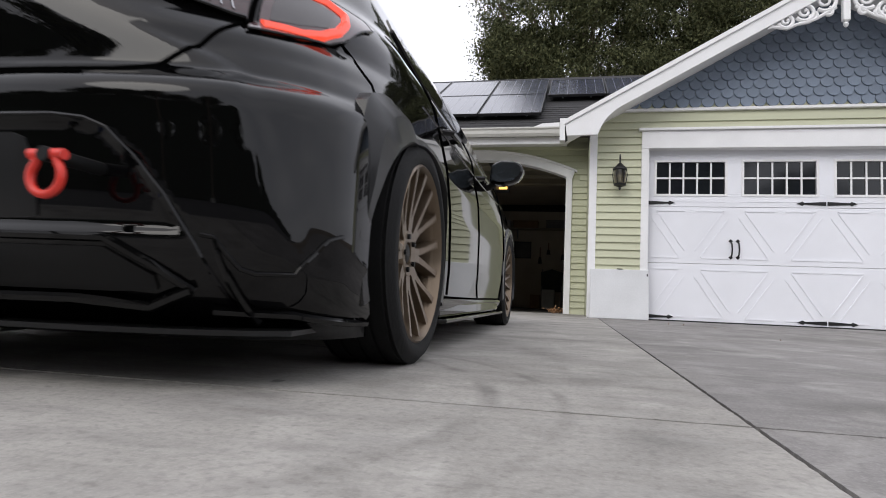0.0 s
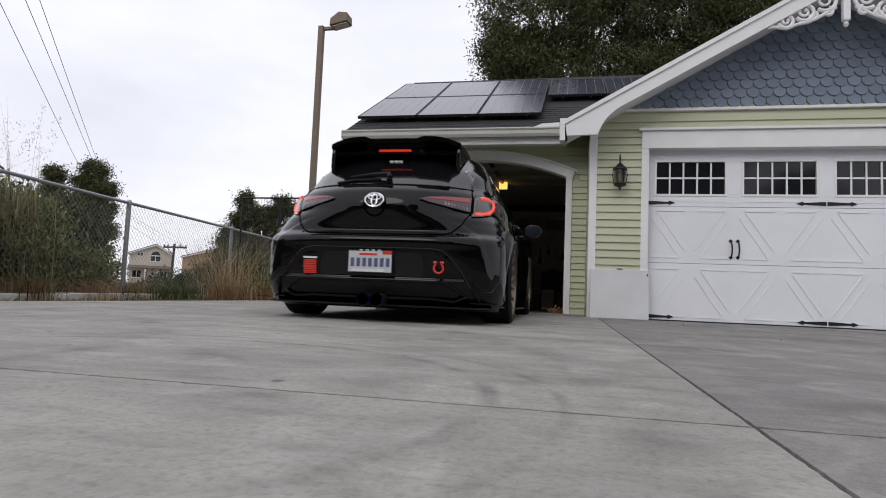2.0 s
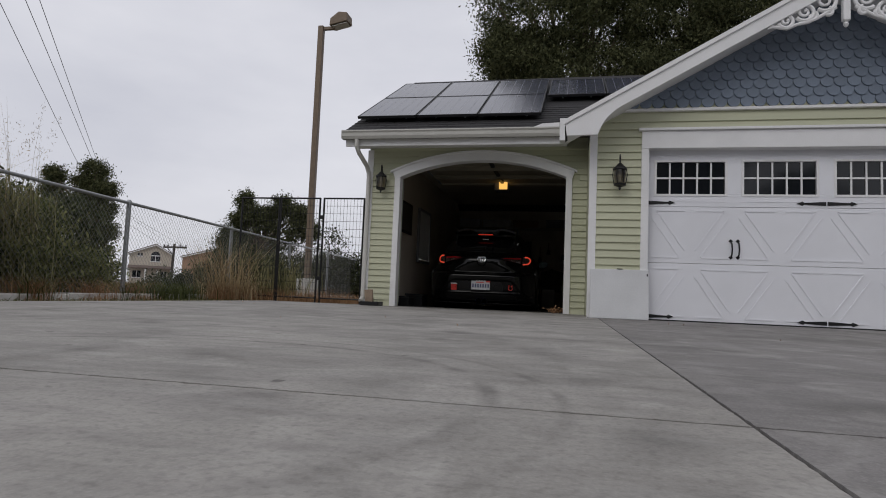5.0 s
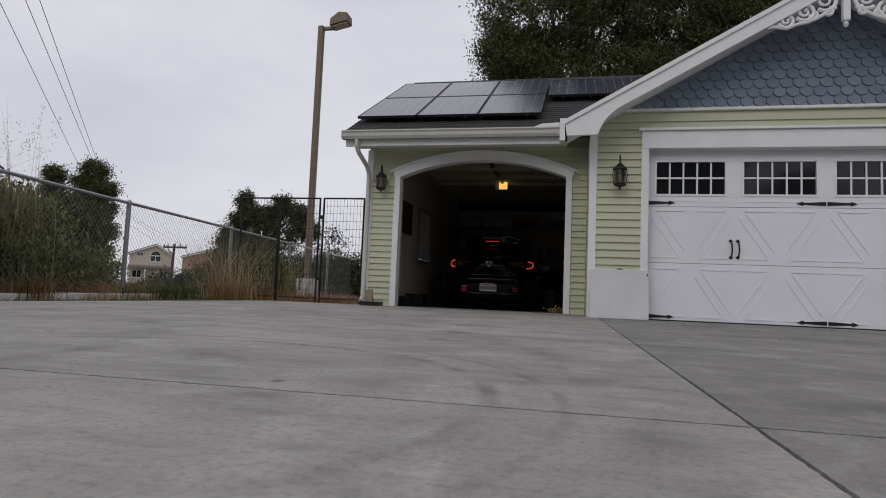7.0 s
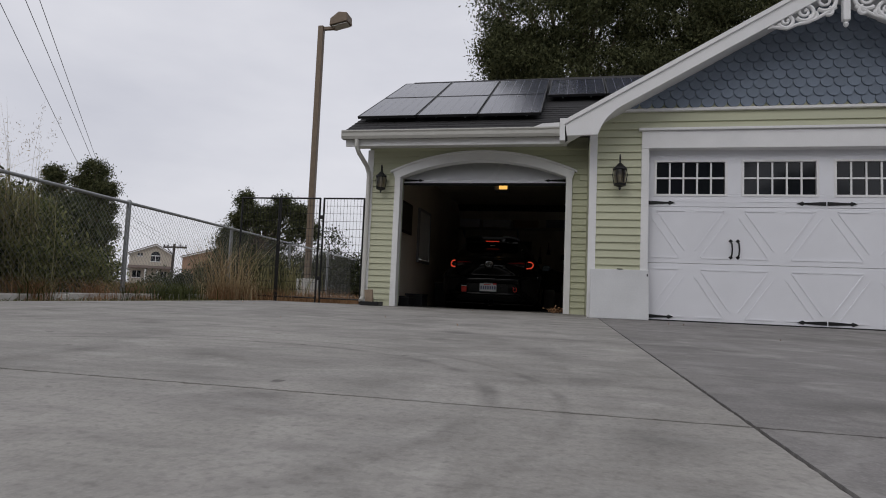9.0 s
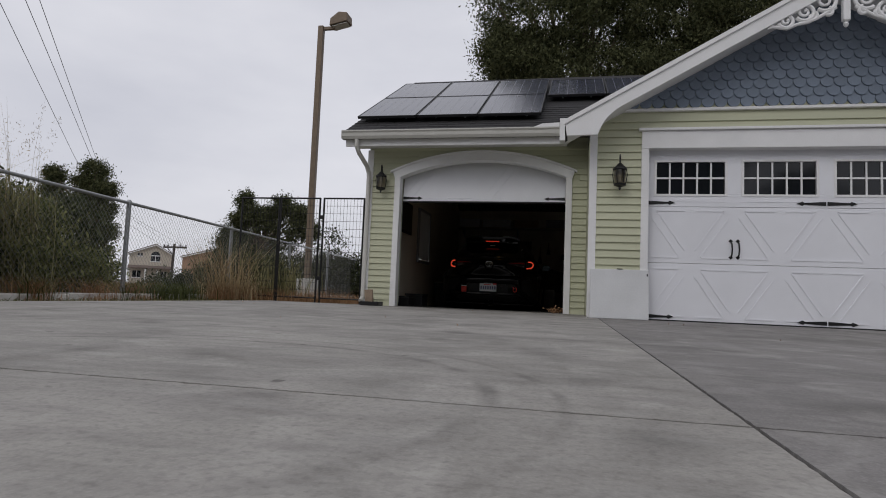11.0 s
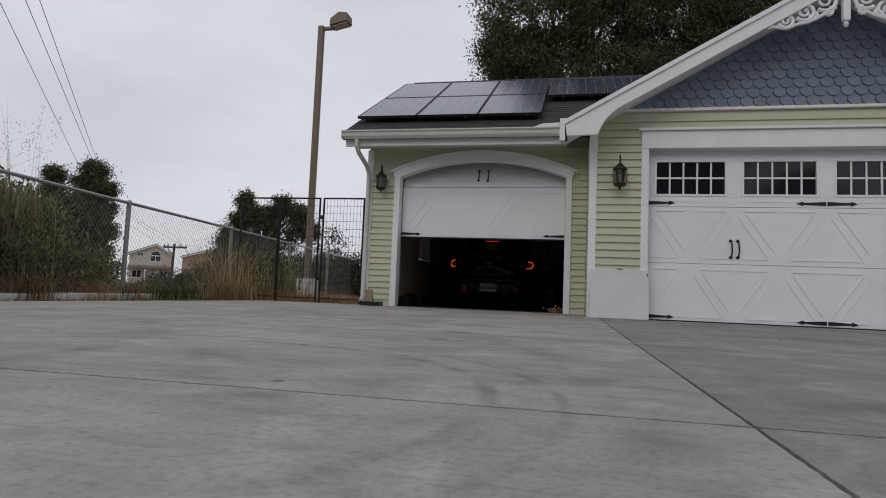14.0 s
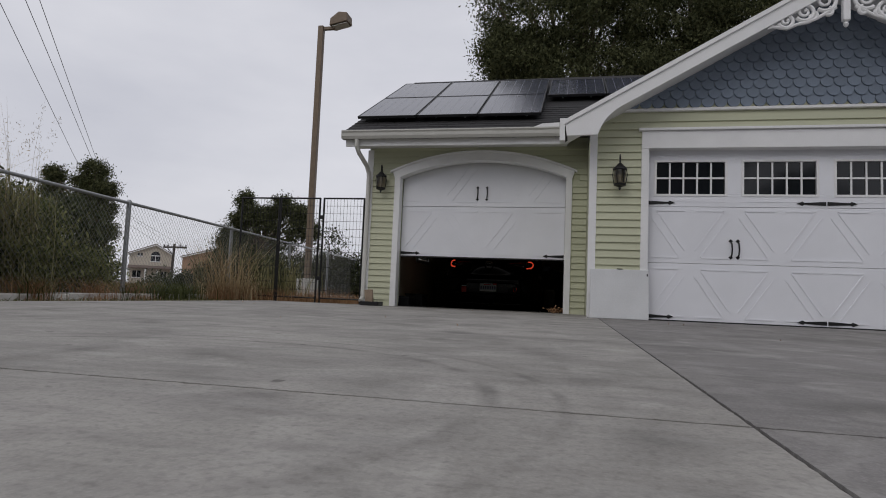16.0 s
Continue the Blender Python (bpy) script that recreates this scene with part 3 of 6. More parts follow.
def big_door():
    d = root("double_garage_door", "closed white carriage-style double garage door with window row and black strap hinges", "garage door")
    q = (DX1 - DX0) / 4
    rows = [(0.012, 0.672), (0.676, 1.336), (1.340, 2.06)]
    for i, (z0, z1) in enumerate(rows):
        bm = B()
        if i < 2:
            box(bm, DX0 + 0.004, DX1 - 0.004, YD, YD + 0.045, z0, z1)
            sec = part("door_section", bm, M_DOOR, d, bevel=0.004)
            for c in range(4):
                bm = cross_moulding(q, z1 - z0, i == 0)
                ob = part("moulding", bm, M_DOOR, sec)
                ob.location = (DX0 + c * q, YD, z0)
        else:
            # window row: rails and stiles round four openings
            wz0, wz1 = 1.487, 1.872
            xs = [DX0 + 0.004]
            for c in range(4):
                m = DX0 + (c + 0.5) * q
                xs += [m - 0.38, m + 0.38]
            xs.append(DX1 - 0.004)
            box(bm, DX0 + 0.004, DX1 - 0.004, YD, YD + 0.045, z0, wz0)
            box(bm, DX0 + 0.004, DX1 - 0.004, YD, YD + 0.045, wz1, z1)
            for c in range(0, 10, 2):
                box(bm, xs[c], xs[c + 1], YD, YD + 0.045, wz0, wz1)
            sec = part("door_section", bm, M_DOOR, d, bevel=0.003)
            for c in range(4):
                m = DX0 + (c + 0.5) * q
                bm = B()
                for a in ((m - 0.405, m + 0.405, wz1 - 0.002, wz1 + 0.022), (m - 0.405, m + 0.405, wz0 - 0.022, wz0 + 0.002), (m - 0.405, m - 0.378, wz0 + 0.002, wz1 - 0.002), (m + 0.378, m + 0.405, wz0 + 0.002, wz1 - 0.002)):
                    box(bm, a[0], a[1], YD - 0.008, YD + 0.01, a[2], a[3])
                for k in range(1, 5):
                    xm = m - 0.38 + 0.76 * k / 5
                    box(bm, xm - 0.009, xm + 0.009, YD + 0.004, YD + 0.02, wz0, wz1)
                zm = (wz0 + wz1) / 2
                box(bm, m - 0.38, m + 0.38, YD + 0.005, YD + 0.019, zm - 0.01, zm + 0.01)
                win = part("window_grille", bm, M_WHITE, sec)
                for k in range(5):
                    for r in range(2):
                        xa, za = m - 0.38 + 0.76 * k / 5 + 0.007, wz0 + r * (wz1 - wz0) / 2 + 0.007
                        bm = B()
                        box(bm, xa, xa + 0.152 - 0.014, YD + 0.021, YD + 0.025, za, za + (wz1 - wz0) / 2 - 0.014)
                        part("pane", bm, M_PANE, sec)
                for a in ((m - 0.43, m + 0.43, 1.398, 1.404), (m - 0.43, m + 0.43, 1.945, 1.951)):
                    bm = B()
                    box(bm, a[0], a[1], YD - 0.004, YD + 0.002, a[2], a[3])
                    part("moulding", bm, M_DOOR, sec)
    for z in (1.385, 0.05):
        for x, s in ((DX0 + 0.01, 1), (GX - 0.008, -1), (GX + 0.008, 1), (DX1 - 0.01, -1)):
            bm = B()
            strap(bm, x, z, 0.30, s, YD - 0.001)
            part("strap_hinge", bm, M_IRON, d, "black spear-tipped strap hinge")
    for m in (DX0 + q, DX1 - q):
        for s in (-0.038, 0.038):
            bm = B()
            pull(bm, m + s, 0.85, YD)
            part("pull_handle", bm, M_IRON, d, "black bent iron pull", smooth=True)
    bm = B()
    box(bm, DX0 + 0.004, DX1 - 0.004, YD - 0.004, YD + 0.04, 0.0, 0.012)
    part("bottom_seal", bm, M_IRON, d)
    return d


big_door()

DH, DW = 0.752, XO1 - XO0 - 0.012
M_DOORBACK = mat("tan_door_back", (0.30, 0.27, 0.20), 0.6, var=0.1)
YT = YW + 0.16
TRACK_Z = 2.2


def wing_door():
    """Three sections; each one's origin is at the middle of its lower edge."""
    d = root("sectional_garage_door", "white carriage-style garage door rolling down from the ceiling track", "garage door")
    out = []
    q = DW / 2
    for i in range(3):
        bm = B()
        box(bm, -DW / 2, DW / 2, -0.022, 0.022, 0.003, DH - 0.003)
        sec = part("door_section", bm, M_DOOR, d, bevel=0.004)
        bm = B()
        box(bm, -DW / 2 + 0.01, DW / 2 - 0.01, 0.0225, 0.0265, 0.01, DH - 0.01)
        part("inner_skin", bm, M_DOORBACK, sec, "tan inner face")
        for z in (0.06, DH - 0.1):
            bm = B()
            box(bm, -DW / 2 + 0.01, DW / 2 - 0.01, 0.027, 0.065, z, z + 0.03)
            part("strut", bm, M_DOORBACK, sec)
        bm = B()
        box(bm, -0.03, 0.03, 0.027, 0.055, 0.095, DH - 0.105)
        part("centre_stile", bm, M_IRON, sec)
        if i < 2:
            for c in range(2):
                bm = cross_moulding(q, DH, i == 0)
                ob = part("moulding", bm, M_DOOR, sec)
                ob.location = (-DW / 2 + c * q, -0.022, 0)
        if i == 0:
            for s in (-1, 1):
                bm = B()
                strap(bm, s * (DW / 2 - 0.005), 0.045, 0.30, -s, -0.023)
                part("strap_hinge", bm, M_IRON, sec, "black spear-tipped strap hinge")
            bm = B()
            box(bm, -DW / 2, DW / 2, -0.02, 0.02, -0.014, 0.003)
            part("bottom_seal", bm, M_IRON, sec)
        if i == 1:
            for s in (-0.07, 0.07):
                bm = B()
                pull(bm, s, 0.20, -0.022, 0.22)
                part("pull_handle", bm, M_IRON, sec, "black bent iron pull", smooth=True)
        out.append(sec)
    return d, out


DOOR, SECTIONS = wing_door()

# ---------------------------------------------------------------- gable ornament
bracket = root("gable_scrollwork", "white carved scrollwork bracket in the gable peak", "ornament")


def scroll(cx, cz, r, start, turns, way, mirror):
    """A tapering spiral of carved wood."""
    pts, rad = [], []
    n = 34
    for i in range(n + 1):
        u = i / n
        a = math.radians(start) + way * u * turns * 2 * math.pi
        rr = r * (1 - 0.82 * u)
        x = cx + rr * math.cos(a)
        pts.append((2 * GX - x if mirror else x, YR + 0.03, cz + rr * math.sin(a)))
        rad.append(0.023 * (1 - 0.45 * u))
    bm = B()
    path_tube(bm, pts, rad, 8)
    end = pts[-1]
    bmesh.ops.create_uvsphere(bm, u_segments=8, v_segments=6, radius=0.02, matrix=Matrix.Translation(end))
    return bm


for mirror in (False, True):
    for cx, cz, r, st, tn, way in ((2.215, 3.295, 0.085, 200, 1.5, 1), (2.40, 3.385, 0.105, 215, 1.6, 1), (2.60, 3.50, 0.12, 230, 1.6, 1), (2.47, 3.33, 0.05, 60, 1.1, -1), (2.62, 3.37, 0.05, 80, 1.1, -1), (2.29, 3.40, 0.05, 250, 1.2, -1)):
        part("scroll", scroll(cx, cz, r, st, tn, way, mirror), M_WHITE, bracket, smooth=True)
    bm = B()
    pts = [(2.03, 3.215), (2.07, 3.235), (2.13, 3.225), (2.22, 3.21), (2.32, 3.25), (2.42, 3.27), (2.52, 3.31), (2.60, 3.36), (2.70, 3.42)]
    path_tube(bm, [(2 * GX - x if mirror else x, YR + 0.03, z) for x, z in pts], [0.012, 0.02, 0.018, 0.022, 0.018, 0.022, 0.018, 0.02, 0.02], 8)
    part("carved_rail", bm, M_WHITE, bracket, smooth=True)
bm = B()
box(bm, GX - 0.035, GX + 0.035, YR - 0.01, YR + 0.06, 3.26, 3.80)
part("king_post", bm, M_WHITE, bracket, bevel=0.008)
bm = B()
turned(bm, [(0.012, 3.195), (0.022, 3.21), (0.028, 3.23), (0.018, 3.245), (0.03, 3.26)], (GX, YR + 0.025, 0), 14)
part("drop_finial", bm, M_WHITE, bracket, smooth=True)

# ---------------------------------------------------------------- wall lanterns
def lantern(x, y, z, master=[None]):
    if master[0] is not None:
        return copy_thing(master[0], pose(x, y, z))
    e = root("wall_lantern", "black metal wall lantern with dull seeded glass", "wall lamp", (x, y, z), "wall lanterns")
    bm = B()
    turned(bm, [(0.05, -0.012), (0.05, 0.0), (0.035, 0.008)], (0, 0.0, -0.02), 20, "y")
    part("back_plate", bm, M_IRON, e, smooth=True)
    bm = B()
    path_tube(bm, [(0, -0.01, -0.02), (0, -0.05, 0.03), (0, -0.08, 0.10), (0, -0.10, 0.165), (0, -0.115, 0.18), (0, -0.125, 0.165), (0, -0.125, 0.12), (0, -0.12, 0.075)], 0.009, 8)
    part("hook_arm", bm, M_IRON, e, smooth=True)
    bm = B()
    turned(bm, [(0.006, 0.10), (0.012, 0.085), (0.03, 0.07), (0.05, 0.045), (0.078, 0.02), (0.082, 0.005), (0.07, 0.0)], (0, -0.12, 0), 20)
    part("cap", bm, M_IRON, e, smooth=True)
    bm = B()
    rings = []
    for r, h in ((0.062, 0.0), (0.068, -0.05), (0.064, -0.11), (0.054, -0.16)):
        rings.append((r, h))
    turned(bm, rings, (0, -0.12, 0), 20)
    part("glass", bm, M_LAMPGLASS, e, "brownish seeded glass", smooth=True)
    for i in range(6):
        a = 2 * math.pi * i / 6
        bm = B()
        path_tube(bm, [(0.075 * math.cos(a), -0.12 + 0.075 * math.sin(a), 0.0), (0.082 * math.cos(a), -0.12 + 0.082 * math.sin(a), -0.06), (0.064 * math.cos(a), -0.12 + 0.064 * math.sin(a), -0.17)], 0.005, 6)
        part("rib", bm, M_IRON, e)
    bm = B()
    turned(bm, [(0.06, -0.158), (0.072, -0.165), (0.066, -0.18), (0.03, -0.195), (0.012, -0.205), (0.014, -0.222), (0.003, -0.235)], (0, -0.12, 0), 20)
    part("base_cup", bm, M_IRON, e, smooth=True)
    bm = B()
    turned(bm, [(0.012, -0.15), (0.014, -0.10), (0.016, -0.07), (0.006, -0.04)], (0, -0.12, 0), 12)
    part("bulb", bm, M_WHITE, e, smooth=True)
    master[0] = e
    return e


lantern(0.535, YG - 0.025, 1.725)
lantern(-2.79, YW - 0.025, 1.905)

# ---------------------------------------------------------------- loose things by the walls
bm = B()
box(bm, 0.0, 0.655, 0.0, 0.028, 0.0, 0.575)
panel = part("leaning_board", bm, mat("dull_white_laminate", (0.68, 0.69, 0.70), 0.5, var=0.1, scale=3, bump=0.03), bevel=0.006)
panel.matrix_basis = pose(0.228, YG - 0.10, 0.002, -4.5, 0, 0)
tagged(panel, "scuffed white laminate board leaning against the siding", "board")
for x in (0.3, 0.63):
    bm = B()
    if x < 0.5:
        box(bm, x, x + 0.06, -0.008, 0.02, 0.575, 0.583)
    else:
        box(bm, x, x + 0.012, -0.006, -0.0005, 0.50, 0.53)
    part("black_clip", bm, M_IRON, panel)
bm = B()
prism(bm, [(-0.120, -0.11), (0.120, -0.11), (0.120, 0.11), (-0.120, 0.11)], 0.0, 0.012, "z")
for a in ((-0.135, 0.135, -0.125, -0.11), (-0.135, 0.135, 0.11, 0.125), (-0.135, -0.120, -0.11, 0.11), (0.120, 0.135, -0.11, 0.11)):
    box(bm, a[0], a[1], a[2], a[3], 0.0, 0.058)
tray = part("plant_tray", bm, M_IRON, bevel=0.004)
tray.location = (-2.80, 8.36, 0.001)
tagged(tray, "shallow black plastic tray at the house corner", "tray")
bm = B()
box(bm, -0.055, 0.055, -0.05, 0.05, 0, 0.215)
block = part("stone_block", bm, mat("tan_stone", (0.33, 0.25, 0.18), 0.85, var=0.3, scale=14, bump=0.4), bevel=0.008)
block.matrix_basis = pose(-2.83, 8.36, 0.014, 0, -5, 8)
tagged(block, "tan rough stone block standing in the tray", "stone")

# ---------------------------------------------------------------- garage interior
M_SHELF = mat("shelf_board", (0.40, 0.36, 0.29), 0.7)
M_BOX = mat("cardboard", (0.30, 0.20, 0.12), 0.85, var=0.2)
M_DARKBIN = mat("dark_plastic", (0.012, 0.012, 0.013), 0.5)
M_GREY = mat("grey_plastic", (0.22, 0.22, 0.23), 0.5)
M_BIN = mat("white_plastic", (0.62, 0.62, 0.60), 0.45)
M_LAMP = mat("amber_lamp_lens", (0.8, 0.45, 0.12), 0.4, bump=0.0, emit=((1.0, 0.55, 0.13), 1.1))
M_BLIND = mat("white_blind", (0.42, 0.42, 0.40), 0.6, bump=0.0)
M_PICT = mat("dark_print", (0.06, 0.055, 0.05), 0.4, var=0.5, scale=6)

opener = root("garage_door_opener", "ceiling-mounted garage door opener with amber lamp", "door opener")
bm = B()
box(bm, -1.47, -1.20, 11.4, 11.75, 2.235, 2.40)
part("motor_housing", bm, M_GREY, opener, bevel=0.02)
for x in (-1.45, -1.23):
    bm = B()
    box(bm, x, x + 0.02, 11.55, 11.57, 2.40, 2.56)
    part("hanger", bm, M_GALV, opener)
bm = B()
box(bm, -1.37, -1.215, 11.34, 11.397, 2.245, 2.385)
part("lamp_lens", bm, M_LAMP, opener, "glowing amber lens", bevel=0.01)
bm = B()
box(bm, -1.42, -1.385, 8.86, 11.4, 2.50, 2.53)
part("rail", bm, M_GALV, opener)
bm = B()
box(bm, -1.45, -1.35, 9.6, 9.75, 2.47, 2.498)
part("trolley", bm, M_GREY, opener)

tracks = root("door_track", "galvanised roller track of the garage door", "door track")
for x in (XO0 - 0.03, XO1 + 0.03):
    bm = B()
    pts = [(x, YT + 0.05, 0.05), (x, YT + 0.05, TRACK_Z)]
    pts += [(x, YT + 0.05 + 0.2 * (1 - math.cos(a * math.pi / 16)), TRACK_Z + 0.2 * math.sin(a * math.pi / 16)) for a in range(1, 9)]
    pts += [(x, 11.6, TRACK_Z + 0.2)]
    path_tube(bm, pts, 0.018, 6)
    part("track", bm, M_GALV, tracks, smooth=True)

bm = B()
box(bm, -2.905, -2.885, 9.75, 10.75, 1.26, 1.82)
pic = part("framed_picture", bm, M_IRON, bevel=0.004)
tagged(pic, "dark framed picture hanging on the garage side wall", "picture")
bm = B()
box(bm, -2.884, -2.880, 9.80, 10.70, 1.31, 1.77)
part("print", bm, M_PICT, pic)
window_1 = tagged(new("window_1"), "small side window with white slatted blind", "window", kind="structure")
bm = B()
box(bm, -2.985, -2.979, WY0, WY1, WZ0, WZ1)
pane = part("pane", bm, glass_mat("clear_window_glass", (0.92, 0.94, 0.95), 0.0), window_1)
pane.visible_shadow = False
bm = B()
for a in ((11.24, 11.3, 0.80, 1.86), (12.15, 12.21, 0.80, 1.86), (11.3, 12.15, 0.80, 0.86), (11.3, 12.15, 1.80, 1.86)):
    box(bm, -2.908, -2.87, a[0], a[1], a[2], a[3])
part("window_frame", bm, M_GREY, window_1)
bm = B()
prism(bm, [(-0.007, 0.0), (0.007, 0.0295), (0.007, 0.0325), (-0.007, 0.003)], 11.31, 12.14)
bmesh.ops.recalc_face_normals(bm, faces=bm.faces)
SLAT = bpy.data.meshes.new("slat")
bm.to_mesh(SLAT)
bm.free()
SLAT.materials.append(M_BLIND)
for i in range(26):
    piece("slat", SLAT, window_1, pose(-2.878, 0, 0.87 + i * 0.036))


def shelf(z, x0, x1, depth):
    e = root("wall_shelf", "long wooden wall shelf on metal brackets", "shelf", group="shelves on the back wall")
    bm = B()
    box(bm, x0, x1, 15.6 - depth, 15.598, z, z + 0.025)
    part("board", bm, M_SHELF, e)
    for x in (x0 + 0.15, (x0 + x1) / 2, x1 - 0.15):
        bm = B()
        prism(bm, [(15.597, z - 0.22), (15.597, z), (15.6 - depth + 0.05, z), (15.6 - depth + 0.05, z - 0.012), (15.58, z - 0.2)], x, x + 0.02, "x")
        part("bracket", bm, M_GALV, e)


def crate(name, label, cat, x, y, z, w, d, h, m, lid=True):
    bm = B()
    box(bm, x, x + w, y, y + d, z, z + h * (0.86 if lid else 1))
    ob = part(name, bm, m, bevel=0.01)
    if lid:
        bm = B()
        box(bm, x - 0.01, x + w + 0.01, y - 0.01, y + d + 0.01, z + h * 0.86 + 0.001, z + h)
        part("lid", bm, m, ob, bevel=0.006)
    return tagged(ob, label, cat)


shelf(1.93, -2.9, 0.18, 0.40)
crate("storage_box", "white storage box with lid on the shelf", "box", -2.82, 15.25, 1.956, 0.52, 0.32, 0.22, M_BIN)
crate("storage_box", "long pale box lying on the shelf", "box", -2.22, 15.25, 1.956, 0.68, 0.32, 0.20, M_BIN)
crate("storage_box", "brown cardboard box on the shelf", "box", -1.45, 15.25, 1.956, 0.62, 0.32, 0.19, M_BOX)
crate("storage_box", "grey plastic tote on the shelf", "box", -0.62, 15.25, 1.956, 0.6, 0.32, 0.21, M_GREY)
bm = B()
box(bm, -1.435, -0.998, 15.575, 15.597, 1.21, 1.64)
p2 = part("framed_picture", bm, M_IRON, bevel=0.004)
tagged(p2, "black framed print on the back wall", "picture")
bm = B()
box(bm, -1.40, -1.033, 15.57, 15.574, 1.245, 1.605)
part("print", bm, M_PICT, p2)
bm = B()
box(bm, -0.67, -0.36, 14.7, 15.0, -0.044, 0.42)
ob = part("tall_bin", bm, M_BIN, bevel=0.02)
tagged(ob, "tall white plastic bin on the garage floor", "bin")
crate("floor_box", "brown cardboard box on the garage floor", "box", -0.96, 14.9, -0.044, 0.24, 0.3, 0.33, M_BOX, False)
chair = root("folding_chair", "dark folded camp chair by the back wall", "chair", (-0.45, 15.25, -0.044))
for x in (-0.24, 0.24):
    bm = B()
    path_tube(bm, [(x, -0.2, 0), (x, 0.0, 0.45), (x, 0.16, 0.98)], 0.014, 8)
    part("leg", bm, M_GREY, chair)
bm = B()
prism(bm, [(-0.25, 0.42), (0.25, 0.42), (0.27, 0.90), (0.0, 0.98), (-0.27, 0.90)], 0.02, 0.06)
part("backrest", bm, M_IRON, chair, bevel=0.01)
bm = B()
box(bm, -0.25, 0.25, -0.25, 0.1, 0.42, 0.46)
part("seat", bm, M_IRON, chair, bevel=0.01)
for x, z, h in ((-0.77, 1.50, 0.42), (-0.56, 1.62, 0.3), (-0.2, 1.55, 0.36)):
    bm = B()
    tube(bm, (x, 15.575, z), (x, 15.575, z - h * 0.6), 0.012, 0.016)
    tool = part("hand_tool", bm, M_WOOD)
    bm = B()
    prism(bm, [(x - 0.03, z - h * 0.6), (x + 0.03, z - h * 0.6), (x + 0.05, z - h), (x - 0.05, z - h)], 15.56, 15.575)
    part("tool_head", bm, M_IRON, tool)
    tagged(tool, "hand tool hanging on the back wall", "tool", "tools on the wall")
for x, y, w, h in ((-2.8, 9.3, 0.3, 0.16), (-2.8, 10.2, 0.3, 0.22), (-2.82, 12.6, 0.35, 0.5)):
    crate("floor_box", "dark plastic box along the garage wall", "box", x, y, -0.044 * min(1, max(0, (y - 8.85) / 2.35)), w, 0.4, h, M_DARKBIN)

# ---------------------------------------------------------------- chain-link fence
FX = lambda y: -5.55 - 0.107 * (y - 4.88)
fence = root("chain_link_fence", "galvanised chain-link fence on a low concrete strip", "fence")
for i in range(7):
    y = 0.85 + 3.05 * i
    bm = B()
    tube(bm, (FX(y), y, -0.05), (FX(y), y, 1.25), 0.03, 0.03, 12)
    post = part("post", bm, M_GALV, fence, smooth=True)
    bm = B()
    turned(bm, [(0.034, 1.235), (0.036, 1.26), (0.022, 1.285), (0.002, 1.29)], (FX(y), y, 0), 12)
    part("post_cap", bm, M_GALV, post, smooth=True)
bm = B()
tube(bm, (FX(0.5), 0.5, 1.245), (FX(21), 21, 1.245), 0.021, 0.021, 10)
part("top_rail", bm, M_GALV, fence, smooth=True)
M_WIRE = mat("dull_fence_wire", (0.20, 0.20, 0.20), 0.6, 0.4, var=0.3, scale=9)
verts, faces = [], []
pitch, top, low, wr = 0.072, 1.235, 0.03, 0.0016


def wire(y0, z0, y1, z1, dx):
    k = len(verts)
    for y, z in ((y0, z0), (y1, z1)):
        x = FX(y) + dx
        verts.extend([(x + wr, y - wr, z), (x - wr, y - wr, z), (x, y + wr, z + wr)])
    faces.extend([(k, k + 1, k + 4, k + 3), (k + 1, k + 2, k + 5, k + 4), (k + 2, k, k + 3, k + 5)])


h = top - low
for i in range(int(20.0 / pitch)):
    y = 0.6 + i * pitch
    run = h * 0.88
    wire(y, low, y + run, top, 0.026)
    wire(y + run, low, y, top, 0.029)
tagged(raw("wire_mesh", verts, faces, M_WIRE, fence), kind="stuff")
strip_bm = B()
for i in range(12):
    y0, y1 = 1.0 + 1.6 * i, 2.58 + 1.6 * i
    dz = random.uniform(-0.012, 0.015)
    prism(strip_bm, [(FX(y0) - 0.12, y0), (FX(y0) + 0.16, y0), (FX(y1) + 0.16 + random.uniform(-0.03, 0.03), y1), (FX(y1) - 0.12, y1)], -0.06, 0.035 + dz, "z")
tagged(part("fence_footing", strip_bm, M_CURB, None, bevel=0.01), "weathered concrete strip under the fence", "footing", kind="structure")

# ---------------------------------------------------------------- black wire gate beside the house
gate = root("wire_gate", "black steel wire mesh gate panels beside the house", "gate")
GY = 9.2
cols = [(-5.44, -4.76), (-4.73, -4.04), (-3.97, -3.28)]
for x0, x1 in cols:
    z0, z1 = 0.0, 1.70
    bm = B()
    for x in (x0, x1):
        tube(bm, (x, GY, z0 - 0.05), (x, GY, z1), 0.017, 0.017, 8)
    tube(bm, (x0, GY, z1 - 0.01), (x1, GY, z1 - 0.01), 0.014, 0.014, 8)
    tube(bm, (x0, GY, 0.06), (x1, GY, 0.06), 0.012, 0.012, 8)
    fr = part("gate_frame", bm, M_IRON, gate, smooth=True)
    for i in range(1, 12):
        x = x0 + (x1 - x0) * i / 12
        bm = B()
        tube(bm, (x, GY, 0.06), (x, GY, z1 - 0.01), 0.0026, 0.0026, 4)
        part("upright_wire", bm, M_IRON, fr)
    for i in range(1, 13):
        z = 0.06 + (z1 - 0.07) * i / 13
        bm = B()
        tube(bm, (x0, GY, z), (x1, GY, z), 0.0026, 0.0026, 4)
        part("cross_wire", bm, M_IRON, fr)
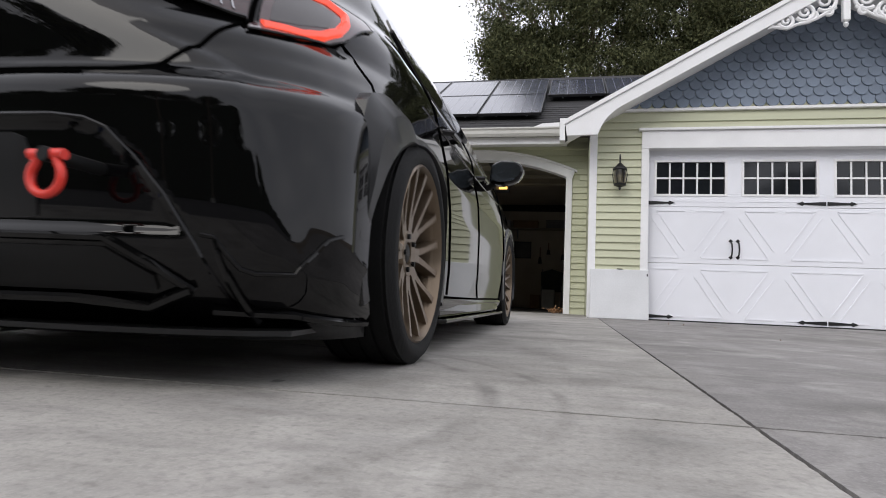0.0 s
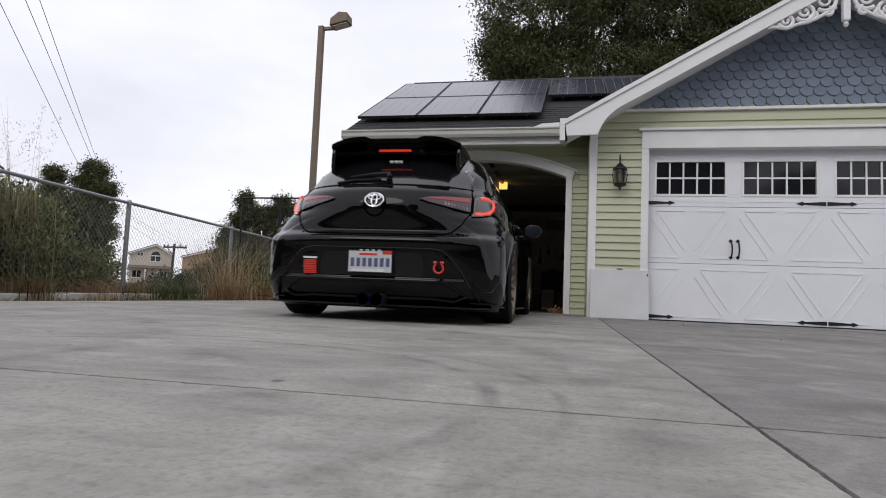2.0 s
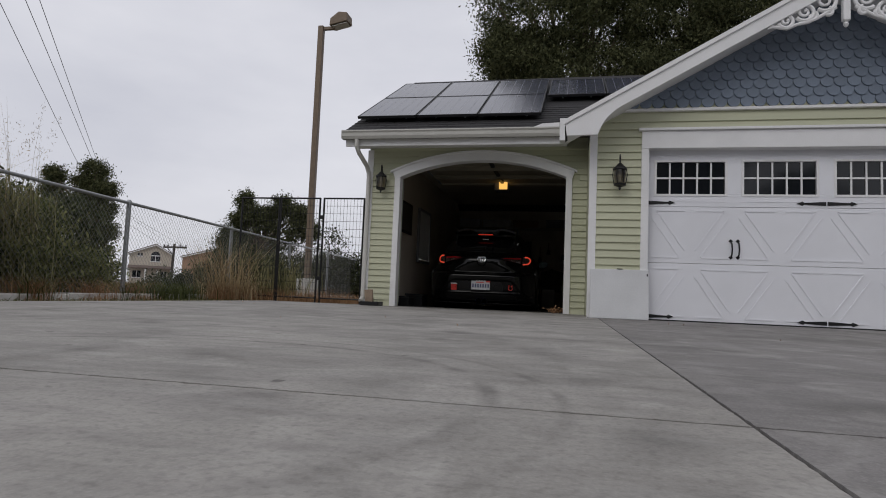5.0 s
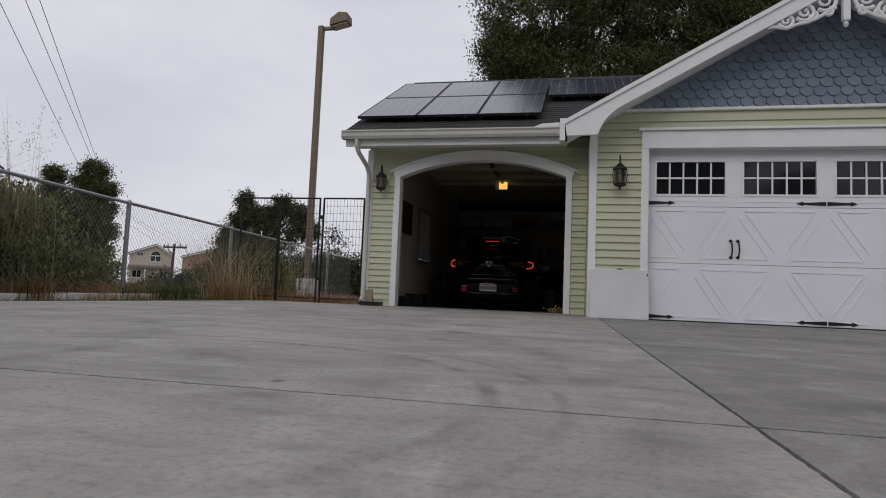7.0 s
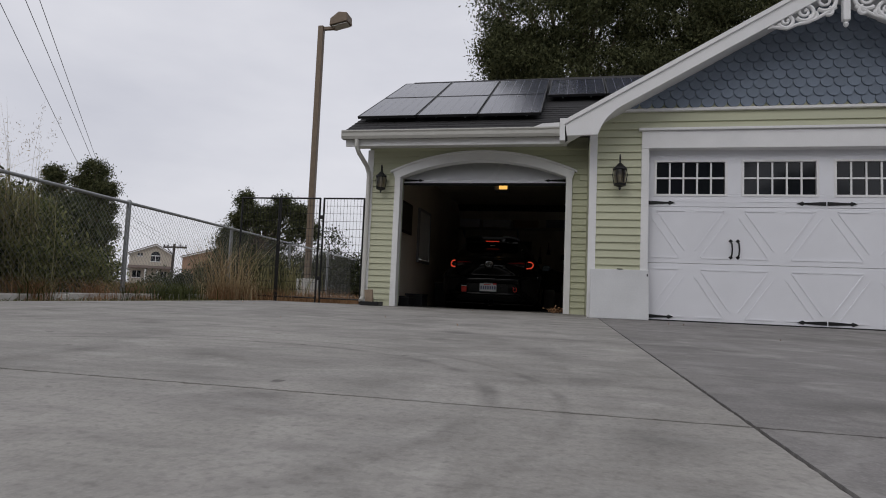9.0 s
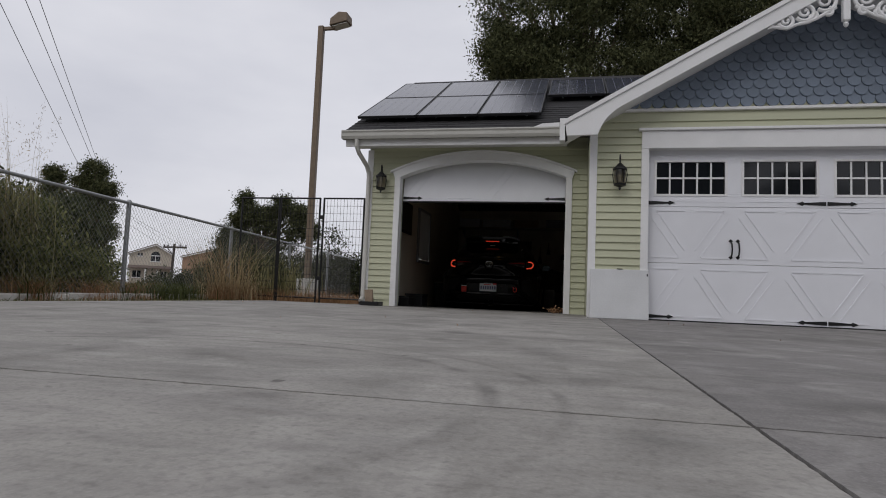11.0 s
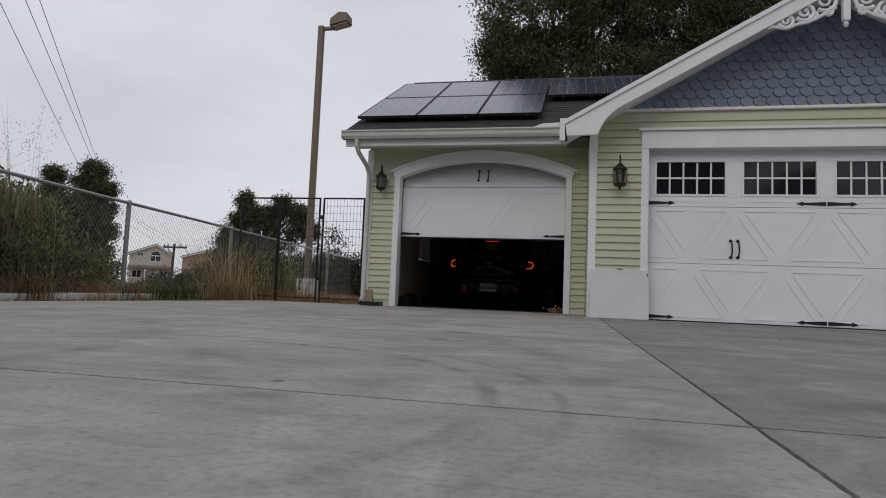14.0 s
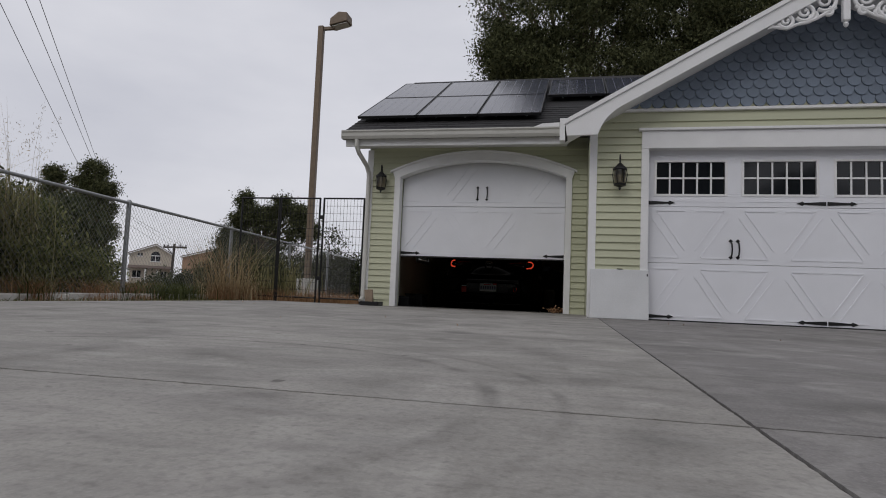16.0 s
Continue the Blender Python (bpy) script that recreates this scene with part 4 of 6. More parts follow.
for z in (0.35, 1.35):
    bm = B()
    box(bm, -4.045, -3.965, GY - 0.03, GY + 0.03, z, z + 0.06)
    part("gate_hinge", bm, M_IRON, gate, bevel=0.006)

# ---------------------------------------------------------------- parking lot lamp
def lot_lamp(x, y, turn, master=[None]):
    if master[0] is not None:
        return copy_thing(master[0], pose(x, y, 0, 0, 0, turn))
    e = root("street_lamp", "tall brown steel lot lamp with box head on a concrete base", "street lamp", (x, y, 0), "lot lamps")
    bm = B()
    prism(bm, [(-0.085, -0.085), (0.085, -0.085), (0.085, 0.085), (-0.085, 0.085)], 0.5, 8.35, "z")
    part("pole", bm, M_POLE, e, bevel=0.015)
    bm = B()
    turned(bm, [(0.33, -0.1), (0.33, 0.49), (0.30, 0.51)], k=20)
    part("concrete_base", bm, M_CURB, e, "grey round concrete footing")
    bm = B()
    box(bm, 0.04, 0.45, -0.05, 0.05, 8.22, 8.32)
    part("arm", bm, M_POLE, e, bevel=0.01)
    bm = B()
    prism(bm, [(0.34, 8.28), (0.92, 8.40), (0.90, 8.66), (0.62, 8.70), (0.36, 8.50)], -0.22, 0.22)
    head = part("lamp_head", bm, M_POLE, e, bevel=0.02)
    bm = B()
    prism(bm, [(0.40, 8.275), (0.88, 8.375), (0.885, 8.360), (0.405, 8.260)], -0.17, 0.17)
    part("lens", bm, mat("frosted_lens", (0.6, 0.6, 0.58), 0.3, bump=0.0), head)
    master[0] = e
    return e


lot_lamp(-7.75, 17.0, 0)
lot_lamp(-2.2, -17.0, 150)
lot_lamp(3.6, -14.0, 70)

# ---------------------------------------------------------------- leaves, grass, trees
RNG = np.random.default_rng(7)
M_TREE = leaf_mat("dark_evergreen_leaf", (0.02, 0.028, 0.012), (0.15, 0.158, 0.076), trans=0.25)
M_TREE2 = leaf_mat("grey_green_leaf", (0.025, 0.035, 0.016), (0.11, 0.12, 0.065), trans=0.2)
M_BUSH = leaf_mat("bush_leaf", (0.05, 0.07, 0.024), (0.28, 0.285, 0.125))
M_GREEN = leaf_mat("weed_leaf", (0.035, 0.046, 0.015), (0.13, 0.145, 0.055))
M_STRAW = leaf_mat("dry_straw", (0.20, 0.135, 0.07), (0.66, 0.53, 0.33), trans=0.25)
M_OLIVE = leaf_mat("half_dry_grass", (0.11, 0.11, 0.045), (0.38, 0.35, 0.18))
M_RUST = leaf_mat("rusty_dead_weed", (0.20, 0.10, 0.05), (0.50, 0.31, 0.17), trans=0.1)
M_BARK = mat("grey_brown_bark", (0.12, 0.09, 0.065), 0.95, var=0.4, scale=6, bump=0.8, stretch=(1, 1, 0.3))


def mesh_np(name, verts, quads, material, parent=None):
    me = bpy.data.meshes.new(name)
    nf, k = quads.shape
    me.vertices.add(len(verts))
    me.vertices.foreach_set("co", verts.astype(np.float32).ravel())
    me.loops.add(nf * k)
    me.loops.foreach_set("vertex_index", quads.astype(np.int32).ravel())
    me.polygons.add(nf)
    me.polygons.foreach_set("loop_start", np.arange(0, nf * k, k, dtype=np.int32))
    me.update(calc_edges=True)
    me.materials.append(material)
    ob = new(name, me)
    ob.parent = parent
    return ob


def leaves(centres, length, width, droop=0.3):
    """Rhombic leaves at the given places, turned at random."""
    n = len(centres)
    d = RNG.normal(size=(n, 3))
    d[:, 2] -= droop * 2
    d /= np.linalg.norm(d, axis=1)[:, None]
    s = np.cross(d, RNG.normal(size=(n, 3)))
    s /= np.linalg.norm(s, axis=1)[:, None] + 1e-9
    ln = (length * RNG.uniform(0.6, 1.3, n))[:, None]
    wd = (width * RNG.uniform(0.6, 1.3, n))[:, None]
    v = np.stack([centres - d * ln / 2, centres + s * wd / 2, centres + d * ln / 2, centres - s * wd / 2], 1).reshape(-1, 3)
    return v, np.arange(4 * n).reshape(n, 4)


def clumps(boxes, per, spread, seeds):
    """Leaf places gathered in clumps inside ellipsoids (cx, cy, cz, rx, ry, rz)."""
    out = []
    for cx, cy, cz, rx, ry, rz in boxes:
        k = seeds
        u = RNG.normal(size=(k, 3))
        u /= np.linalg.norm(u, axis=1)[:, None]
        u *= (RNG.uniform(0.25, 1.0, k) ** 0.5)[:, None]
        c = np.array([cx, cy, cz]) + u * np.array([rx, ry, rz])
        sp = spread * RNG.uniform(0.5, 1.3, k)
        p = np.repeat(c, per, 0) + RNG.normal(size=(k * per, 3)) * np.repeat(sp, per)[:, None] * np.array([1, 1, 0.75])
        out.append(p)
    return np.concatenate(out)


def blades(base, height, width, lean, curl=0.5):
    """Grass blades of two segments."""
    n = len(base)
    a = RNG.uniform(0, 2 * np.pi, n)
    d = np.stack([np.cos(a), np.sin(a), np.zeros(n)], 1)
    s = np.stack([-np.sin(a), np.cos(a), np.zeros(n)], 1)
    hgt = (height * RNG.uniform(0.45, 1.15, n))[:, None]
    ln = (lean * RNG.uniform(0.2, 1.2, n))[:, None] * hgt
    w = (width * RNG.uniform(0.6, 1.3, n))[:, None]
    up = np.array([0, 0, 1.0])
    mid = base + up * hgt * 0.6 + d * ln * (1 - curl) * 0.6
    tip = base + up * hgt + d * ln
    v = np.stack([base - s * w / 2, base + s * w / 2, mid + s * w * 0.4, mid - s * w * 0.4, tip + s * w * 0.06, tip - s * w * 0.06], 1).reshape(-1, 3)
    k = np.arange(n)[:, None] * 6
    return v, np.concatenate([k + np.array([0, 1, 2, 3]), k + np.array([3, 2, 4, 5])])


def tree(label, x, y, height, crown, seeds, per, leaf, material, trunk_r=0.2, spread=0.4, base=-0.05):
    e = root("tree", label, "tree", (0, 0, 0))
    bm = B()
    pts = [(x + 0.15 * math.sin(i * 1.3 + x), y + 0.1 * math.cos(i * 1.7 + x), base + height * 0.85 * i / 7) for i in range(8)]
    path_tube(bm, pts, [trunk_r * (1.25 - i * 0.14) for i in range(8)], 10)
    trunk = part("trunk", bm, M_BARK, e, smooth=True)
    for c in crown:
        for k in range(3):
            bm = B()
            s = Vector(pts[min(6, 2 + k)])
            t = Vector(c[:3]) + Vector((random.uniform(-0.6, 0.6) * c[3], random.uniform(-0.6, 0.6) * c[4], random.uniform(-0.3, 0.6) * c[5]))
            m = s.lerp(t, 0.5) + Vector((0, 0, 0.25))
            path_tube(bm, [s, m, t], [trunk_r * 0.45, trunk_r * 0.28, trunk_r * 0.08], 6)
            part("limb", bm, M_BARK, trunk, smooth=True)
    v, q = leaves(clumps(crown, per, spread, seeds), *leaf)
    mesh_np("crown", v, q, material, e)
    return e


# tall dark trees behind the roof
tree("tall dark evergreen tree with dense drooping foliage", 0.2, 23.5, 15, [(-1.6, 23, 11.2, 2.3, 2.0, 2.6), (-0.6, 23.5, 14.0, 2.6, 2.0, 2.6), (1.2, 23, 10.5, 2.3, 2.0, 2.2), (0.4, 23, 8.4, 3.6, 2.0, 1.6), (1.4, 23.4, 13.4, 2.3, 2.0, 2.4), (-2.2, 22.6, 9.2, 1.7, 1.6, 1.4)], 120, 160, (0.16, 0.05, 0.35), M_TREE, 0.3, 0.32)
tree("tall dark evergreen tree with sparse gaps", 4.6, 24.0, 15, [(3.6, 23.8, 11.0, 2.2, 2.0, 2.6), (5.2, 24, 13.4, 2.5, 2.0, 2.4), (6.0, 23.6, 10.2, 2.3, 2.0, 2.0), (4.4, 23.6, 8.6, 2.8, 2.0, 1.5), (3.4, 24, 14.0, 2.0, 2.0, 2.0)], 120, 160, (0.16, 0.05, 0.35), M_TREE, 0.3, 0.32)
tree("tall dark evergreen tree beyond the roof", 9.2, 24.5, 15, [(8.4, 24, 11.6, 2.4, 2.0, 2.8), (10.0, 24.2, 13.4, 2.4, 2.0, 2.4), (9.6, 24, 9.6, 2.6, 2.0, 1.8)], 110, 150, (0.16, 0.05, 0.35), M_TREE, 0.3, 0.32)
# rounded trees behind the fence
tree("dark leafy tree behind the fence", -19.9, 22, 4.9, [(-20.1, 22, 4.8, 0.55, 0.5, 0.42), (-20.5, 22, 4.3, 0.5, 0.5, 0.4), (-19.55, 22, 4.1, 0.45, 0.5, 0.4), (-20.2, 22, 3.7, 0.75, 0.6, 0.45), (-19.5, 22, 3.2, 0.5, 0.5, 0.45), (-19.25, 22, 2.3, 0.35, 0.5, 0.4), (-20.3, 22, 2.5, 0.9, 0.7, 0.7), (-19.8, 22, 1.5, 0.8, 0.7, 0.7), (-22.1, 22, 4.75, 0.28, 0.4, 0.3), (-22.1, 22, 4.1, 0.45, 0.5, 0.4), (-21.5, 22, 3.3, 0.8, 0.7, 0.5)], 44, 90, (0.12, 0.045, 0.13), M_TREE, 0.16, 0.15)
tree("dark bushy tree beside the lot lamp", -11.8, 21.5, 3.6, [(-12.57, 21.5, 3.5, 0.16, 0.3, 0.42), (-12.65, 21.5, 2.85, 0.42, 0.5, 0.4), (-13.0, 21.5, 2.25, 0.55, 0.5, 0.35), (-12.05, 21.5, 2.95, 0.4, 0.5, 0.35), (-11.0, 21.5, 3.35, 0.2, 0.3, 0.42), (-11.45, 21.5, 2.85, 0.5, 0.5, 0.4), (-10.3, 21.5, 3.05, 0.3, 0.4, 0.4), (-10.1, 21.5, 2.45, 0.6, 0.6, 0.5), (-13.2, 21.5, 1.8, 0.5, 0.5, 0.4), (-11.6, 21.5, 2.1, 1.5, 0.8, 0.55), (-11.5, 21.5, 1.2, 1.7, 0.9, 0.7)], 46, 80, (0.12, 0.04, 0.0), M_TREE, 0.14, 0.145)
tree("thin young tree with sparse grey-green leaves", -9.9, 24, 2.6, [(-9.9, 24, 2.0, 0.7, 0.6, 0.8), (-9.6, 24, 1.2, 0.9, 0.7, 0.6)], 26, 22, (0.14, 0.06, 0.1), M_TREE2, 0.05, 0.2)
# trees across the street, behind the camera, seen in the paintwork
for i, x in enumerate((-30, -22, -15, -10, -5, 0, 6, 13, 20, 28)):
    # middle trees 6 m taller, so that the rear paint reflects dark
    hh = 6.0 + 2.5 * ((i * 37) % 5) / 4 + (6.0 if -18 < x < 8 else 0.0)
    yt = -24 - (i % 3) * 1.5
    tree("leafy street tree across the road", x, yt, hh, [(x, yt, hh * 0.42, 3.4, 1.6, hh * 0.40), (x + 1.0, yt, hh * 0.70, 2.4, 1.5, hh * 0.28)], 70, 40, (0.55, 0.34, 0.2), M_TREE, 0.2, 0.6)
# hedge line that closes the far side of the lot
v, q = leaves(clumps([(x, 30 + 2 * math.sin(x), 0.1, 2.2, 1.0, 0.35) for x in range(-44, -8, 3)], 34, 0.34, 40), 0.2, 0.1, 0.1)
tagged(mesh_np("far_hedge", v, q, M_TREE2), "low dark hedge along the far side of the lot", "hedge", kind="stuff")
v, q = leaves(clumps([(-7.9, 19.0, 0.6, 0.8, 0.5, 0.75), (-7.0, 19.2, 0.65, 0.7, 0.5, 0.75), (-9.0, 19.5, 0.6, 0.7, 0.5, 0.7), (-6.3, 19.0, 0.6, 0.5, 0.5, 0.7)], 70, 0.18, 90), 0.09, 0.045, 0.1)
tagged(mesh_np("hedge", v, q, M_TREE2), "green hedge behind the wire gate", "hedge", kind="stuff")
# overgrown bush against the fence
v, q = leaves(clumps([(FX(y) - 0.75 - random.uniform(0, 0.7), y, 0.62 + random.uniform(-0.1, 0.22), 0.75, 0.6, 0.66) for y in np.linspace(3.0, 6.5, 10)], 90, 0.11, 62), 0.085, 0.028, 0.5)
base = np.stack([RNG.uniform(-6.3, -5.72, 800), RNG.uniform(3.3, 5.7, 800), RNG.uniform(0.55, 1.15, 800)], 1)
vs, qs = blades(base, 0.42, 0.008, 2.2, 0.95)
vs[:, 2] -= np.where(np.arange(len(vs)) % 6 >= 4, 0.32, 0.0)
tagged(mesh_np("arching_grass", vs, qs, M_OLIVE), "long arching half-dry grass over the bush", "grass", kind="stuff")
tagged(mesh_np("overgrown_bush", v, q, M_BUSH), "tangled green bush growing through the fence", "bush", kind="stuff")
v, q = leaves(clumps([(FX(y) - 1.5, y + 0.3, 0.75, 0.8, 0.7, 0.7) for y in np.linspace(3.8, 6.8, 6)], 60, 0.16, 46), 0.10, 0.04, 0.3)
tagged(mesh_np("dark_shrub", v, q, M_TREE2), "dark shrub behind the overgrown fence", "bush", kind="stuff")


def scatter(n, x0, x1, y0, y1, z=-0.05):
    return np.stack([RNG.uniform(x0, x1, n), RNG.uniform(y0, y1, n), np.full(n, z)], 1)


def patch(n, cx, cy, r, z=-0.05):
    return np.stack([RNG.normal(cx, r, n), RNG.normal(cy, r, n), np.full(n, z)], 1)


def grass(name, label, base, height, width, lean, m, curl=0.5):
    v, q = blades(base, height, width, lean, curl)
    return tagged(mesh_np(name, v, q, m), label, "grass", kind="stuff")


# strip of weeds between driveway and fence
base = scatter(5200, -5.75, -4.62, 2.6, 9.6)
base = base[base[:, 0] > -5.45 - 0.107 * (base[:, 1] - 4.88)]
grass("weed_strip", "short green and brown weeds along the driveway edge", base[: len(base) // 5], 0.06, 0.009, 1.2, M_GREEN)
grass("weed_strip", "short dry grass along the driveway edge", base[len(base) * 2 // 3:], 0.05, 0.007, 1.3, M_OLIVE)
grass("weed_tuft", "green weed tuft at the fence foot", np.concatenate([patch(60, -5.7, 6.9, 0.12), patch(260, -5.75, 8.15, 0.16), patch(160, -5.55, 7.5, 0.14), patch(90, -5.45, 5.3, 0.12)]), 0.26, 0.010, 1.1, M_GREEN, 0.8)
grass("dead_weed", "rusty dead weeds at the fence foot", np.concatenate([patch(300, FX(5.35) + 0.02, 5.35, 0.11), patch(260, FX(4.9) - 0.2, 4.9, 0.1), patch(300, FX(6.35) + 0.0, 6.35, 0.13), patch(200, FX(7.2) - 0.1, 7.2, 0.1), patch(420, -5.35, 8.75, 0.2), patch(380, -4.9, 9.3, 0.24), patch(420, -4.2, 9.7, 0.3)]), 0.27, 0.0055, 2.2, M_RUST, 0.9)
grass("dead_weed", "low rusty stalks in front of the fence", np.concatenate([patch(160, -5.35, 5.2, 0.1), patch(120, -5.42, 6.1, 0.1), patch(120, -5.5, 7.0, 0.1)]), 0.10, 0.005, 2.4, M_RUST, 0.9)
grass("field_weed", "green weeds growing beyond the fence", np.concatenate([patch(420, -6.9, 9.0, 0.35), patch(420, -7.6, 10.0, 0.4), patch(380, -6.3, 9.3, 0.25), patch(420, -8.4, 11.5, 0.6)]), 0.24, 0.018, 0.8, M_GREEN, 0.7)
# tall dry reeds by the gate
grass("dry_reed", "tall pale dry grass clump against the fence", np.concatenate([patch(90, -5.55, 8.95, 0.09), patch(60, -5.3, 9.0, 0.14), patch(30, -5.8, 9.0, 0.12)]), 1.0, 0.010, 0.85, M_STRAW, 0.45)
grass("dry_reed", "bent straw at the foot of the reeds", np.concatenate([patch(130, -5.5, 8.8, 0.16), patch(110, -5.15, 8.9, 0.16)]), 0.42, 0.011, 1.4, M_STRAW, 0.8)
grass("dry_reed", "tall olive grass behind the fence", np.concatenate([patch(110, -6.75, 10.4, 0.14), patch(60, -6.3, 10.2, 0.14), patch(90, -5.9, 10.6, 0.25), patch(110, -5.6, 11.2, 0.25), patch(40, -5.2, 9.6, 0.2)]), 0.95, 0.016, 0.8, M_OLIVE, 0.5)
grass("dry_reed", "dry brown grass behind the wire gate", scatter(2600, -6.0, -3.3, 9.5, 13.0), 0.17, 0.006, 1.6, M_RUST, 0.8)
grass("dry_reed", "arching straw stalks through the bush", scatter(260, -6.5, -5.72, 3.0, 6.1), 1.25, 0.008, 1.3, M_OLIVE, 0.9)
v, q = leaves(clumps([(-7.75, 8.6, 0.35, 0.3, 0.4, 0.32), (-7.1, 7.6, 0.3, 0.3, 0.3, 0.33), (-6.7, 7.0, 0.3, 0.35, 0.4, 0.4), (-6.6, 6.4, 0.35, 0.35, 0.4, 0.4)], 70, 0.12, 40), 0.085, 0.03, 0.4)
tagged(mesh_np("low_bush", v, q, M_BUSH), "low green bush behind the chain-link fence", "bush", kind="stuff")
grass("field_grass", "dry field grass beyond the fence", scatter(9000, -30, -7.4, 9.5, 30), 0.2, 0.02, 0.5, M_OLIVE)
grass("field_grass", "pale straw beyond the fence", scatter(2500, -30, -7.4, 11.5, 30), 0.24, 0.02, 0.5, M_STRAW)
v, q = leaves(clumps([(-7.55, 12.5, 0.75, 0.25, 0.3, 0.6), (-7.95, 12.6, 0.3, 0.25, 0.3, 0.35), (-8.85, 12.6, 0.1, 0.1, 0.2, 0.35), (-6.35, 11.0, 0.45, 0.4, 0.4, 0.55), (-6.4, 12.0, 0.45, 0.4, 0.5, 0.55), (-7.0, 13.2, 0.5, 0.4, 0.5, 0.6), (-6.5, 10.4, 0.3, 0.3, 0.4, 0.45)], 60, 0.14, 56), 0.09, 0.03, 0.3)
tagged(mesh_np("shrub", v, q, M_TREE2), "dark green shrub among the dry reeds", "bush", kind="stuff")
# seed heads of tall grasses above the rail
stalk = np.stack([RNG.uniform(-6.55, -5.85, 70), RNG.uniform(4.7, 5.9, 70), np.full(70, 0.6)], 1)
grass("seed_stalk", "fine pale stalks above the fence rail", stalk, 1.45, 0.004, 0.28, M_STRAW, 0.6)
heads = []
for b0 in stalk[:44]:
    a, hh = RNG.uniform(0, 6.28), RNG.uniform(1.0, 1.5)
    for i in range(26):
        u = RNG.uniform(0.7, 1.05)
        heads.append(b0 + np.array([math.cos(a) * 0.28 * hh * u * 0.8, math.sin(a) * 0.28 * hh * u * 0.8, hh * u]) + RNG.normal(size=3) * 0.03)
v, q = leaves(np.array(heads), 0.035, 0.006, 0.6)
tagged(mesh_np("seed_head", v, q, M_STRAW), "feathery pale grass seed heads", "grass", kind="stuff")
# dead leaves at the garage jamb
v, q = leaves(np.stack([RNG.normal(-0.20, 0.05, 120), RNG.normal(8.76, 0.05, 120), np.abs(RNG.normal(0.02, 0.03, 120)) + 0.01], 1), 0.05, 0.02, 0)
tagged(mesh_np("dead_leaves", v, q, M_RUST), "little heap of dead leaves at the garage jamb", "leaves", kind="stuff")
# loose specks on the driveway
bits = np.stack([RNG.uniform(-4.4, 4.0, 26), RNG.uniform(1.2, 8.0, 26), np.full(26, 0.006)], 1)
v, q = leaves(bits, 0.022, 0.011, 0)
tagged(mesh_np("leaf_litter", v, q, M_RUST), "scattered small dry leaves on the driveway", "leaves", kind="stuff")

# ---------------------------------------------------------------- distant houses and power line
M_STUCCO = mat("cream_stucco", (0.55, 0.50, 0.42), 0.9, var=0.08)
M_STUCCO2 = mat("tan_stucco", (0.42, 0.27, 0.18), 0.9, var=0.08)
M_TILE = mat("far_roof_tile", (0.17, 0.13, 0.11), 0.85, var=0.3)


def far_house(label, at, turn, half, apex, eave_z, top_z, wall, windows, porch=False):
    e = root("house", label, "house", at)
    e.rotation_euler = (0, 0, math.radians(turn))
    bm = B()
    prism(bm, [(-half, -0.3), (half, -0.3), (half, eave_z), (apex, top_z - 0.3), (-half, eave_z)], 0, 9)
    part("wall", bm, wall, e)
    bm = B()
    o = 0.45
    prism(bm, [(-half - o, eave_z - 0.15), (apex, top_z), (half + o, eave_z - 0.15), (half + o, eave_z - 0.38), (apex, top_z - 0.26), (-half - o, eave_z - 0.38)], -0.6, 9.5)
    roof = part("roof", bm, M_TILE, e)
    bm = B()
    prism(bm, [(-half - o, eave_z - 0.34), (apex, top_z - 0.22), (half + o, eave_z - 0.34), (half + o, eave_z - 0.58), (apex, top_z - 0.48), (-half - o, eave_z - 0.58)], -0.68, -0.605)
    part("barge_board", bm, M_WHITE, roof, "white barge board")
    if porch:
        bm = B()
        prism(bm, [(-1.9, 3.75), (0.0, 4.35), (0.0, 4.05), (-1.9, 3.5)], -half - 0.2, half + 0.2, "x")
        part("porch_roof", bm, M_TILE, e)
        for x in (-half + 0.1, -1.0, 1.6, half - 0.1):
            bm = B()
            box(bm, x - 0.17, x + 0.17, -1.75, -1.45, -0.3, 3.55)
            part("porch_post", bm, M_WHITE, e)
    for wx, wz, ww, wh, arched in windows:
        bm = B()
        pts = [(wx - ww / 2, wz), (wx + ww / 2, wz), (wx + ww / 2, wz + wh)]
        if arched:
            pts += [(wx + ww / 2 * math.cos(a), wz + wh + ww / 2 * math.sin(a)) for a in (0.5, 1.05, 1.57, 2.1, 2.64)]
        pts.append((wx - ww / 2, wz + wh))
        prism(bm, pts, -0.06, 0.02)
        win = part("window", bm, M_PANE, e)
        bm = B()
        box(bm, wx - ww / 2 - 0.12, wx + ww / 2 + 0.12, -0.14, -0.062, wz - 0.2, wz - 0.002)
        part("sill", bm, M_WHITE, win)
        if arched:
            bm = B()
            box(bm, wx - ww / 2, wx + ww / 2, -0.12, -0.062, wz + wh - 0.1, wz + wh + 0.1)
            part("transom", bm, M_WHITE, win)
        bm = B()
        box(bm, wx - 0.06, wx + 0.06, -0.11, -0.062, wz, wz + wh)
        part("mullion", bm, M_WHITE, win)
    return e


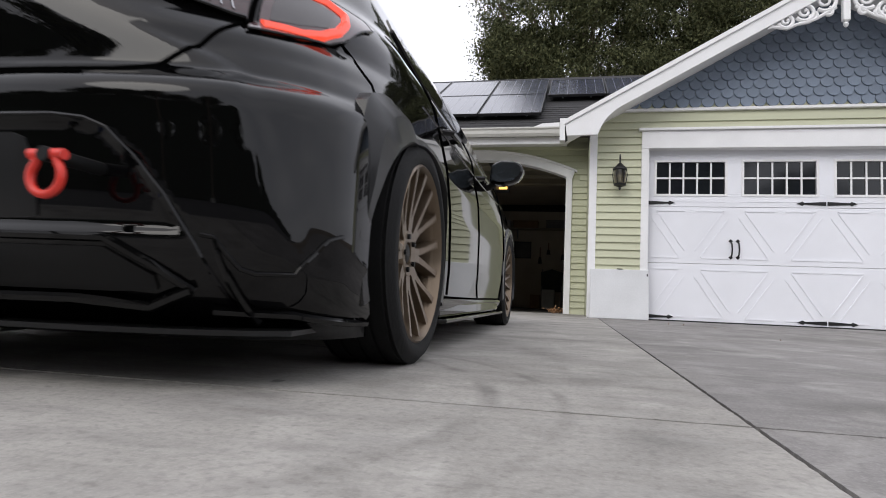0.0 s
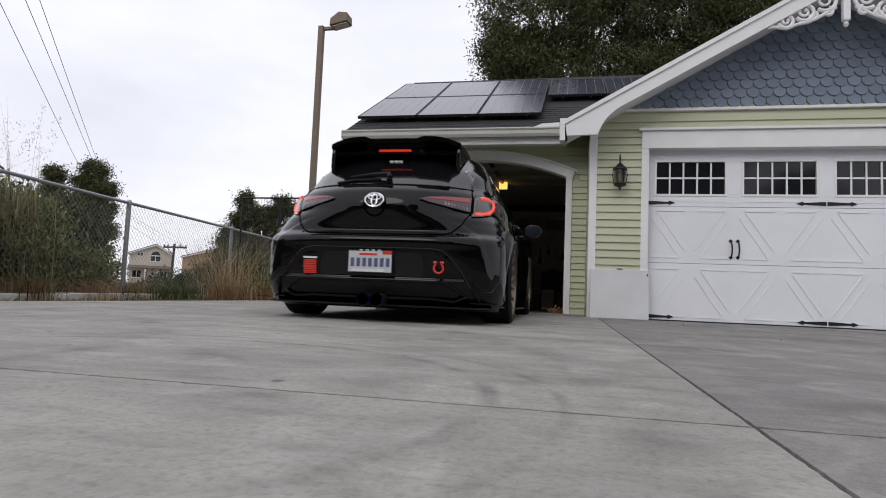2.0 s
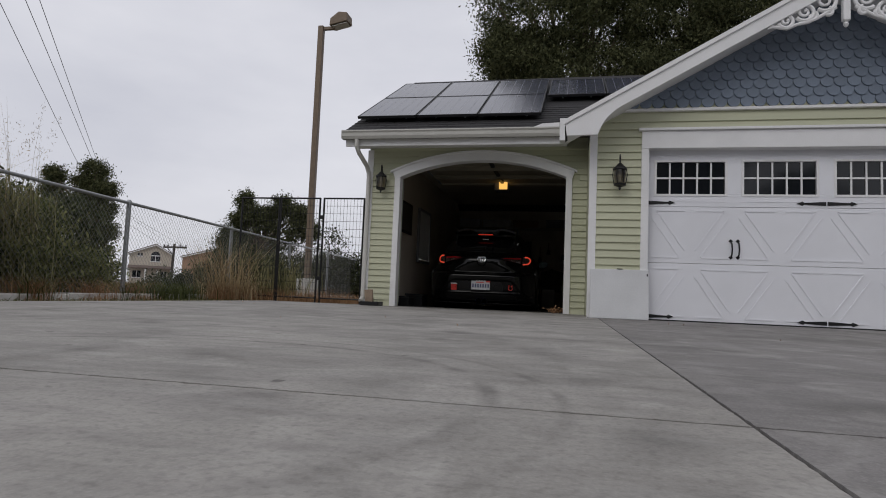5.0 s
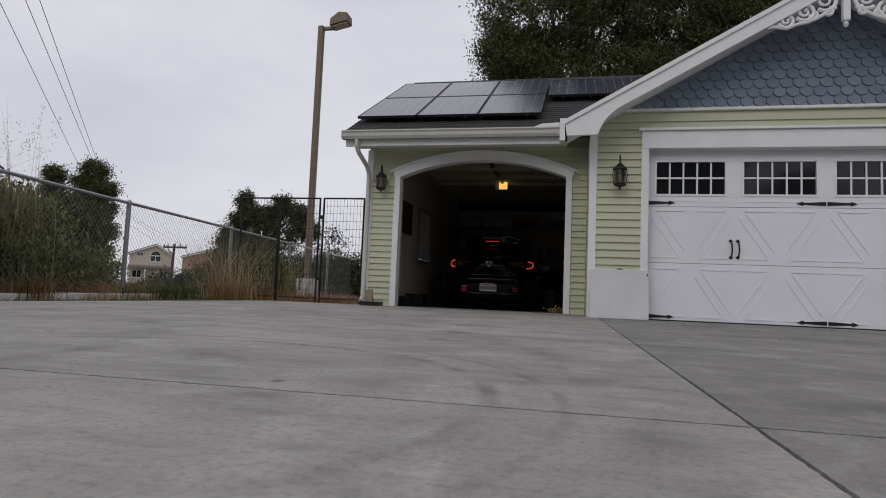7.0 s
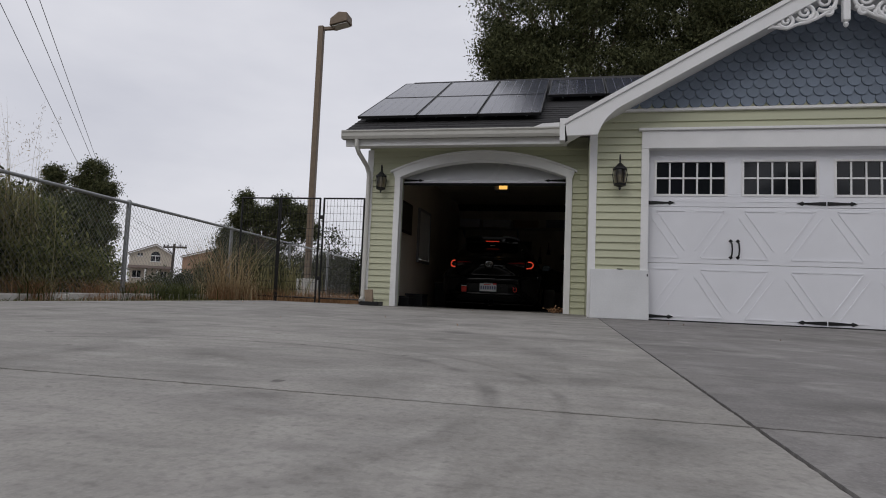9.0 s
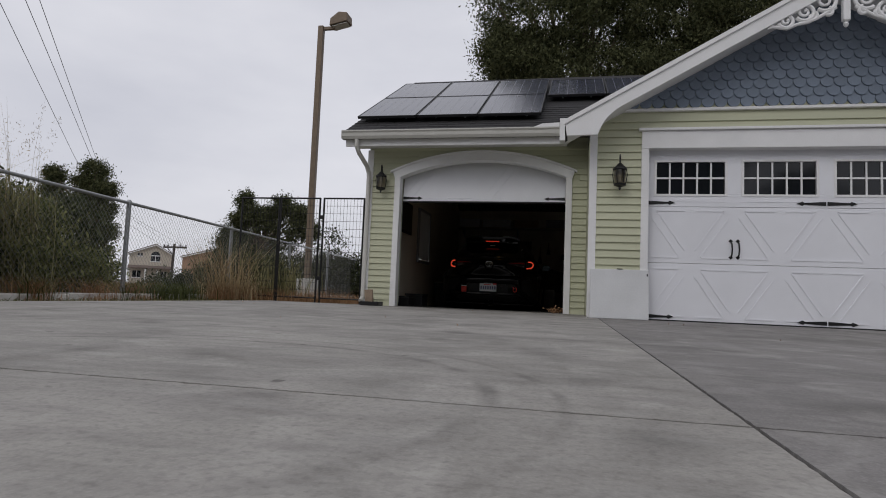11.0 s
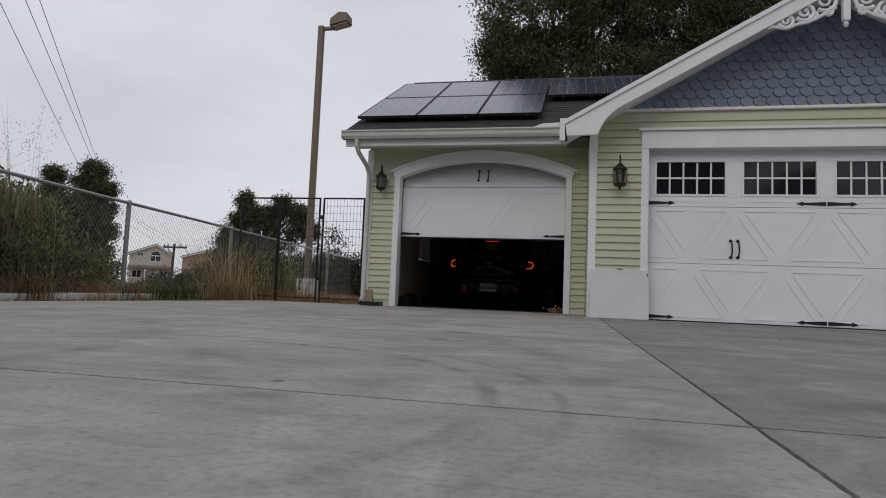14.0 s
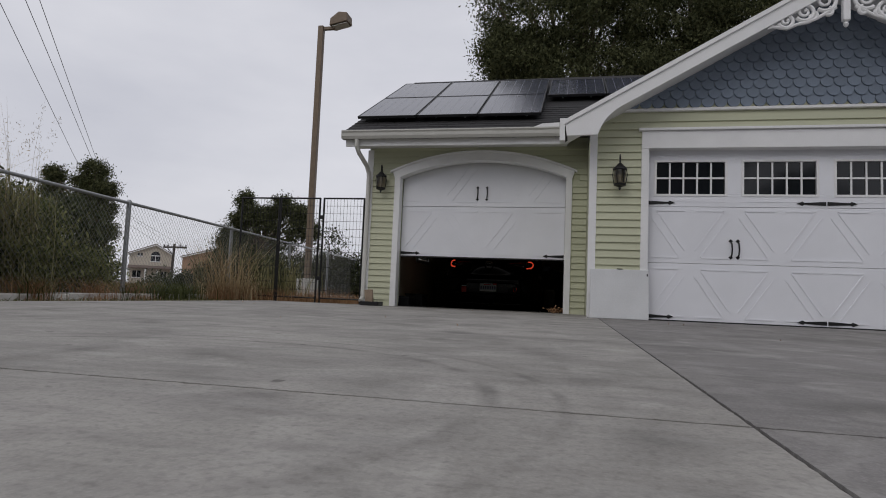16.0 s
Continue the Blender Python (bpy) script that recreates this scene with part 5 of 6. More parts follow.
far_house("cream two-storey house with arched window and tiled roof", (-100.6, 130, 0), 37.5, 4.7, 1.0, 7.4, 9.8, M_STUCCO, [(1.04, 5.45, 2.1, 1.35, True), (-2.4, 6.65, 1.1, 0.6, False), (-2.9, 1.4, 1.8, 1.6, False), (3.0, 1.3, 1.4, 1.7, False)], True)
far_house("tan stucco house with low tiled roof", (-83.8, 131, 0), 32.5, 7.2, 0.4, 6.9, 9.2, M_STUCCO2, [(-3.2, 3.0, 1.4, 1.2, False), (2.0, 3.0, 1.4, 1.2, False)])
M_TAR = mat("tarred_pole_wood", (0.055, 0.045, 0.04), 0.85, var=0.3, stretch=(1, 1, 0.2))
upole = root("utility_pole", "weathered wooden utility pole with crossarm and wires", "utility pole")
bm = B()
tube(bm, (-42.24, 58, -0.05), (-42.1, 58, 4.5), 0.17, 0.13, 10)
part("pole", bm, M_TAR, upole)
bm = B()
box(bm, -43.4, -40.6, 57.91, 58.09, 4.02, 4.22)
part("crossarm", bm, M_TAR, upole)
bm = B()
tube(bm, (-42.9, 57.95, 4.05), (-42.2, 57.95, 3.3), 0.05, 0.05, 6)
part("brace", bm, M_TAR, upole)
for x in (-43.3, -42.9, -41.4, -40.7):
    bm = B()
    turned(bm, [(0.03, 4.22), (0.07, 4.27), (0.07, 4.36), (0.03, 4.42)], (x, 58, 0), 8)
    part("insulator", bm, M_IRON, upole)
for pts in ([(-13.6, 11.3, 8.45), (-15.61, 14, 8.2), (-25.94, 28, 7.04), (-35.75, 42, 5.9), (-42.14, 58, 4.15)], [(-14.5, 11.3, 8.45), (-16.5, 14, 8.17), (-26.9, 28, 6.88), (-36.31, 42, 5.6), (-43.3, 58, 4.12)], [(-13.1, 11.3, 8.45), (-15.12, 14, 8.17), (-25.65, 28, 7.03), (-35.54, 42, 5.9), (-40.8, 58, 4.12)]):
    bm = B()
    smooth_pts = []
    for i in range(33):
        u = i / 32 * 4
        k = min(3, int(u))
        a, b = Vector(pts[k]), Vector(pts[k + 1])
        smooth_pts.append(a.lerp(b, u - k))
    path_tube(bm, smooth_pts, 0.011, 5)
    part("power_line", bm, M_IRON, upole)

# ---------------------------------------------------------------- car
M_PAINT = mat("black_car_paint", (0.0018, 0.0018, 0.002), 0.3, var=0.1, bump=0.0, coat=1.0, spec=0.0)
M_GLOSS = mat("gloss_black_plastic", (0.003, 0.003, 0.003), 0.2, var=0.1, bump=0.0, coat=1.0, spec=0.0)
M_FLARE = mat("satin_black_flare", (0.006, 0.006, 0.0065), 0.3, var=0.1, bump=0.02, spec=0.4)
M_TRIM = mat("dull_black_plastic", (0.007, 0.007, 0.007), 0.5, bump=0.05, spec=0.2)
M_GAP = mat("shut_line", (0.002, 0.002, 0.002), 0.9, bump=0.0, spec=0.0)
M_CGLASS = mat("privacy_glass", (0.006, 0.006, 0.007), 0.03, var=0.05, bump=0.0, spec=0.7)
M_SMOKE = mat("smoked_red_lens", (0.035, 0.006, 0.007), 0.08, bump=0.0, coat=1.0)
M_SMOKE2 = mat("grey_smoked_lens", (0.07, 0.04, 0.043), 0.08, bump=0.0, coat=1.0)
M_REDLENS = mat("red_lens", (0.30, 0.012, 0.014), 0.1, bump=0.0, coat=1.0)
M_TAIL = mat("lit_tail_strip", (0.36, 0.045, 0.05), 0.2, bump=0.0, emit=((1.0, 0.09, 0.04), 0.52))
M_BRAKE = mat("high_brake_light", (0.28, 0.012, 0.012), 0.2, bump=0.0, emit=((1.0, 0.05, 0.02), 0.36))
M_RIB = mat("silvered_rib", (0.5, 0.5, 0.52), 0.2, 1.0, bump=0.0)
M_BOWL = mat("dark_reflector_bowl", (0.05, 0.045, 0.045), 0.25, 0.3, bump=0.0, coat=1.0)
M_CHROME = mat("chrome", (0.85, 0.86, 0.88), 0.08, 1.0, var=0.02, bump=0.0)
M_PLATE = mat("white_plate", (0.52, 0.54, 0.56), 0.35, bump=0.0, var=0.04)
M_INK = mat("dark_blue_ink", (0.085, 0.10, 0.19), 0.4, bump=0.0)
M_RED = mat("red_anodised", (0.62, 0.035, 0.022), 0.35, bump=0.0, var=0.1)
M_TYRE = mat("tyre_rubber", (0.008, 0.008, 0.008), 0.75, var=0.3, fine=120, bump=0.2, spec=0.2)
M_BRONZE = mat("bronze_wheel", (0.17, 0.13, 0.092), 0.36, 0.8, var=0.12, scale=6, bump=0.03)
M_DISC = mat("brake_disc", (0.25, 0.24, 0.23), 0.4, 0.9, var=0.2)
M_TIPBODY = mat("sooty_steel", (0.05, 0.052, 0.06), 0.4, 0.8, var=0.3, scale=14, bump=0.0)
M_BLUETIP = mat("blued_steel", (0.07, 0.15, 0.42), 0.28, 1.0, var=0.4, scale=14, bump=0.0)
M_MIRROR = mat("mirror_glass", (0.13, 0.15, 0.18), 0.14, 1.0, var=0.01, bump=0.0)
M_STICK = mat("white_sticker", (0.7, 0.7, 0.7), 0.4, bump=0.0)

for m_ in (M_PAINT, M_GLOSS):
    m_.node_tree.nodes["Principled BSDF"].inputs["Coat IOR"].default_value = 1.38
WHEEL_R = 0.315
REAR_AX, FRONT_AX = 0.80, 3.44
ARCH = {REAR_AX: (0.412, 0.302), FRONT_AX: (0.37, 0.325)}
ZS = np.linspace(0.09, 1.40, 263)


def smooth_curve(pts, k=9):
    v = np.interp(ZS, [p[0] for p in pts], [p[1] for p in pts])
    pad = np.concatenate([np.full(k, v[0]), v, np.full(k, v[-1])])
    return np.convolve(pad, np.ones(k) / k, "same")[k:-k]


C_W = 0.986 * smooth_curve([(0.09, 0.84), (0.14, 0.875), (0.3, 0.89), (0.5, 0.893), (0.64, 0.885), (0.74, 0.865), (0.86, 0.838), (0.93, 0.80), (0.97, 0.765), (1.05, 0.73), (1.18, 0.665), (1.29, 0.60), (1.345, 0.545), (1.375, 0.47), (1.392, 0.36), (1.40, 0.2)])
C_R = smooth_curve([(0.09, 0.20), (0.12, 0.12), (0.17, 0.06), (0.24, 0.02), (0.34, 0.002), (0.50, -0.014), (0.54, -0.022), (0.565, -0.016), (0.585, 0.002), (0.605, 0.058), (0.64, 0.054), (0.70, 0.036), (0.76, 0.020), (0.79, 0.018), (0.83, 0.030), (0.90, 0.065), (0.94, 0.135), (1.0, 0.215), (1.06, 0.300), (1.13, 0.405), (1.2, 0.53), (1.29, 0.68), (1.345, 0.83), (1.375, 1.0), (1.392, 1.3), (1.40, 1.6)], 8)
C_F = smooth_curve([(0.09, 4.2), (0.16, 4.3), (0.3, 4.35), (0.5, 4.36), (0.66, 4.31), (0.74, 4.18), (0.82, 3.95), (0.9, 3.6), (0.96, 3.3), (1.0, 3.15), (1.1, 2.95), (1.2, 2.74), (1.29, 2.52), (1.345, 2.32), (1.375, 2.15), (1.392, 1.95), (1.40, 1.8)])


def prof(c, z):
    return float(np.interp(z, ZS, c))


def expo(z):
    return float(np.interp(z, [0.1, 0.45, 0.60, 0.66, 0.77, 1.0, 1.4], [3.6, 3.4, 3.2, 2.8, 2.12, 2.3, 2.6]))


def corner(z):
    yr, yf = prof(C_R, z), prof(C_F, z)
    return min(float(np.interp(z, [0.1, 0.45, 0.60, 0.66, 0.77, 0.9, 1.0, 1.1], [0.46, 0.52, 0.54, 0.60, 0.77, 0.78, 0.68, 0.54])), 0.42 * (yf - yr)), min(0.75, 0.42 * (yf - yr))


def waist(y, z):
    """Sides draw in a little between the wheels."""
    return -0.010 * math.exp(-((y - 2.1) / 0.75) ** 2) * min(1, max(0, (0.95 - z) / 0.2))


def step(v):
    v = min(1.0, max(0.0, v))
    return v * v * (3 - 2 * v)


def sculpt(x, z):
    """How far the tail is pressed in: corner panels outside a curved ridge, and the number plate field."""
    x = abs(x)
    ridge = float(np.interp(z, [0.22, 0.27, 0.47, 0.50, 0.56, 0.61, 0.65, 0.69, 0.72], [0.80, 0.785, 0.738, 0.73, 0.705, 0.665, 0.60, 0.50, 0.42]))
    d = 0.012 * step((x - ridge) / 0.045) * step((z - 0.215) / 0.03) * step((0.725 - z) / 0.05) * step((0.875 - x) / 0.05)
    edge = float(np.interp(z, [0.29, 0.36, 0.42, 0.47, 0.49], [0.645, 0.60, 0.56, 0.50, 0.40]))
    d += 0.014 * step((edge - x) / 0.018) * step((z - 0.285) / 0.02) * step((0.492 - z) / 0.018)
    return d


def rear_y(x, z):
    w, (lr, _) = prof(C_W, z), corner(z)
    n = expo(z)
    u = min(0.9999, abs(x) / w)
    return prof(C_R, z) + lr * (1 - (1 - u ** n) ** (1 / n)) + sculpt(x, z)


def side_x(y, z):
    return prof(C_W, z) + waist(y, z)


def rear_point(x, z, off=0.0):
    """Point of the tail, moved out along its normal by off."""
    e = 0.004
    p = Vector((x, rear_y(x, z), z))
    a = Vector((x + e, rear_y(x + e, z), z)) - Vector((x - e, rear_y(x - e, z), z))
    b = Vector((x, rear_y(x, z + e), z + e)) - Vector((x, rear_y(x, z - e), z - e))
    n = a.cross(b).normalized()
    if n.y > 0 and abs(n.y) > 0.2:
        n = -n
    return p + n * off


def car_body():
    bm = B()
    rings = []
    levels = list(np.linspace(0.09, 0.74, 92)) + list(np.linspace(0.755, 1.34, 32)) + [1.355, 1.368, 1.378, 1.386, 1.392, 1.397]
    for z in levels:
        w, yr, yf = prof(C_W, z), prof(C_R, z), prof(C_F, z)
        lr, lf = corner(z)
        n = expo(z)
        half = []
        for i in range(76):
            a = (i / 75) ** 0.9 * math.pi / 2
            x = w * math.sin(a) ** (2 / n)
            half.append((x, yr + lr * (1 - max(0.0, math.cos(a)) ** (2 / n)) + sculpt(x, z)))
        y0, y1 = yr + lr, yf - lf
        for i in range(1, 22):
            half.append((w, y0 + (y1 - y0) * i / 22))
        for i in range(18):
            a = math.pi / 2 * (1 - i / 17)
            half.append((w * math.sin(a) ** (2 / 2.4), yf - lf * (1 - math.cos(a) ** (2 / 2.4))))
        half = [(x + (waist(y, z) if x > 0.5 * w else 0), y) for x, y in half]
        ring = half + [(-x, y) for x, y in half[-2:0:-1]]
        rings.append([bm.verts.new((x, y, z)) for x, y in ring])
    k = len(rings[0])
    for a, b in zip(rings, rings[1:]):
        for i in range(k):
            bm.faces.new((a[i], a[(i + 1) % k], b[(i + 1) % k], b[i]))
    bm.faces.new(rings[0][::-1])
    bm.faces.new(rings[-1])
    return bm


def cut_wells(ob):
    """Open the wheel housings in the body."""
    cutters = []
    for y in (REAR_AX, FRONT_AX):
        for s in (-1, 1):
            bm = B()
            ry, rz = ARCH[y]
            turned(bm, [(1.0, 0.60), (1.0, 1.1)], (0, 0, 0), 56, "x")
            bmesh.ops.scale(bm, vec=(s, ry, rz), verts=bm.verts)
            bmesh.ops.translate(bm, vec=(0, y, WHEEL_R), verts=bm.verts)
            c = part("cutter", bm, M_TRIM)
            cutters.append(c)
            mod = ob.modifiers.new("well", "BOOLEAN")
            mod.object, mod.operation, mod.solver = c, "DIFFERENCE", "EXACT"
    dg = bpy.context.evaluated_depsgraph_get()
    dg.update()
    me = bpy.data.meshes.new_from_object(ob.evaluated_get(dg))
    ob.modifiers.clear()
    ob.data = me
    for c in cutters:
        bpy.data.objects.remove(c)
    me.polygons.foreach_set("use_smooth", [True] * len(me.polygons))
    me.set_sharp_from_angle(angle=radians(38))


car = root("car", "lowered black hatchback with bronze wheels and large roof spoiler", "car")
body = part("body", car_body(), M_PAINT, car)
cut_wells(body)


def rear_patch(name, xs, top, bot, off, material, parent=car, label="", nz=8, thick=0.006):
    """A panel lying on the tail between two lines given over xs."""
    bm = B()
    grids = []
    nx = 28
    for o in (off, off - thick):
        g = []
        for i in range(nx + 1):
            x = xs[0] + (xs[-1] - xs[0]) * i / nx
            t, b = float(np.interp(x, xs, top)), float(np.interp(x, xs, bot))
            g.append([bm.verts.new(rear_point(x, b + (t - b) * j / nz, o)) for j in range(nz + 1)])
        grids.append(g)
    for g, flip in zip(grids, (0, 1)):
        for i in range(nx):
            for j in range(nz):
                f = (g[i][j], g[i + 1][j], g[i + 1][j + 1], g[i][j + 1])
                bm.faces.new(f[::-1] if flip else f)
    a, b = grids
    for i in range(nx):
        bm.faces.new((a[i][0], b[i][0], b[i + 1][0], a[i + 1][0]))
        bm.faces.new((a[i][nz], a[i + 1][nz], b[i + 1][nz], b[i][nz]))
    for j in range(nz):
        bm.faces.new((a[0][j], a[0][j + 1], b[0][j + 1], b[0][j]))
        bm.faces.new((a[nx][j], b[nx][j], b[nx][j + 1], a[nx][j + 1]))
    return part(name, bm, material, parent, label, smooth=True)


def rear_line(name, pts, r, material, off=0.0, parent=car, label="", fine=8):
    """A bead or groove that follows the tail through (x, z) points."""
    path = []
    for (x0, z0), (x1, z1) in zip(pts, pts[1:]):
        for i in range(fine):
            u = i / fine
            path.append(rear_point(x0 + (x1 - x0) * u, z0 + (z1 - z0) * u, off))
    path.append(rear_point(*pts[-1], off))
    bm = B()
    path_tube(bm, path, r, 6)
    return part(name, bm, material, parent, label, smooth=True)


def side_line(name, pts, r, material, s, off=0.0, parent=car):
    path = []
    for (y0, z0), (y1, z1) in zip(pts, pts[1:]):
        for i in range(8):
            u = i / 8
            y, z = y0 + (y1 - y0) * u, z0 + (z1 - z0) * u
            path.append((s * (side_x(y, z) + off), y, z))
    y, z = pts[-1]
    path.append((s * (side_x(y, z) + off), y, z))
    bm = B()
    path_tube(bm, path, r, 6)
    return part(name, bm, material, parent, smooth=True)


def side_patch(name, ys, top, bot, off, material, s, parent=car, label=""):
    bm = B()
    nx, nz = 16, 6
    grids = []
    for o in (off, off - 0.008):
        g = []
        for i in range(nx + 1):
            y = ys[0] + (ys[-1] - ys[0]) * i / nx
            t, b = float(np.interp(y, ys, top)), float(np.interp(y, ys, bot))
            g.append([bm.verts.new((s * (side_x(y, b + (t - b) * j / nz) + o), y, b + (t - b) * j / nz)) for j in range(nz + 1)])
        grids.append(g)
    for g in grids:
        for i in range(nx):
            for j in range(nz):
                bm.faces.new((g[i][j], g[i + 1][j], g[i + 1][j + 1], g[i][j + 1]))
    a, b = grids
    for i in range(nx):
        bm.faces.new((a[i][0], b[i][0], b[i + 1][0], a[i + 1][0]))
        bm.faces.new((a[i][nz], a[i + 1][nz], b[i + 1][nz], b[i][nz]))
    for j in range(nz):
        bm.faces.new((a[0][j], a[0][j + 1], b[0][j + 1], b[0][j]))
        bm.faces.new((a[nx][j], b[nx][j], b[nx][j + 1], a[nx][j + 1]))
    return part(name, bm, material, parent, label, smooth=True)


def sym(pts):
    """Mirror a half line given from the middle outwards."""
    return [(-x, z) for x, z in pts[::-1]] + list(pts)


# tailgate: glass, shut lines, wiper, emblem
rear_patch("rear_window", [-0.60, -0.55, 0.55, 0.60], [1.08, 1.265, 1.265, 1.08], [0.962, 0.958, 0.958, 0.962], 0.004, M_CGLASS, label="dark privacy glass", nz=12)
rear_line("tailgate_gap", sym([(0.0, 0.590), (0.386, 0.592), (0.471, 0.596), (0.53, 0.617), (0.58, 0.668), (0.612, 0.728), (0.629, 0.765), (0.630, 0.88), (0.602, 0.985), (0.588, 1.01)]), 0.005, M_GAP)
rear_line("bumper_gap", sym([(0.0, 0.577), (0.44, 0.577)]), 0.004, M_GAP)
rear_line("window_ledge", sym([(0.0, 0.952), (0.62, 0.955)]), 0.006, M_GLOSS, 0.002)
bm = B()
tube(bm, rear_point(0.055, 0.975, 0.0), rear_point(0.055, 0.975, 0.035), 0.022)
wiper = part("rear_wiper", bm, M_TRIM, car, smooth=True)
bm = B()
path_tube(bm, [rear_point(0.06, 0.975, 0.034), rear_point(0.04, 1.0, 0.04), rear_point(-0.08, 1.004, 0.034), rear_point(-0.24, 0.99, 0.028)], [0.02, 0.022, 0.016, 0.009], 8)
part("wiper_arm", bm, M_TRIM, wiper, smooth=True)
bm = B()
path_tube(bm, [rear_point(-0.01, 0.982, 0.014), rear_point(-0.2, 0.976, 0.014), rear_point(-0.34, 0.962, 0.012)], 0.009, 6)
part("wiper_blade", bm, M_TRIM, wiper, smooth=True)


def oval(bm, cx, cz, rx, rz, r, off, k=36):
    """A chrome ring lying on the tail."""
    pts = [rear_point(cx + rx * math.cos(2 * math.pi * i / k), cz + rz * math.sin(2 * math.pi * i / k), off) for i in range(k + 1)]
    path_tube(bm, pts, r, 8)


bm = B()
recess = [rear_point(0.082 * math.cos(a * math.pi / 16), 0.797 + 0.088 * math.sin(a * math.pi / 16), 0.002) for a in range(32)]
f = [bm.verts.new(p) for p in recess]
c0 = bm.verts.new(rear_point(0, 0.797, -0.002))
for i in range(32):
    bm.faces.new((f[i], f[(i + 1) % 32], c0))
part("emblem_recess", bm, M_GAP, car)
bm = B()
oval(bm, 0, 0.820, 0.064, 0.045, 0.0062, 0.012)
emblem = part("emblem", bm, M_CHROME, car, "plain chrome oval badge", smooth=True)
bm = B()
oval(bm, 0, 0.835, 0.044, 0.017, 0.0048, 0.012)
part("badge_bar", bm, M_CHROME, emblem, smooth=True)
bm = B()
oval(bm, 0, 0.818, 0.019, 0.037, 0.0048, 0.013)
part("badge_stem", bm, M_CHROME, emblem, smooth=True)

# tail lamps
for s in (-1, 1):
    def q(xs):
        return xs if s > 0 else [-x for x in xs][::-1]

    def v(a):
        return a if s > 0 else a[::-1]
    inner = rear_patch("tail_lamp_inner", q([0.305, 0.36, 0.46, 0.622]), v([0.841, 0.858, 0.868, 0.876]), v([0.833, 0.818, 0.798, 0.770]), 0.009, M_SMOKE, label="smoked red lens on the tailgate")
    rear_patch("red_band", q([0.345, 0.44, 0.612]), v([0.8485, 0.860, 0.868]), v([0.843, 0.842, 0.838]), 0.0115, M_REDLENS, inner, nz=2)
    for i in range(8):
        x = 0.465 + i * 0.0185
        rear_line("reflector_rib", [(s * x, 0.826 - i * 0.003), (s * (x + 0.006), 0.806 - i * 0.003)], 0.0024, M_RIB, 0.0105, inner, fine=2)
    rear_line("lens_edge", [(s * 0.31, 0.835), (s * 0.36, 0.818), (s * 0.46, 0.799), (s * 0.62, 0.772)], 0.004, M_GLOSS, 0.010, inner)
    outer = rear_patch("tail_lamp_outer", q([0.640, 0.66, 0.70, 0.74, 0.765, 0.782]), v([0.880, 0.897, 0.907, 0.904, 0.898, 0.890]), v([0.736, 0.740, 0.752, 0.772, 0.80, 0.872]), 0.009, M_SMOKE2, label="smoked red outer lens")
    rear_patch("lamp_bowl", q([0.655, 0.70, 0.738]), v([0.866, 0.872, 0.862]), v([0.782, 0.792, 0.812]), 0.0105, M_BOWL, outer, "dark grey reflector bowl", nz=3)
    rear_line("light_strip", [(s * 0.652, 0.758), (s * 0.70, 0.771), (s * 0.733, 0.787), (s * 0.752, 0.812), (s * 0.757, 0.843), (s * 0.748, 0.870), (s * 0.715, 0.889), (s * 0.672, 0.885)], 0.013, M_TAIL, 0.007, outer, "glowing red light strip")
    rear_line("lamp_gap", [(s * 0.631, 0.885), (s * 0.629, 0.752)], 0.006, M_GAP, 0.004)
    rear_line("lamp_edge", [(s * 0.640, 0.737), (s * 0.70, 0.749), (s * 0.74, 0.769), (s * 0.767, 0.80), (s * 0.783, 0.88), (s * 0.765, 0.90), (s * 0.70, 0.909)], 0.004, M_GLOSS, 0.006, outer)
    rear_line("quarter_gap", [(s * 0.765, 0.79), (s * 0.80, 0.745), (s * 0.835, 0.70), (s * 0.858, 0.65)], 0.003, M_GAP, 0.0)

# bumper: sculpted panel, lower grille, lip, side canards
rear_line("bumper_crease", sym([(0.0, 0.494), (0.40, 0.496), (0.46, 0.490), (0.50, 0.474), (0.55, 0.425), (0.605, 0.358), (0.655, 0.27), (0.70, 0.165)]), 0.004, M_PAINT, 0.0)
rear_patch("plate_panel", [-0.36, -0.33, 0.33, 0.36], [0.40, 0.466, 0.466, 0.40], [0.315, 0.31, 0.31, 0.315], 0.003, M_FLARE, label="satin black number plate panel")
rear_patch("lower_grille", [-0.56, -0.50, 0.50, 0.58], [0.235, 0.262, 0.262, 0.215], [0.19, 0.185, 0.185, 0.19], 0.005, M_TRIM, label="dark mesh slot in the lower bumper")
rear_line("grille_bar", sym([(0.0, 0.280), (0.50, 0.278), (0.58, 0.235), (0.64, 0.19)]), 0.008, M_GLOSS, 0.006)
rear_line("diffuser_bar", sym([(0.0, 0.172), (0.42, 0.175), (0.56, 0.165), (0.64, 0.195)]), 0.010, M_GLOSS, 0.014)
bm = B()
pts = []
for i in range(25):
    x = -0.80 + 1.6 * i / 24
    pts.append((x, rear_y(x * 0.98, 0.16) - 0.03))
inner_pts = [(x * 0.97, y + 0.32) for x, y in pts]
prism(bm, pts + inner_pts[::-1], 0.108, 0.118, "z")
part("rear_lip", bm, M_FLARE, car, "thin black splitter under the bumper")
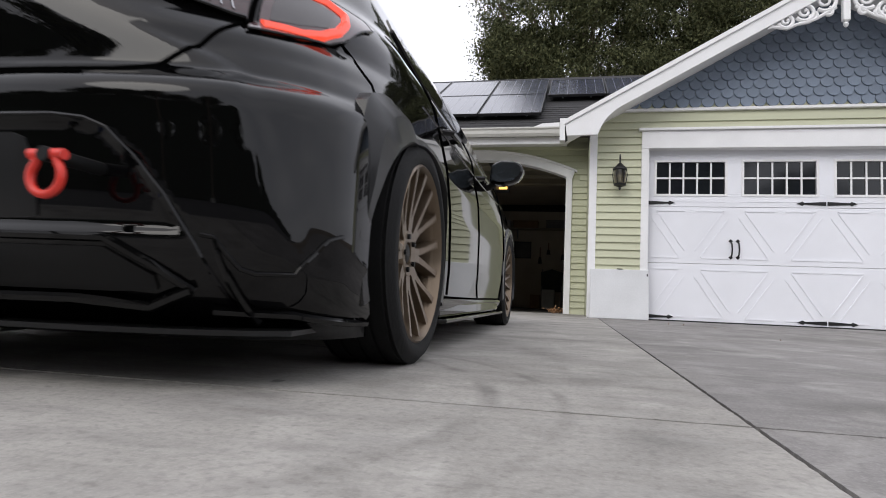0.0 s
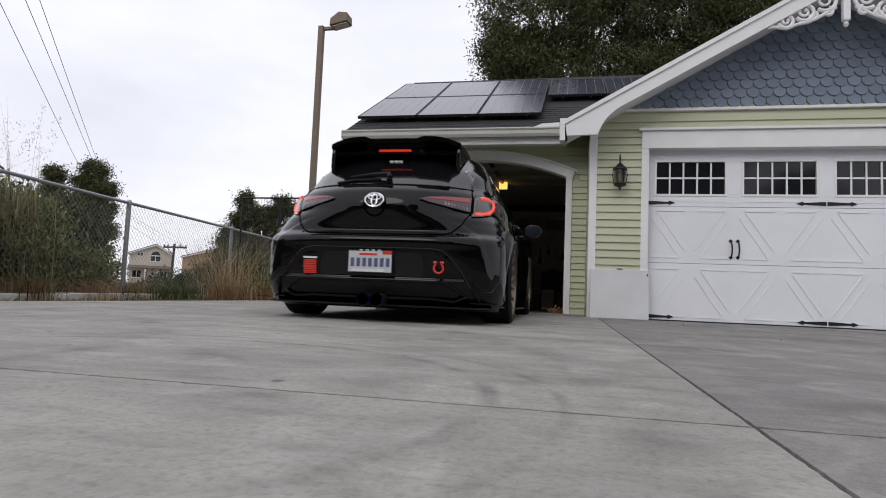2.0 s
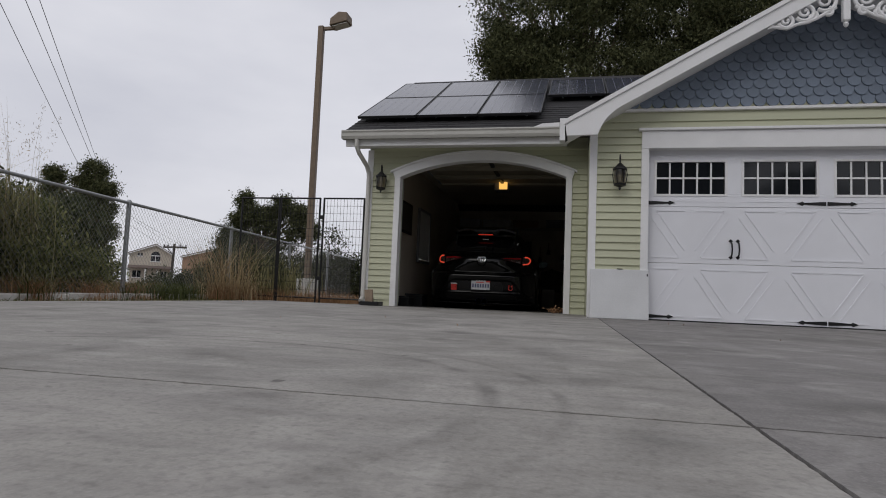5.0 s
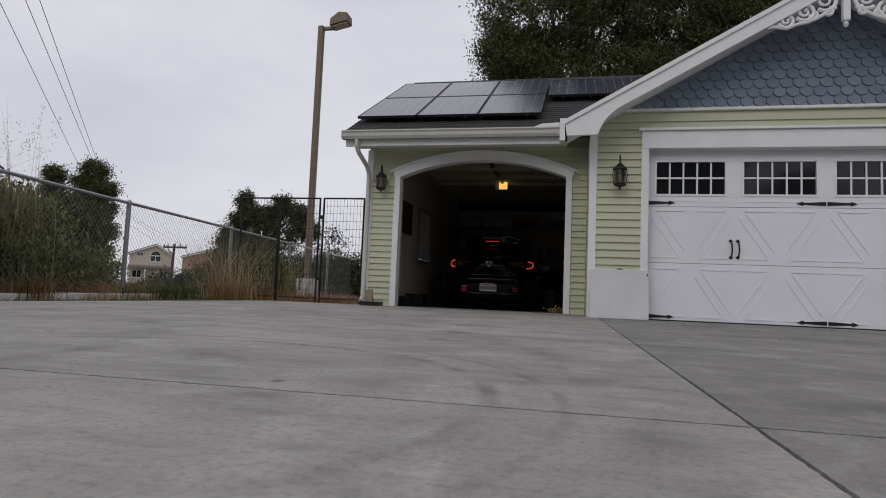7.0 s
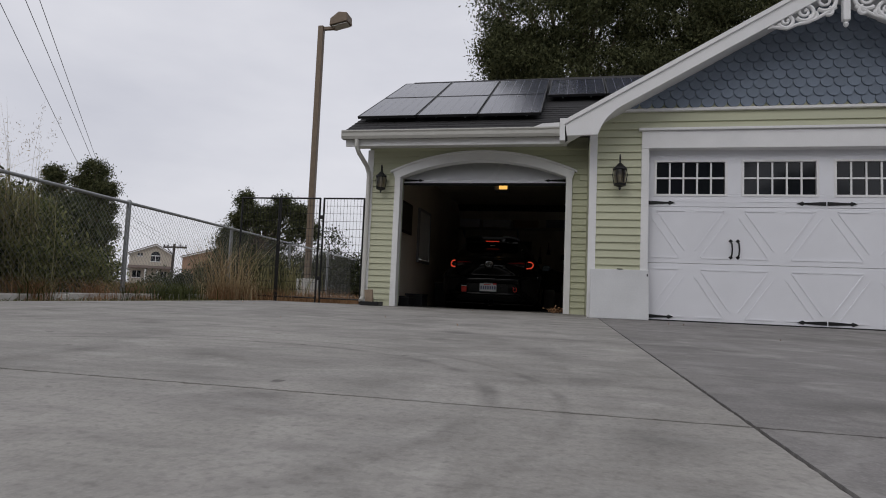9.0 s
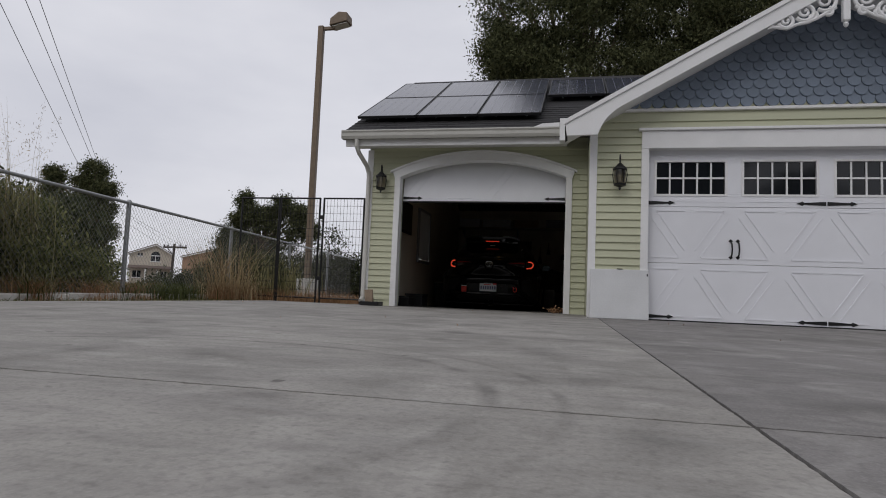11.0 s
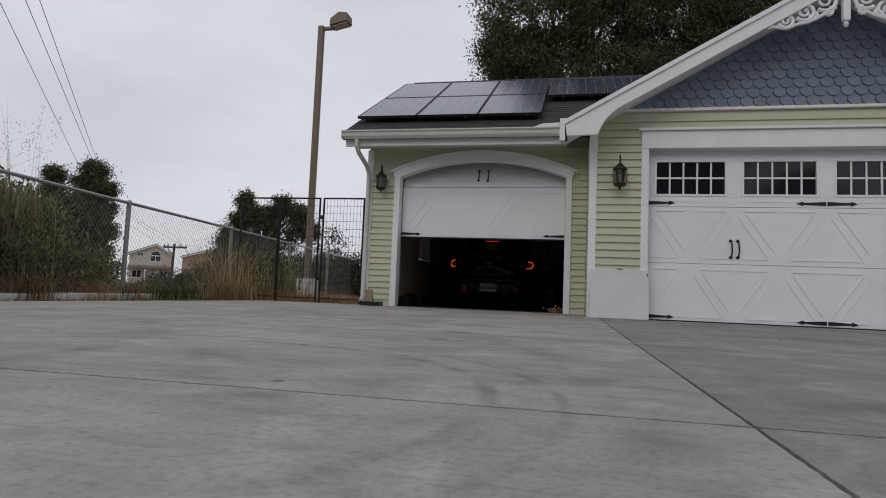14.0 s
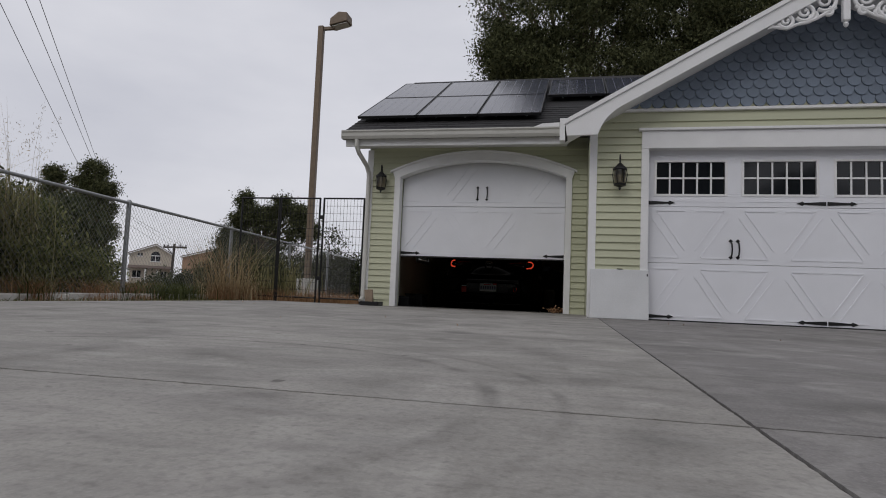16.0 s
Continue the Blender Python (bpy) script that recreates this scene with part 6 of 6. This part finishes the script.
for s in (-1, 1):
    rear_line("canard_edge", [(s * 0.664, 0.290), (s * 0.684, 0.287), (s * 0.722, 0.232), (s * 0.745, 0.224), (s * 0.80, 0.226), (s * 0.842, 0.298), (s * 0.858, 0.309)], 0.0045, M_PAINT, 0.002)
    rear_line("canard_fin", [(s * 0.684, 0.285), (s * 0.70, 0.22), (s * 0.725, 0.14)], [0.005] * 8 + [0.008] * 8 + [0.010], M_GLOSS, 0.008)
    rear_line("lower_edge", [(s * 0.66, 0.155), (s * 0.78, 0.15), (s * 0.852, 0.13)], 0.009, M_PAINT, 0.006)
    # exhaust tips
    bm = B()
    x = 0.027 + s * 0.047
    turned(bm, [(0.037, 0.28), (0.041, 0.03), (0.0425, 0.012)], (x, -0.06, 0.15), 28, "y", caps=False)
    tip = part("exhaust_tip", bm, M_TIPBODY, car, "dark round exhaust tip with a heat-blued rim", smooth=True)
    bm = B()
    turned(bm, [(0.0425, 0.012), (0.044, 0.0), (0.045, -0.012), (0.0425, -0.017), (0.040, -0.012), (0.0395, 0.0)], (x, -0.06, 0.15), 28, "y", caps=False)
    part("tip_rim", bm, M_BLUETIP, tip, "heat-blued rim", smooth=True)
    bm = B()
    turned(bm, [(0.0395, 0.0), (0.0375, 0.02), (0.0355, 0.2)], (x, -0.06, 0.15), 28, "y", caps=False)
    part("tip_bore", bm, M_GAP, tip, smooth=True)
    bm = B()
    turned(bm, [(0.0355, 0.10), (0.0355, 0.105)], (x, -0.06, 0.15), 20, "y")
    part("tip_inside", bm, M_GAP, tip)
bm = B()
tube(bm, (0.02, 0.24, 0.16), (0.02, 0.55, 0.17), 0.09, 0.09, 16)
part("muffler", bm, M_DISC, car, smooth=True)

# number plate with bars for its characters, and a bracket
yp = rear_y(0, 0.40) - 0.022
bm = B()
box(bm, -0.160, 0.160, yp, yp + 0.012, 0.318, 0.482)
plate = part("number_plate", bm, M_TRIM, car, "white number plate in a black frame", bevel=0.004)
bm = B()
box(bm, -0.150, 0.150, yp - 0.003, yp - 0.0005, 0.330, 0.470)
part("plate_face", bm, M_PLATE, plate)
for i in range(7):
    x = -0.122 + i * 0.041
    bm = B()
    box(bm, x - 0.0125, x + 0.0125, yp - 0.0045, yp - 0.0032, 0.366, 0.424)
    part("plate_bar", bm, M_INK, plate)
bm = B()
box(bm, -0.075, 0.05, yp - 0.0045, yp - 0.0032, 0.442, 0.456)
part("plate_heading", bm, M_RED, plate)
bm = B()
box(bm, 0.085, 0.15, yp - 0.0048, yp - 0.0033, 0.450, 0.474)
part("plate_sticker", bm, M_RED, plate)
bm = B()
box(bm, -0.12, 0.10, yp - 0.006, yp - 0.0046, 0.332, 0.350)
part("frame_writing", bm, M_STICK, plate)
for i in range(4):
    bm = B()
    x = -0.075 + i * 0.042
    box(bm, x, x + 0.022, yp - 0.002, yp - 0.0004, 0.4735, 0.4805)
    part("frame_mark", bm, M_STICK, plate)

# red tow tag: white bar over red bars
xs0 = -0.44
for i in range(8):
    z = 0.312 + i * 0.0118
    p = rear_point(xs0, z, 0.006)
    bm = B()
    box(bm, xs0 - 0.046, xs0 + 0.046, p.y - 0.004, p.y + 0.004, z, z + 0.0094)
    part("tag_bar", bm, M_RED, car, "red strip")
p = rear_point(xs0, 0.42, 0.006)
bm = B()
box(bm, xs0 - 0.05, xs0 + 0.05, p.y - 0.003, p.y + 0.003, 0.413, 0.426)
part("tag_heading", bm, M_STICK, car)

# red tow shackle on a socket
sx, sz = 0.484, 0.374
sy = rear_y(sx, sz)
ry = -0.085
bm = B()
tube(bm, (sx, sy + 0.01, sz + 0.027), (sx, ry - 0.011, sz + 0.027), 0.0125)
hook = part("tow_hook", bm, M_TRIM, car, smooth=True)
bm = B()
pts = [(sx + 0.018, ry, sz + 0.027), (sx + 0.021, ry, sz + 0.014)]
for i in range(26):
    a = math.radians(35 - 10 * i)
    pts.append((sx + 0.030 * math.cos(a), ry, sz - 0.009 + 0.030 * math.sin(a)))
pts += [(sx - 0.021, ry, sz + 0.014), (sx - 0.018, ry, sz + 0.027)]
path_tube(bm, pts, 0.0072, 10)
part("shackle", bm, M_RED, hook, "red bow shackle", smooth=True)
bm = B()
tube(bm, (sx - 0.033, ry, sz + 0.027), (sx + 0.033, ry, sz + 0.027), 0.0095, 0.0095, 14)
part("shackle_pin", bm, M_RED, hook, smooth=True)

# roof spoiler
bm = B()
NX = 40
top, low = [], []
for j, (y, f) in enumerate(((1.02, 0.0), (0.8, 0.35), (0.6, 0.75), (0.46, 0.95), (0.40, 1.0))):
    rt, rl = [], []
    for i in range(NX + 1):
        x = -0.505 + 1.01 * i / NX
        edge = max(0, (abs(x) - 0.28) / 0.225)
        rise = 0.020 * min(1, max(0, (abs(x) - 0.18) / 0.04)) * f
        z = 1.385 - 0.038 * f + rise - 0.050 * edge ** 2 - 0.05 * (x / 0.505) ** 2 * (1 - f)
        yy = y + 0.05 * (x / 0.505) ** 2
        rt.append(bm.verts.new((x, yy, z)))
        rl.append(bm.verts.new((x, yy + 0.004, z - 0.034 - 0.02 * (1 - f))))
    top.append(rt)
    low.append(rl)
for g in (top, low):
    for a, b in zip(g, g[1:]):
        for i in range(NX):
            bm.faces.new((a[i], a[i + 1], b[i + 1], b[i]))
for a, b in ((top[0], low[0]), (top[-1], low[-1])):
    for i in range(NX):
        bm.faces.new((a[i], a[i + 1], b[i + 1], b[i]))
for k in (0, NX):
    for j in range(4):
        bm.faces.new((top[j][k], top[j + 1][k], low[j + 1][k], low[j][k]))
spoiler = part("roof_spoiler", bm, M_GLOSS, car, "gloss black roof spoiler", smooth=True)
for s in (-1, 1):
    bm = B()
    pts = [(0.47, 1.325), (0.445, 1.25), (0.44, 1.15), (0.455, 1.10), (0.60, 1.09), (0.75, 1.14), (0.92, 1.26), (0.9, 1.33), (0.7, 1.335)]
    prism(bm, pts, 0.0, 0.028, "x")
    fin = part("spoiler_fin", bm, M_GLOSS, spoiler, bevel=0.006)
    fin.location = (s * 0.503 - (0.028 if s > 0 else 0), 0.01, 0.0)
bm = B()
pts = [(x, 1.255 + 0.012 * (1 - (x / 0.5) ** 2)) for x in np.linspace(-0.5, 0.5, 17)]
prism(bm, [(float(x), float(z) - 0.018) for x, z in pts] + [(float(x), float(z) + 0.012) for x, z in pts[::-1]], 0.50, 0.70)
part("spoiler_lower_blade", bm, M_GLOSS, spoiler, smooth=True)
for s in (-1, 1):
    bm = B()
    prism(bm, [(s * 0.22, 1.26), (s * 0.24, 1.33), (s * 0.19, 1.33), (s * 0.0, 1.33), (s * 0.0, 1.26)], 0.47, 0.72)
    part("spoiler_mount", bm, M_GLOSS, spoiler)
bm = B()
prism(bm, [(-0.13, 1.262), (0.13, 1.262), (0.12, 1.278), (-0.12, 1.278)], 0.462, 0.472)
part("high_brake_light", bm, M_BRAKE, car, "narrow red brake light under the spoiler")
for i in range(3):
    bm = B()
    p = rear_point(-0.045 + i * 0.035, 1.185, 0.008)
    box(bm, p.x, p.x + 0.028, p.y - 0.002, p.y + 0.002, p.z - 0.007, p.z + 0.007)
    part("window_sticker", bm, M_STICK, car, "small white window sticker")

for i in range(2):
    bm = B()
    p = rear_point(0.545 - i * 0.006, 1.135 - i * 0.024, 0.009)
    prism(bm, [(p.x - 0.011, p.z - 0.010), (p.x + 0.009, p.z - 0.010), (p.x + 0.012, p.z + 0.010), (p.x - 0.008, p.z + 0.010)], p.y - 0.003, p.y + 0.003)
    part("corner_sticker", bm, M_STICK, car, "small white sticker in the window corner")

# sides: glass, shut lines, handles, sills, mirrors, flares
for s in (-1, 1):
    side_patch("rear_door_window", [1.0, 1.25, 1.98], [1.12, 1.24, 1.30], [1.08, 0.985, 0.965], 0.005, M_CGLASS, s)
    side_patch("front_door_window", [2.04, 2.35, 2.95], [1.30, 1.27, 1.03], [0.965, 0.965, 0.985], 0.005, M_CGLASS, s)
    side_line("window_trim", [(0.98, 1.07), (1.25, 0.975), (2.0, 0.955), (2.98, 0.975)], 0.007, M_GLOSS, s, 0.003)
    side_line("front_door_gap", [(2.02, 0.95), (2.02, 0.6), (2.05, 0.25), (2.12, 0.185)], 0.005, M_GAP, s)
    side_line("rear_door_gap", [(1.12, 0.97), (1.2, 0.75), (1.28, 0.45), (1.32, 0.2)], 0.005, M_GAP, s)
    side_line("fender_gap", [(2.98, 0.95), (3.05, 0.75), (3.06, 0.45), (3.0, 0.2)], 0.005, M_GAP, s)
    side_line("sill_gap", [(1.25, 0.19), (2.0, 0.185), (3.0, 0.185)], 0.005, M_GAP, s)
    for y in (1.25, 2.12):
        bm = B()
        x = s * (side_x(y, 0.80) + 0.012)
        path_tube(bm, [(x - s * 0.02, y, 0.80), (x + s * 0.02, y + 0.03, 0.803), (x + s * 0.022, y + 0.16, 0.807), (x - s * 0.02, y + 0.19, 0.808)], 0.012, 8)
        part("door_handle", bm, M_PAINT, car, smooth=True)
    bm = B()
    x0 = side_x(2.0, 0.13)
    prism(bm, [(s * (x0 - 0.12), 1.18), (s * (x0 + 0.045), 1.22), (s * (x0 + 0.055), 2.9), (s * (x0 - 0.12), 3.05)], 0.098, 0.112, "z")
    part("side_skirt_blade", bm, M_GLOSS, car, "thin black side skirt blade", bevel=0.003)
    bm = B()
    prism(bm, [(s * (x0 - 0.06), 1.2), (s * (x0 + 0.012), 1.24), (s * (x0 + 0.016), 2.95), (s * (x0 - 0.06), 3.0)], 0.113, 0.17, "z")
    part("side_sill", bm, M_PAINT, car, bevel=0.012)
    # door mirror
    m = new("door_mirror")
    m.parent = car
    m.location = (s * 0.952, 2.40, 0.885)
    bm = B()
    prism(bm, [(-s * 0.095, -0.055), (-s * 0.085, 0.045), (-s * 0.03, 0.068), (s * 0.06, 0.062), (s * 0.098, 0.03), (s * 0.088, -0.02), (s * 0.045, -0.06), (-s * 0.04, -0.068)], -0.02, 0.10)
    part("housing", bm, M_PAINT, m, bevel=0.025, smooth=60)
    bm = B()
    prism(bm, [(-s * 0.08, -0.045), (-s * 0.072, 0.036), (-s * 0.03, 0.054), (s * 0.052, 0.05), (s * 0.082, 0.024), (s * 0.072, -0.018), (s * 0.035, -0.05), (-s * 0.035, -0.056)], -0.024, -0.021)
    part("mirror_glass", bm, M_MIRROR, m, "reflecting mirror glass")
    bm = B()
    path_tube(bm, [(-s * 0.06, 0.06, -0.03), (-s * 0.10, 0.07, -0.06), (-s * 0.16, 0.09, -0.075)], [0.03, 0.026, 0.03], 10)
    part("mirror_arm", bm, M_TRIM, m, smooth=True)
    # wheel-arch flares
    for y in (REAR_AX, FRONT_AX):
        ry, rz = ARCH[y]
        bm = B()
        rings = []
        for i in range(61):
            if y == REAR_AX:
                a = math.radians(-20 + 220 * i / 60)
                out_r = float(np.interp(math.degrees(a), [-20, 0, 23, 51, 90, 115, 121, 127, 143, 146, 164, 180, 199, 201], [0.49, 0.445, 0.42, 0.37, 0.325, 0.342, 0.425, 0.462, 0.548, 0.545, 0.468, 0.440, 0.458, 0.46]))
                poke = float(np.interp(math.degrees(a), [-20, 10, 40, 144, 162, 180, 200], [-0.03, -0.025, 0.0, 0.0, -0.014, -0.034, -0.034]))
            else:
                a = math.radians(-20 + 220 * i / 60)
                out_r, poke = None, -0.02
            c, sn = math.cos(a), math.sin(a)
            in_r = 1 / math.hypot(c / ry, sn / rz)
            out_r = out_r or in_r + 0.065
            ring = []
            for u, x in ((0.0, 0.80), (0.0, 0.890), (0.12, 0.905), (0.62, 0.902), (1.0, 0.868), (1.0, 0.80)):
                rad = in_r - 0.002 + (out_r - in_r) * u
                ring.append(bm.verts.new((s * (x + (poke if x > 0.81 else 0)), y + rad * c, WHEEL_R + rad * sn)))
            rings.append(ring)
        for a, b in zip(rings, rings[1:]):
            for j in range(6):
                bm.faces.new((a[j], a[(j + 1) % 6], b[(j + 1) % 6], b[j]))
        bm.faces.new(rings[0])
        bm.faces.new(rings[-1][::-1])
        part("wheel_arch_flare", bm, M_FLARE, car, smooth=25)
bm = B()
prism(bm, [(-0.55, 0.72), (-0.40, 0.74), (0.40, 0.74), (0.55, 0.72), (0.52, 0.64), (-0.52, 0.64)], 4.30, 4.34)
part("front_grille", bm, M_TRIM, car)
side_line("belt_crease", [(0.95, 0.80), (2.0, 0.79), (3.2, 0.80)], 0.004, M_PAINT, 1, 0.0)


# wheels
def wheel_at(x, y, s):
    w = new("wheel")
    w.parent = car
    w.location = (x, y, WHEEL_R)
    hw = 0.118
    bm = B()
    prof_t = [(0.250, -hw * 0.88), (0.270, -hw), (0.297, -hw * 0.97), (0.309, -hw * 0.86)]
    n_gr = 4
    for i in range(n_gr + 1):
        a = -hw * 0.78 + 2 * hw * 0.78 * i / n_gr
        for d, rr in ((-0.006, 0.314), (-0.0045, 0.3075), (0.0045, 0.3075), (0.006, 0.314)):
            prof_t.append((rr + 0.001, a + d))
    prof_t += [(0.309, hw * 0.86), (0.297, hw * 0.97), (0.270, hw), (0.250, hw * 0.88)]
    turned(bm, prof_t, k=72, axis="x", caps=False)
    part("tyre", bm, M_TYRE, w, "low-profile black tyre", smooth=50)
    # rim barrel
    bm = B()
    rings = []
    for r, h in ((0.252, -0.10), (0.238, -0.09), (0.232, 0.0), (0.238, 0.085), (0.252, 0.10), (0.257, 0.108), (0.251, 0.113), (0.245, 0.104), (0.238, 0.08), (0.222, 0.0), (0.228, -0.10)):
        rings.append([bm.verts.new((s * h, r * math.cos(2 * math.pi * i / 64), r * math.sin(2 * math.pi * i / 64))) for i in range(64)])
    for a, b in zip(rings, rings[1:] + rings[:1]):
        for i in range(64):
            bm.faces.new((a[i], a[(i + 1) % 64], b[(i + 1) % 64], b[i]))
    rim = part("rim", bm, M_BRONZE, w, "bronze alloy rim", smooth=True)
    # hub and forked spokes
    bm = B()
    turned(bm, [(0.074, 0.02 * s), (0.074, 0.062 * s), (0.066, 0.072 * s), (0.034, 0.068 * s), (0.032, 0.058 * s), (0.0005, 0.058 * s)], k=30, axis="x")
    part("hub", bm, M_BRONZE, w, smooth=True)
    bm = B()
    turned(bm, [(0.028, 0.059 * s), (0.028, 0.064 * s), (0.02, 0.068 * s), (0.0005, 0.068 * s)], k=20, axis="x")
    part("centre_cap", bm, M_TRIM, w, smooth=True)

    def spoke():
        bm = B()
        for sg in (-1, 1):
            sect = []
            for r, a, hwid, h0, h1 in ((0.060, sg * 0.10, 0.017, 0.030, 0.070), (0.110, sg * 0.11, 0.0135, 0.034, 0.074), (0.150, sg * 0.15, 0.0115, 0.042, 0.082), (0.205, sg * 0.19, 0.0105, 0.056, 0.094), (0.246, sg * 0.20, 0.015, 0.066, 0.102)):
                c = Vector((0, r * math.cos(a), r * math.sin(a)))
                t = Vector((0, -math.sin(a), math.cos(a)))
                ring = [c + t * -hwid + Vector((s * h0, 0, 0)), c + t * hwid + Vector((s * h0, 0, 0)), c + t * hwid * 0.75 + Vector((s * h1, 0, 0)), c + t * -hwid * 0.75 + Vector((s * h1, 0, 0))]
                sect.append([bm.verts.new(p) for p in ring])
            for a, b in zip(sect, sect[1:]):
                for j in range(4):
                    bm.faces.new((a[j], a[(j + 1) % 4], b[(j + 1) % 4], b[j]))
            bm.faces.new(sect[0])
            bm.faces.new(sect[-1][::-1])
        bmesh.ops.recalc_face_normals(bm, faces=bm.faces)
        me = bpy.data.meshes.new("spoke")
        bm.to_mesh(me)
        bm.free()
        me.materials.append(M_BRONZE)
        return me
    me = spoke()
    for i in range(8):
        piece("spoke", me, w, pose(0, 0, 0, 45 * i, 0, 0))
    for i in range(5):
        a = 2 * math.pi * (i + 0.5) / 5
        bm = B()
        tube(bm, (s * 0.05, 0.05 * math.cos(a), 0.05 * math.sin(a)), (s * 0.078, 0.05 * math.cos(a), 0.05 * math.sin(a)), 0.009, 0.008, 6)
        part("lug_nut", bm, M_TRIM, w)
    bm = B()
    turned(bm, [(0.155, -0.01 * s), (0.155, 0.012 * s)], k=32, axis="x")
    part("brake_disc", bm, M_DISC, w)
    return w


WHEELS = [wheel_at(s * (0.785 if y == REAR_AX else 0.765), y, s) for y in (REAR_AX, FRONT_AX) for s in (-1, 1)]

# ---------------------------------------------------------------- siding and shingles, piece by piece
boards(wall_wing, wing_spans, YW)
boards(wall_gable, gable_spans, YG)


def scale_mesh(w=0.134, drop=0.104):
    """A fish-scale shingle: straight above, half round below, thicker at its butt."""
    bm = B()
    r = w / 2
    outline = [(-r, drop * 1.5), (-r, r)] + [(r * math.cos(math.pi + a * math.pi / 10), r + r * math.sin(math.pi + a * math.pi / 10)) for a in range(1, 10)] + [(r, r), (r, drop * 1.5)]
    front = [bm.verts.new((x, -0.026 + 0.016 * z / (drop * 1.5), z)) for x, z in outline]
    back = [bm.verts.new((x, 0.0, z)) for x, z in outline]
    bm.faces.new(front)
    k = len(outline)
    for i in range(k):
        bm.faces.new((front[i], back[i], back[(i + 1) % k], front[(i + 1) % k]))
    bmesh.ops.recalc_face_normals(bm, faces=bm.faces)
    me = bpy.data.meshes.new("shingle")
    bm.to_mesh(me)
    bm.free()
    me.materials.append(M_BLUE)
    return me


SCALE = scale_mesh()
row = 0
z = 2.484
while z < 3.6:
    x = GX - 2.38 + (row % 2) * 0.069
    while x < GX + 2.4:
        if z + 0.02 < ZT - 0.13 + SL * (min(x, 2 * GX - x) - XT):
            piece("shingle", SCALE, wall_gable, pose(x, YG - 0.006 - (row % 2) * 0.0006, z, -2.6 + random.uniform(-0.4, 0.4), random.uniform(-0.6, 0.6), 0))
        x += 0.138
    z += 0.104
    row += 1


# ---------------------------------------------------------------- movement
TURN_Z, TURN_R = 2.10, 0.30
ARC = TURN_R * math.pi / 2


def track(s):
    """Point of the door track at s metres from the floor: up, round the bend, back under the ceiling."""
    if s <= TURN_Z:
        return Vector((YT, s))
    if s <= TURN_Z + ARC:
        a = (s - TURN_Z) / TURN_R
        return Vector((YT + TURN_R * (1 - math.cos(a)), TURN_Z + TURN_R * math.sin(a)))
    return Vector((YT + TURN_R + s - TURN_Z - ARC, TURN_Z + TURN_R))


def section_pose(s):
    a, b = track(s), track(s + DH)
    tilt = math.degrees(math.atan2(b.x - a.x, b.y - a.y))
    return pose(XA, a.x, a.y, -tilt, 0, 0)


# height of the door's lower edge along its track
DROP = [(0.0, 2.75), (7.3, 2.75), (7.6, 2.60), (8.0, 2.38), (8.2, 2.23), (8.4, 2.08), (8.6, 1.97), (9.0, 1.86), (9.2, 1.83), (11.3, 1.55), (11.5, 1.53), (12.0, 1.42), (12.5, 1.32), (13.0, 1.20), (13.5, 1.12), (14.0, 1.05), (14.5, 0.985), (15.0, 0.92), (15.5, 0.845), (16.0, 0.76)]


def drop_at(t):
    for (a, va), (b, vb) in zip(DROP, DROP[1:]):
        if a <= t <= b:
            return va + (vb - va) * (t - a) / (b - a)
    return DROP[-1][1]


CAR = [(0.0, -1.319, 0.900, -0.15, 0), (0.5, -1.3205, 1.356, -0.15, 0), (1.0, -1.319, 2.053, -0.1, 0), (1.5, -1.313, 2.919, 0.33, 0), (2.0, -1.313, 3.862, 0.69, 0), (2.5, -1.322, 4.85, 0.8, 0), (3.0, -1.334, 5.867, 0.9, -0.004), (3.5, -1.348, 6.897, 1.03, -0.01),
       (4.0, -1.366, 7.896, 1.15, -0.016), (4.5, -1.390, 8.84, 1.6, -0.022), (5.0, -1.412, 9.68, 1.75, -0.028), (5.5, -1.428, 10.34, 1.5, -0.036), (6.0, -1.434, 10.71, 0.9, -0.041), (6.3, -1.435, 10.765, 0.75, -0.041), (16.0, -1.435, 10.765, 0.75, -0.041)]


def motions():
    walk(car, [(t, pose(x, y, z, 0, 0, a)) for t, x, y, a, z in CAR])
    for w in WHEELS:
        x, y, z = w.location
        rows, last = [], None
        k = 63
        for i in range(k + 1):
            t = i * 0.1
            for (a, _, va, _, _), (b, _, vb, _, _) in zip(CAR, CAR[1:]):
                if a <= t <= b:
                    u = (t - a) / (b - a)
                    roll = math.degrees((va + (vb - va) * u - CAR[0][2]) / WHEEL_R)
                    break
            rows.append((t, pose(x, y, z, -roll, 0, 0)))
        rows.append((16.0, pose(x, y, z, -roll, 0, 0)))
        walk(w, rows)
    times = [0.0, 7.3] + [7.3 + 0.1 * i for i in range(1, 20)] + [9.4 + 0.2 * i for i in range(34)]
    for i, sec in enumerate(SECTIONS):
        walk(sec, [(round(t, 2), section_pose(drop_at(t) + i * DH)) for t in times])


motions()
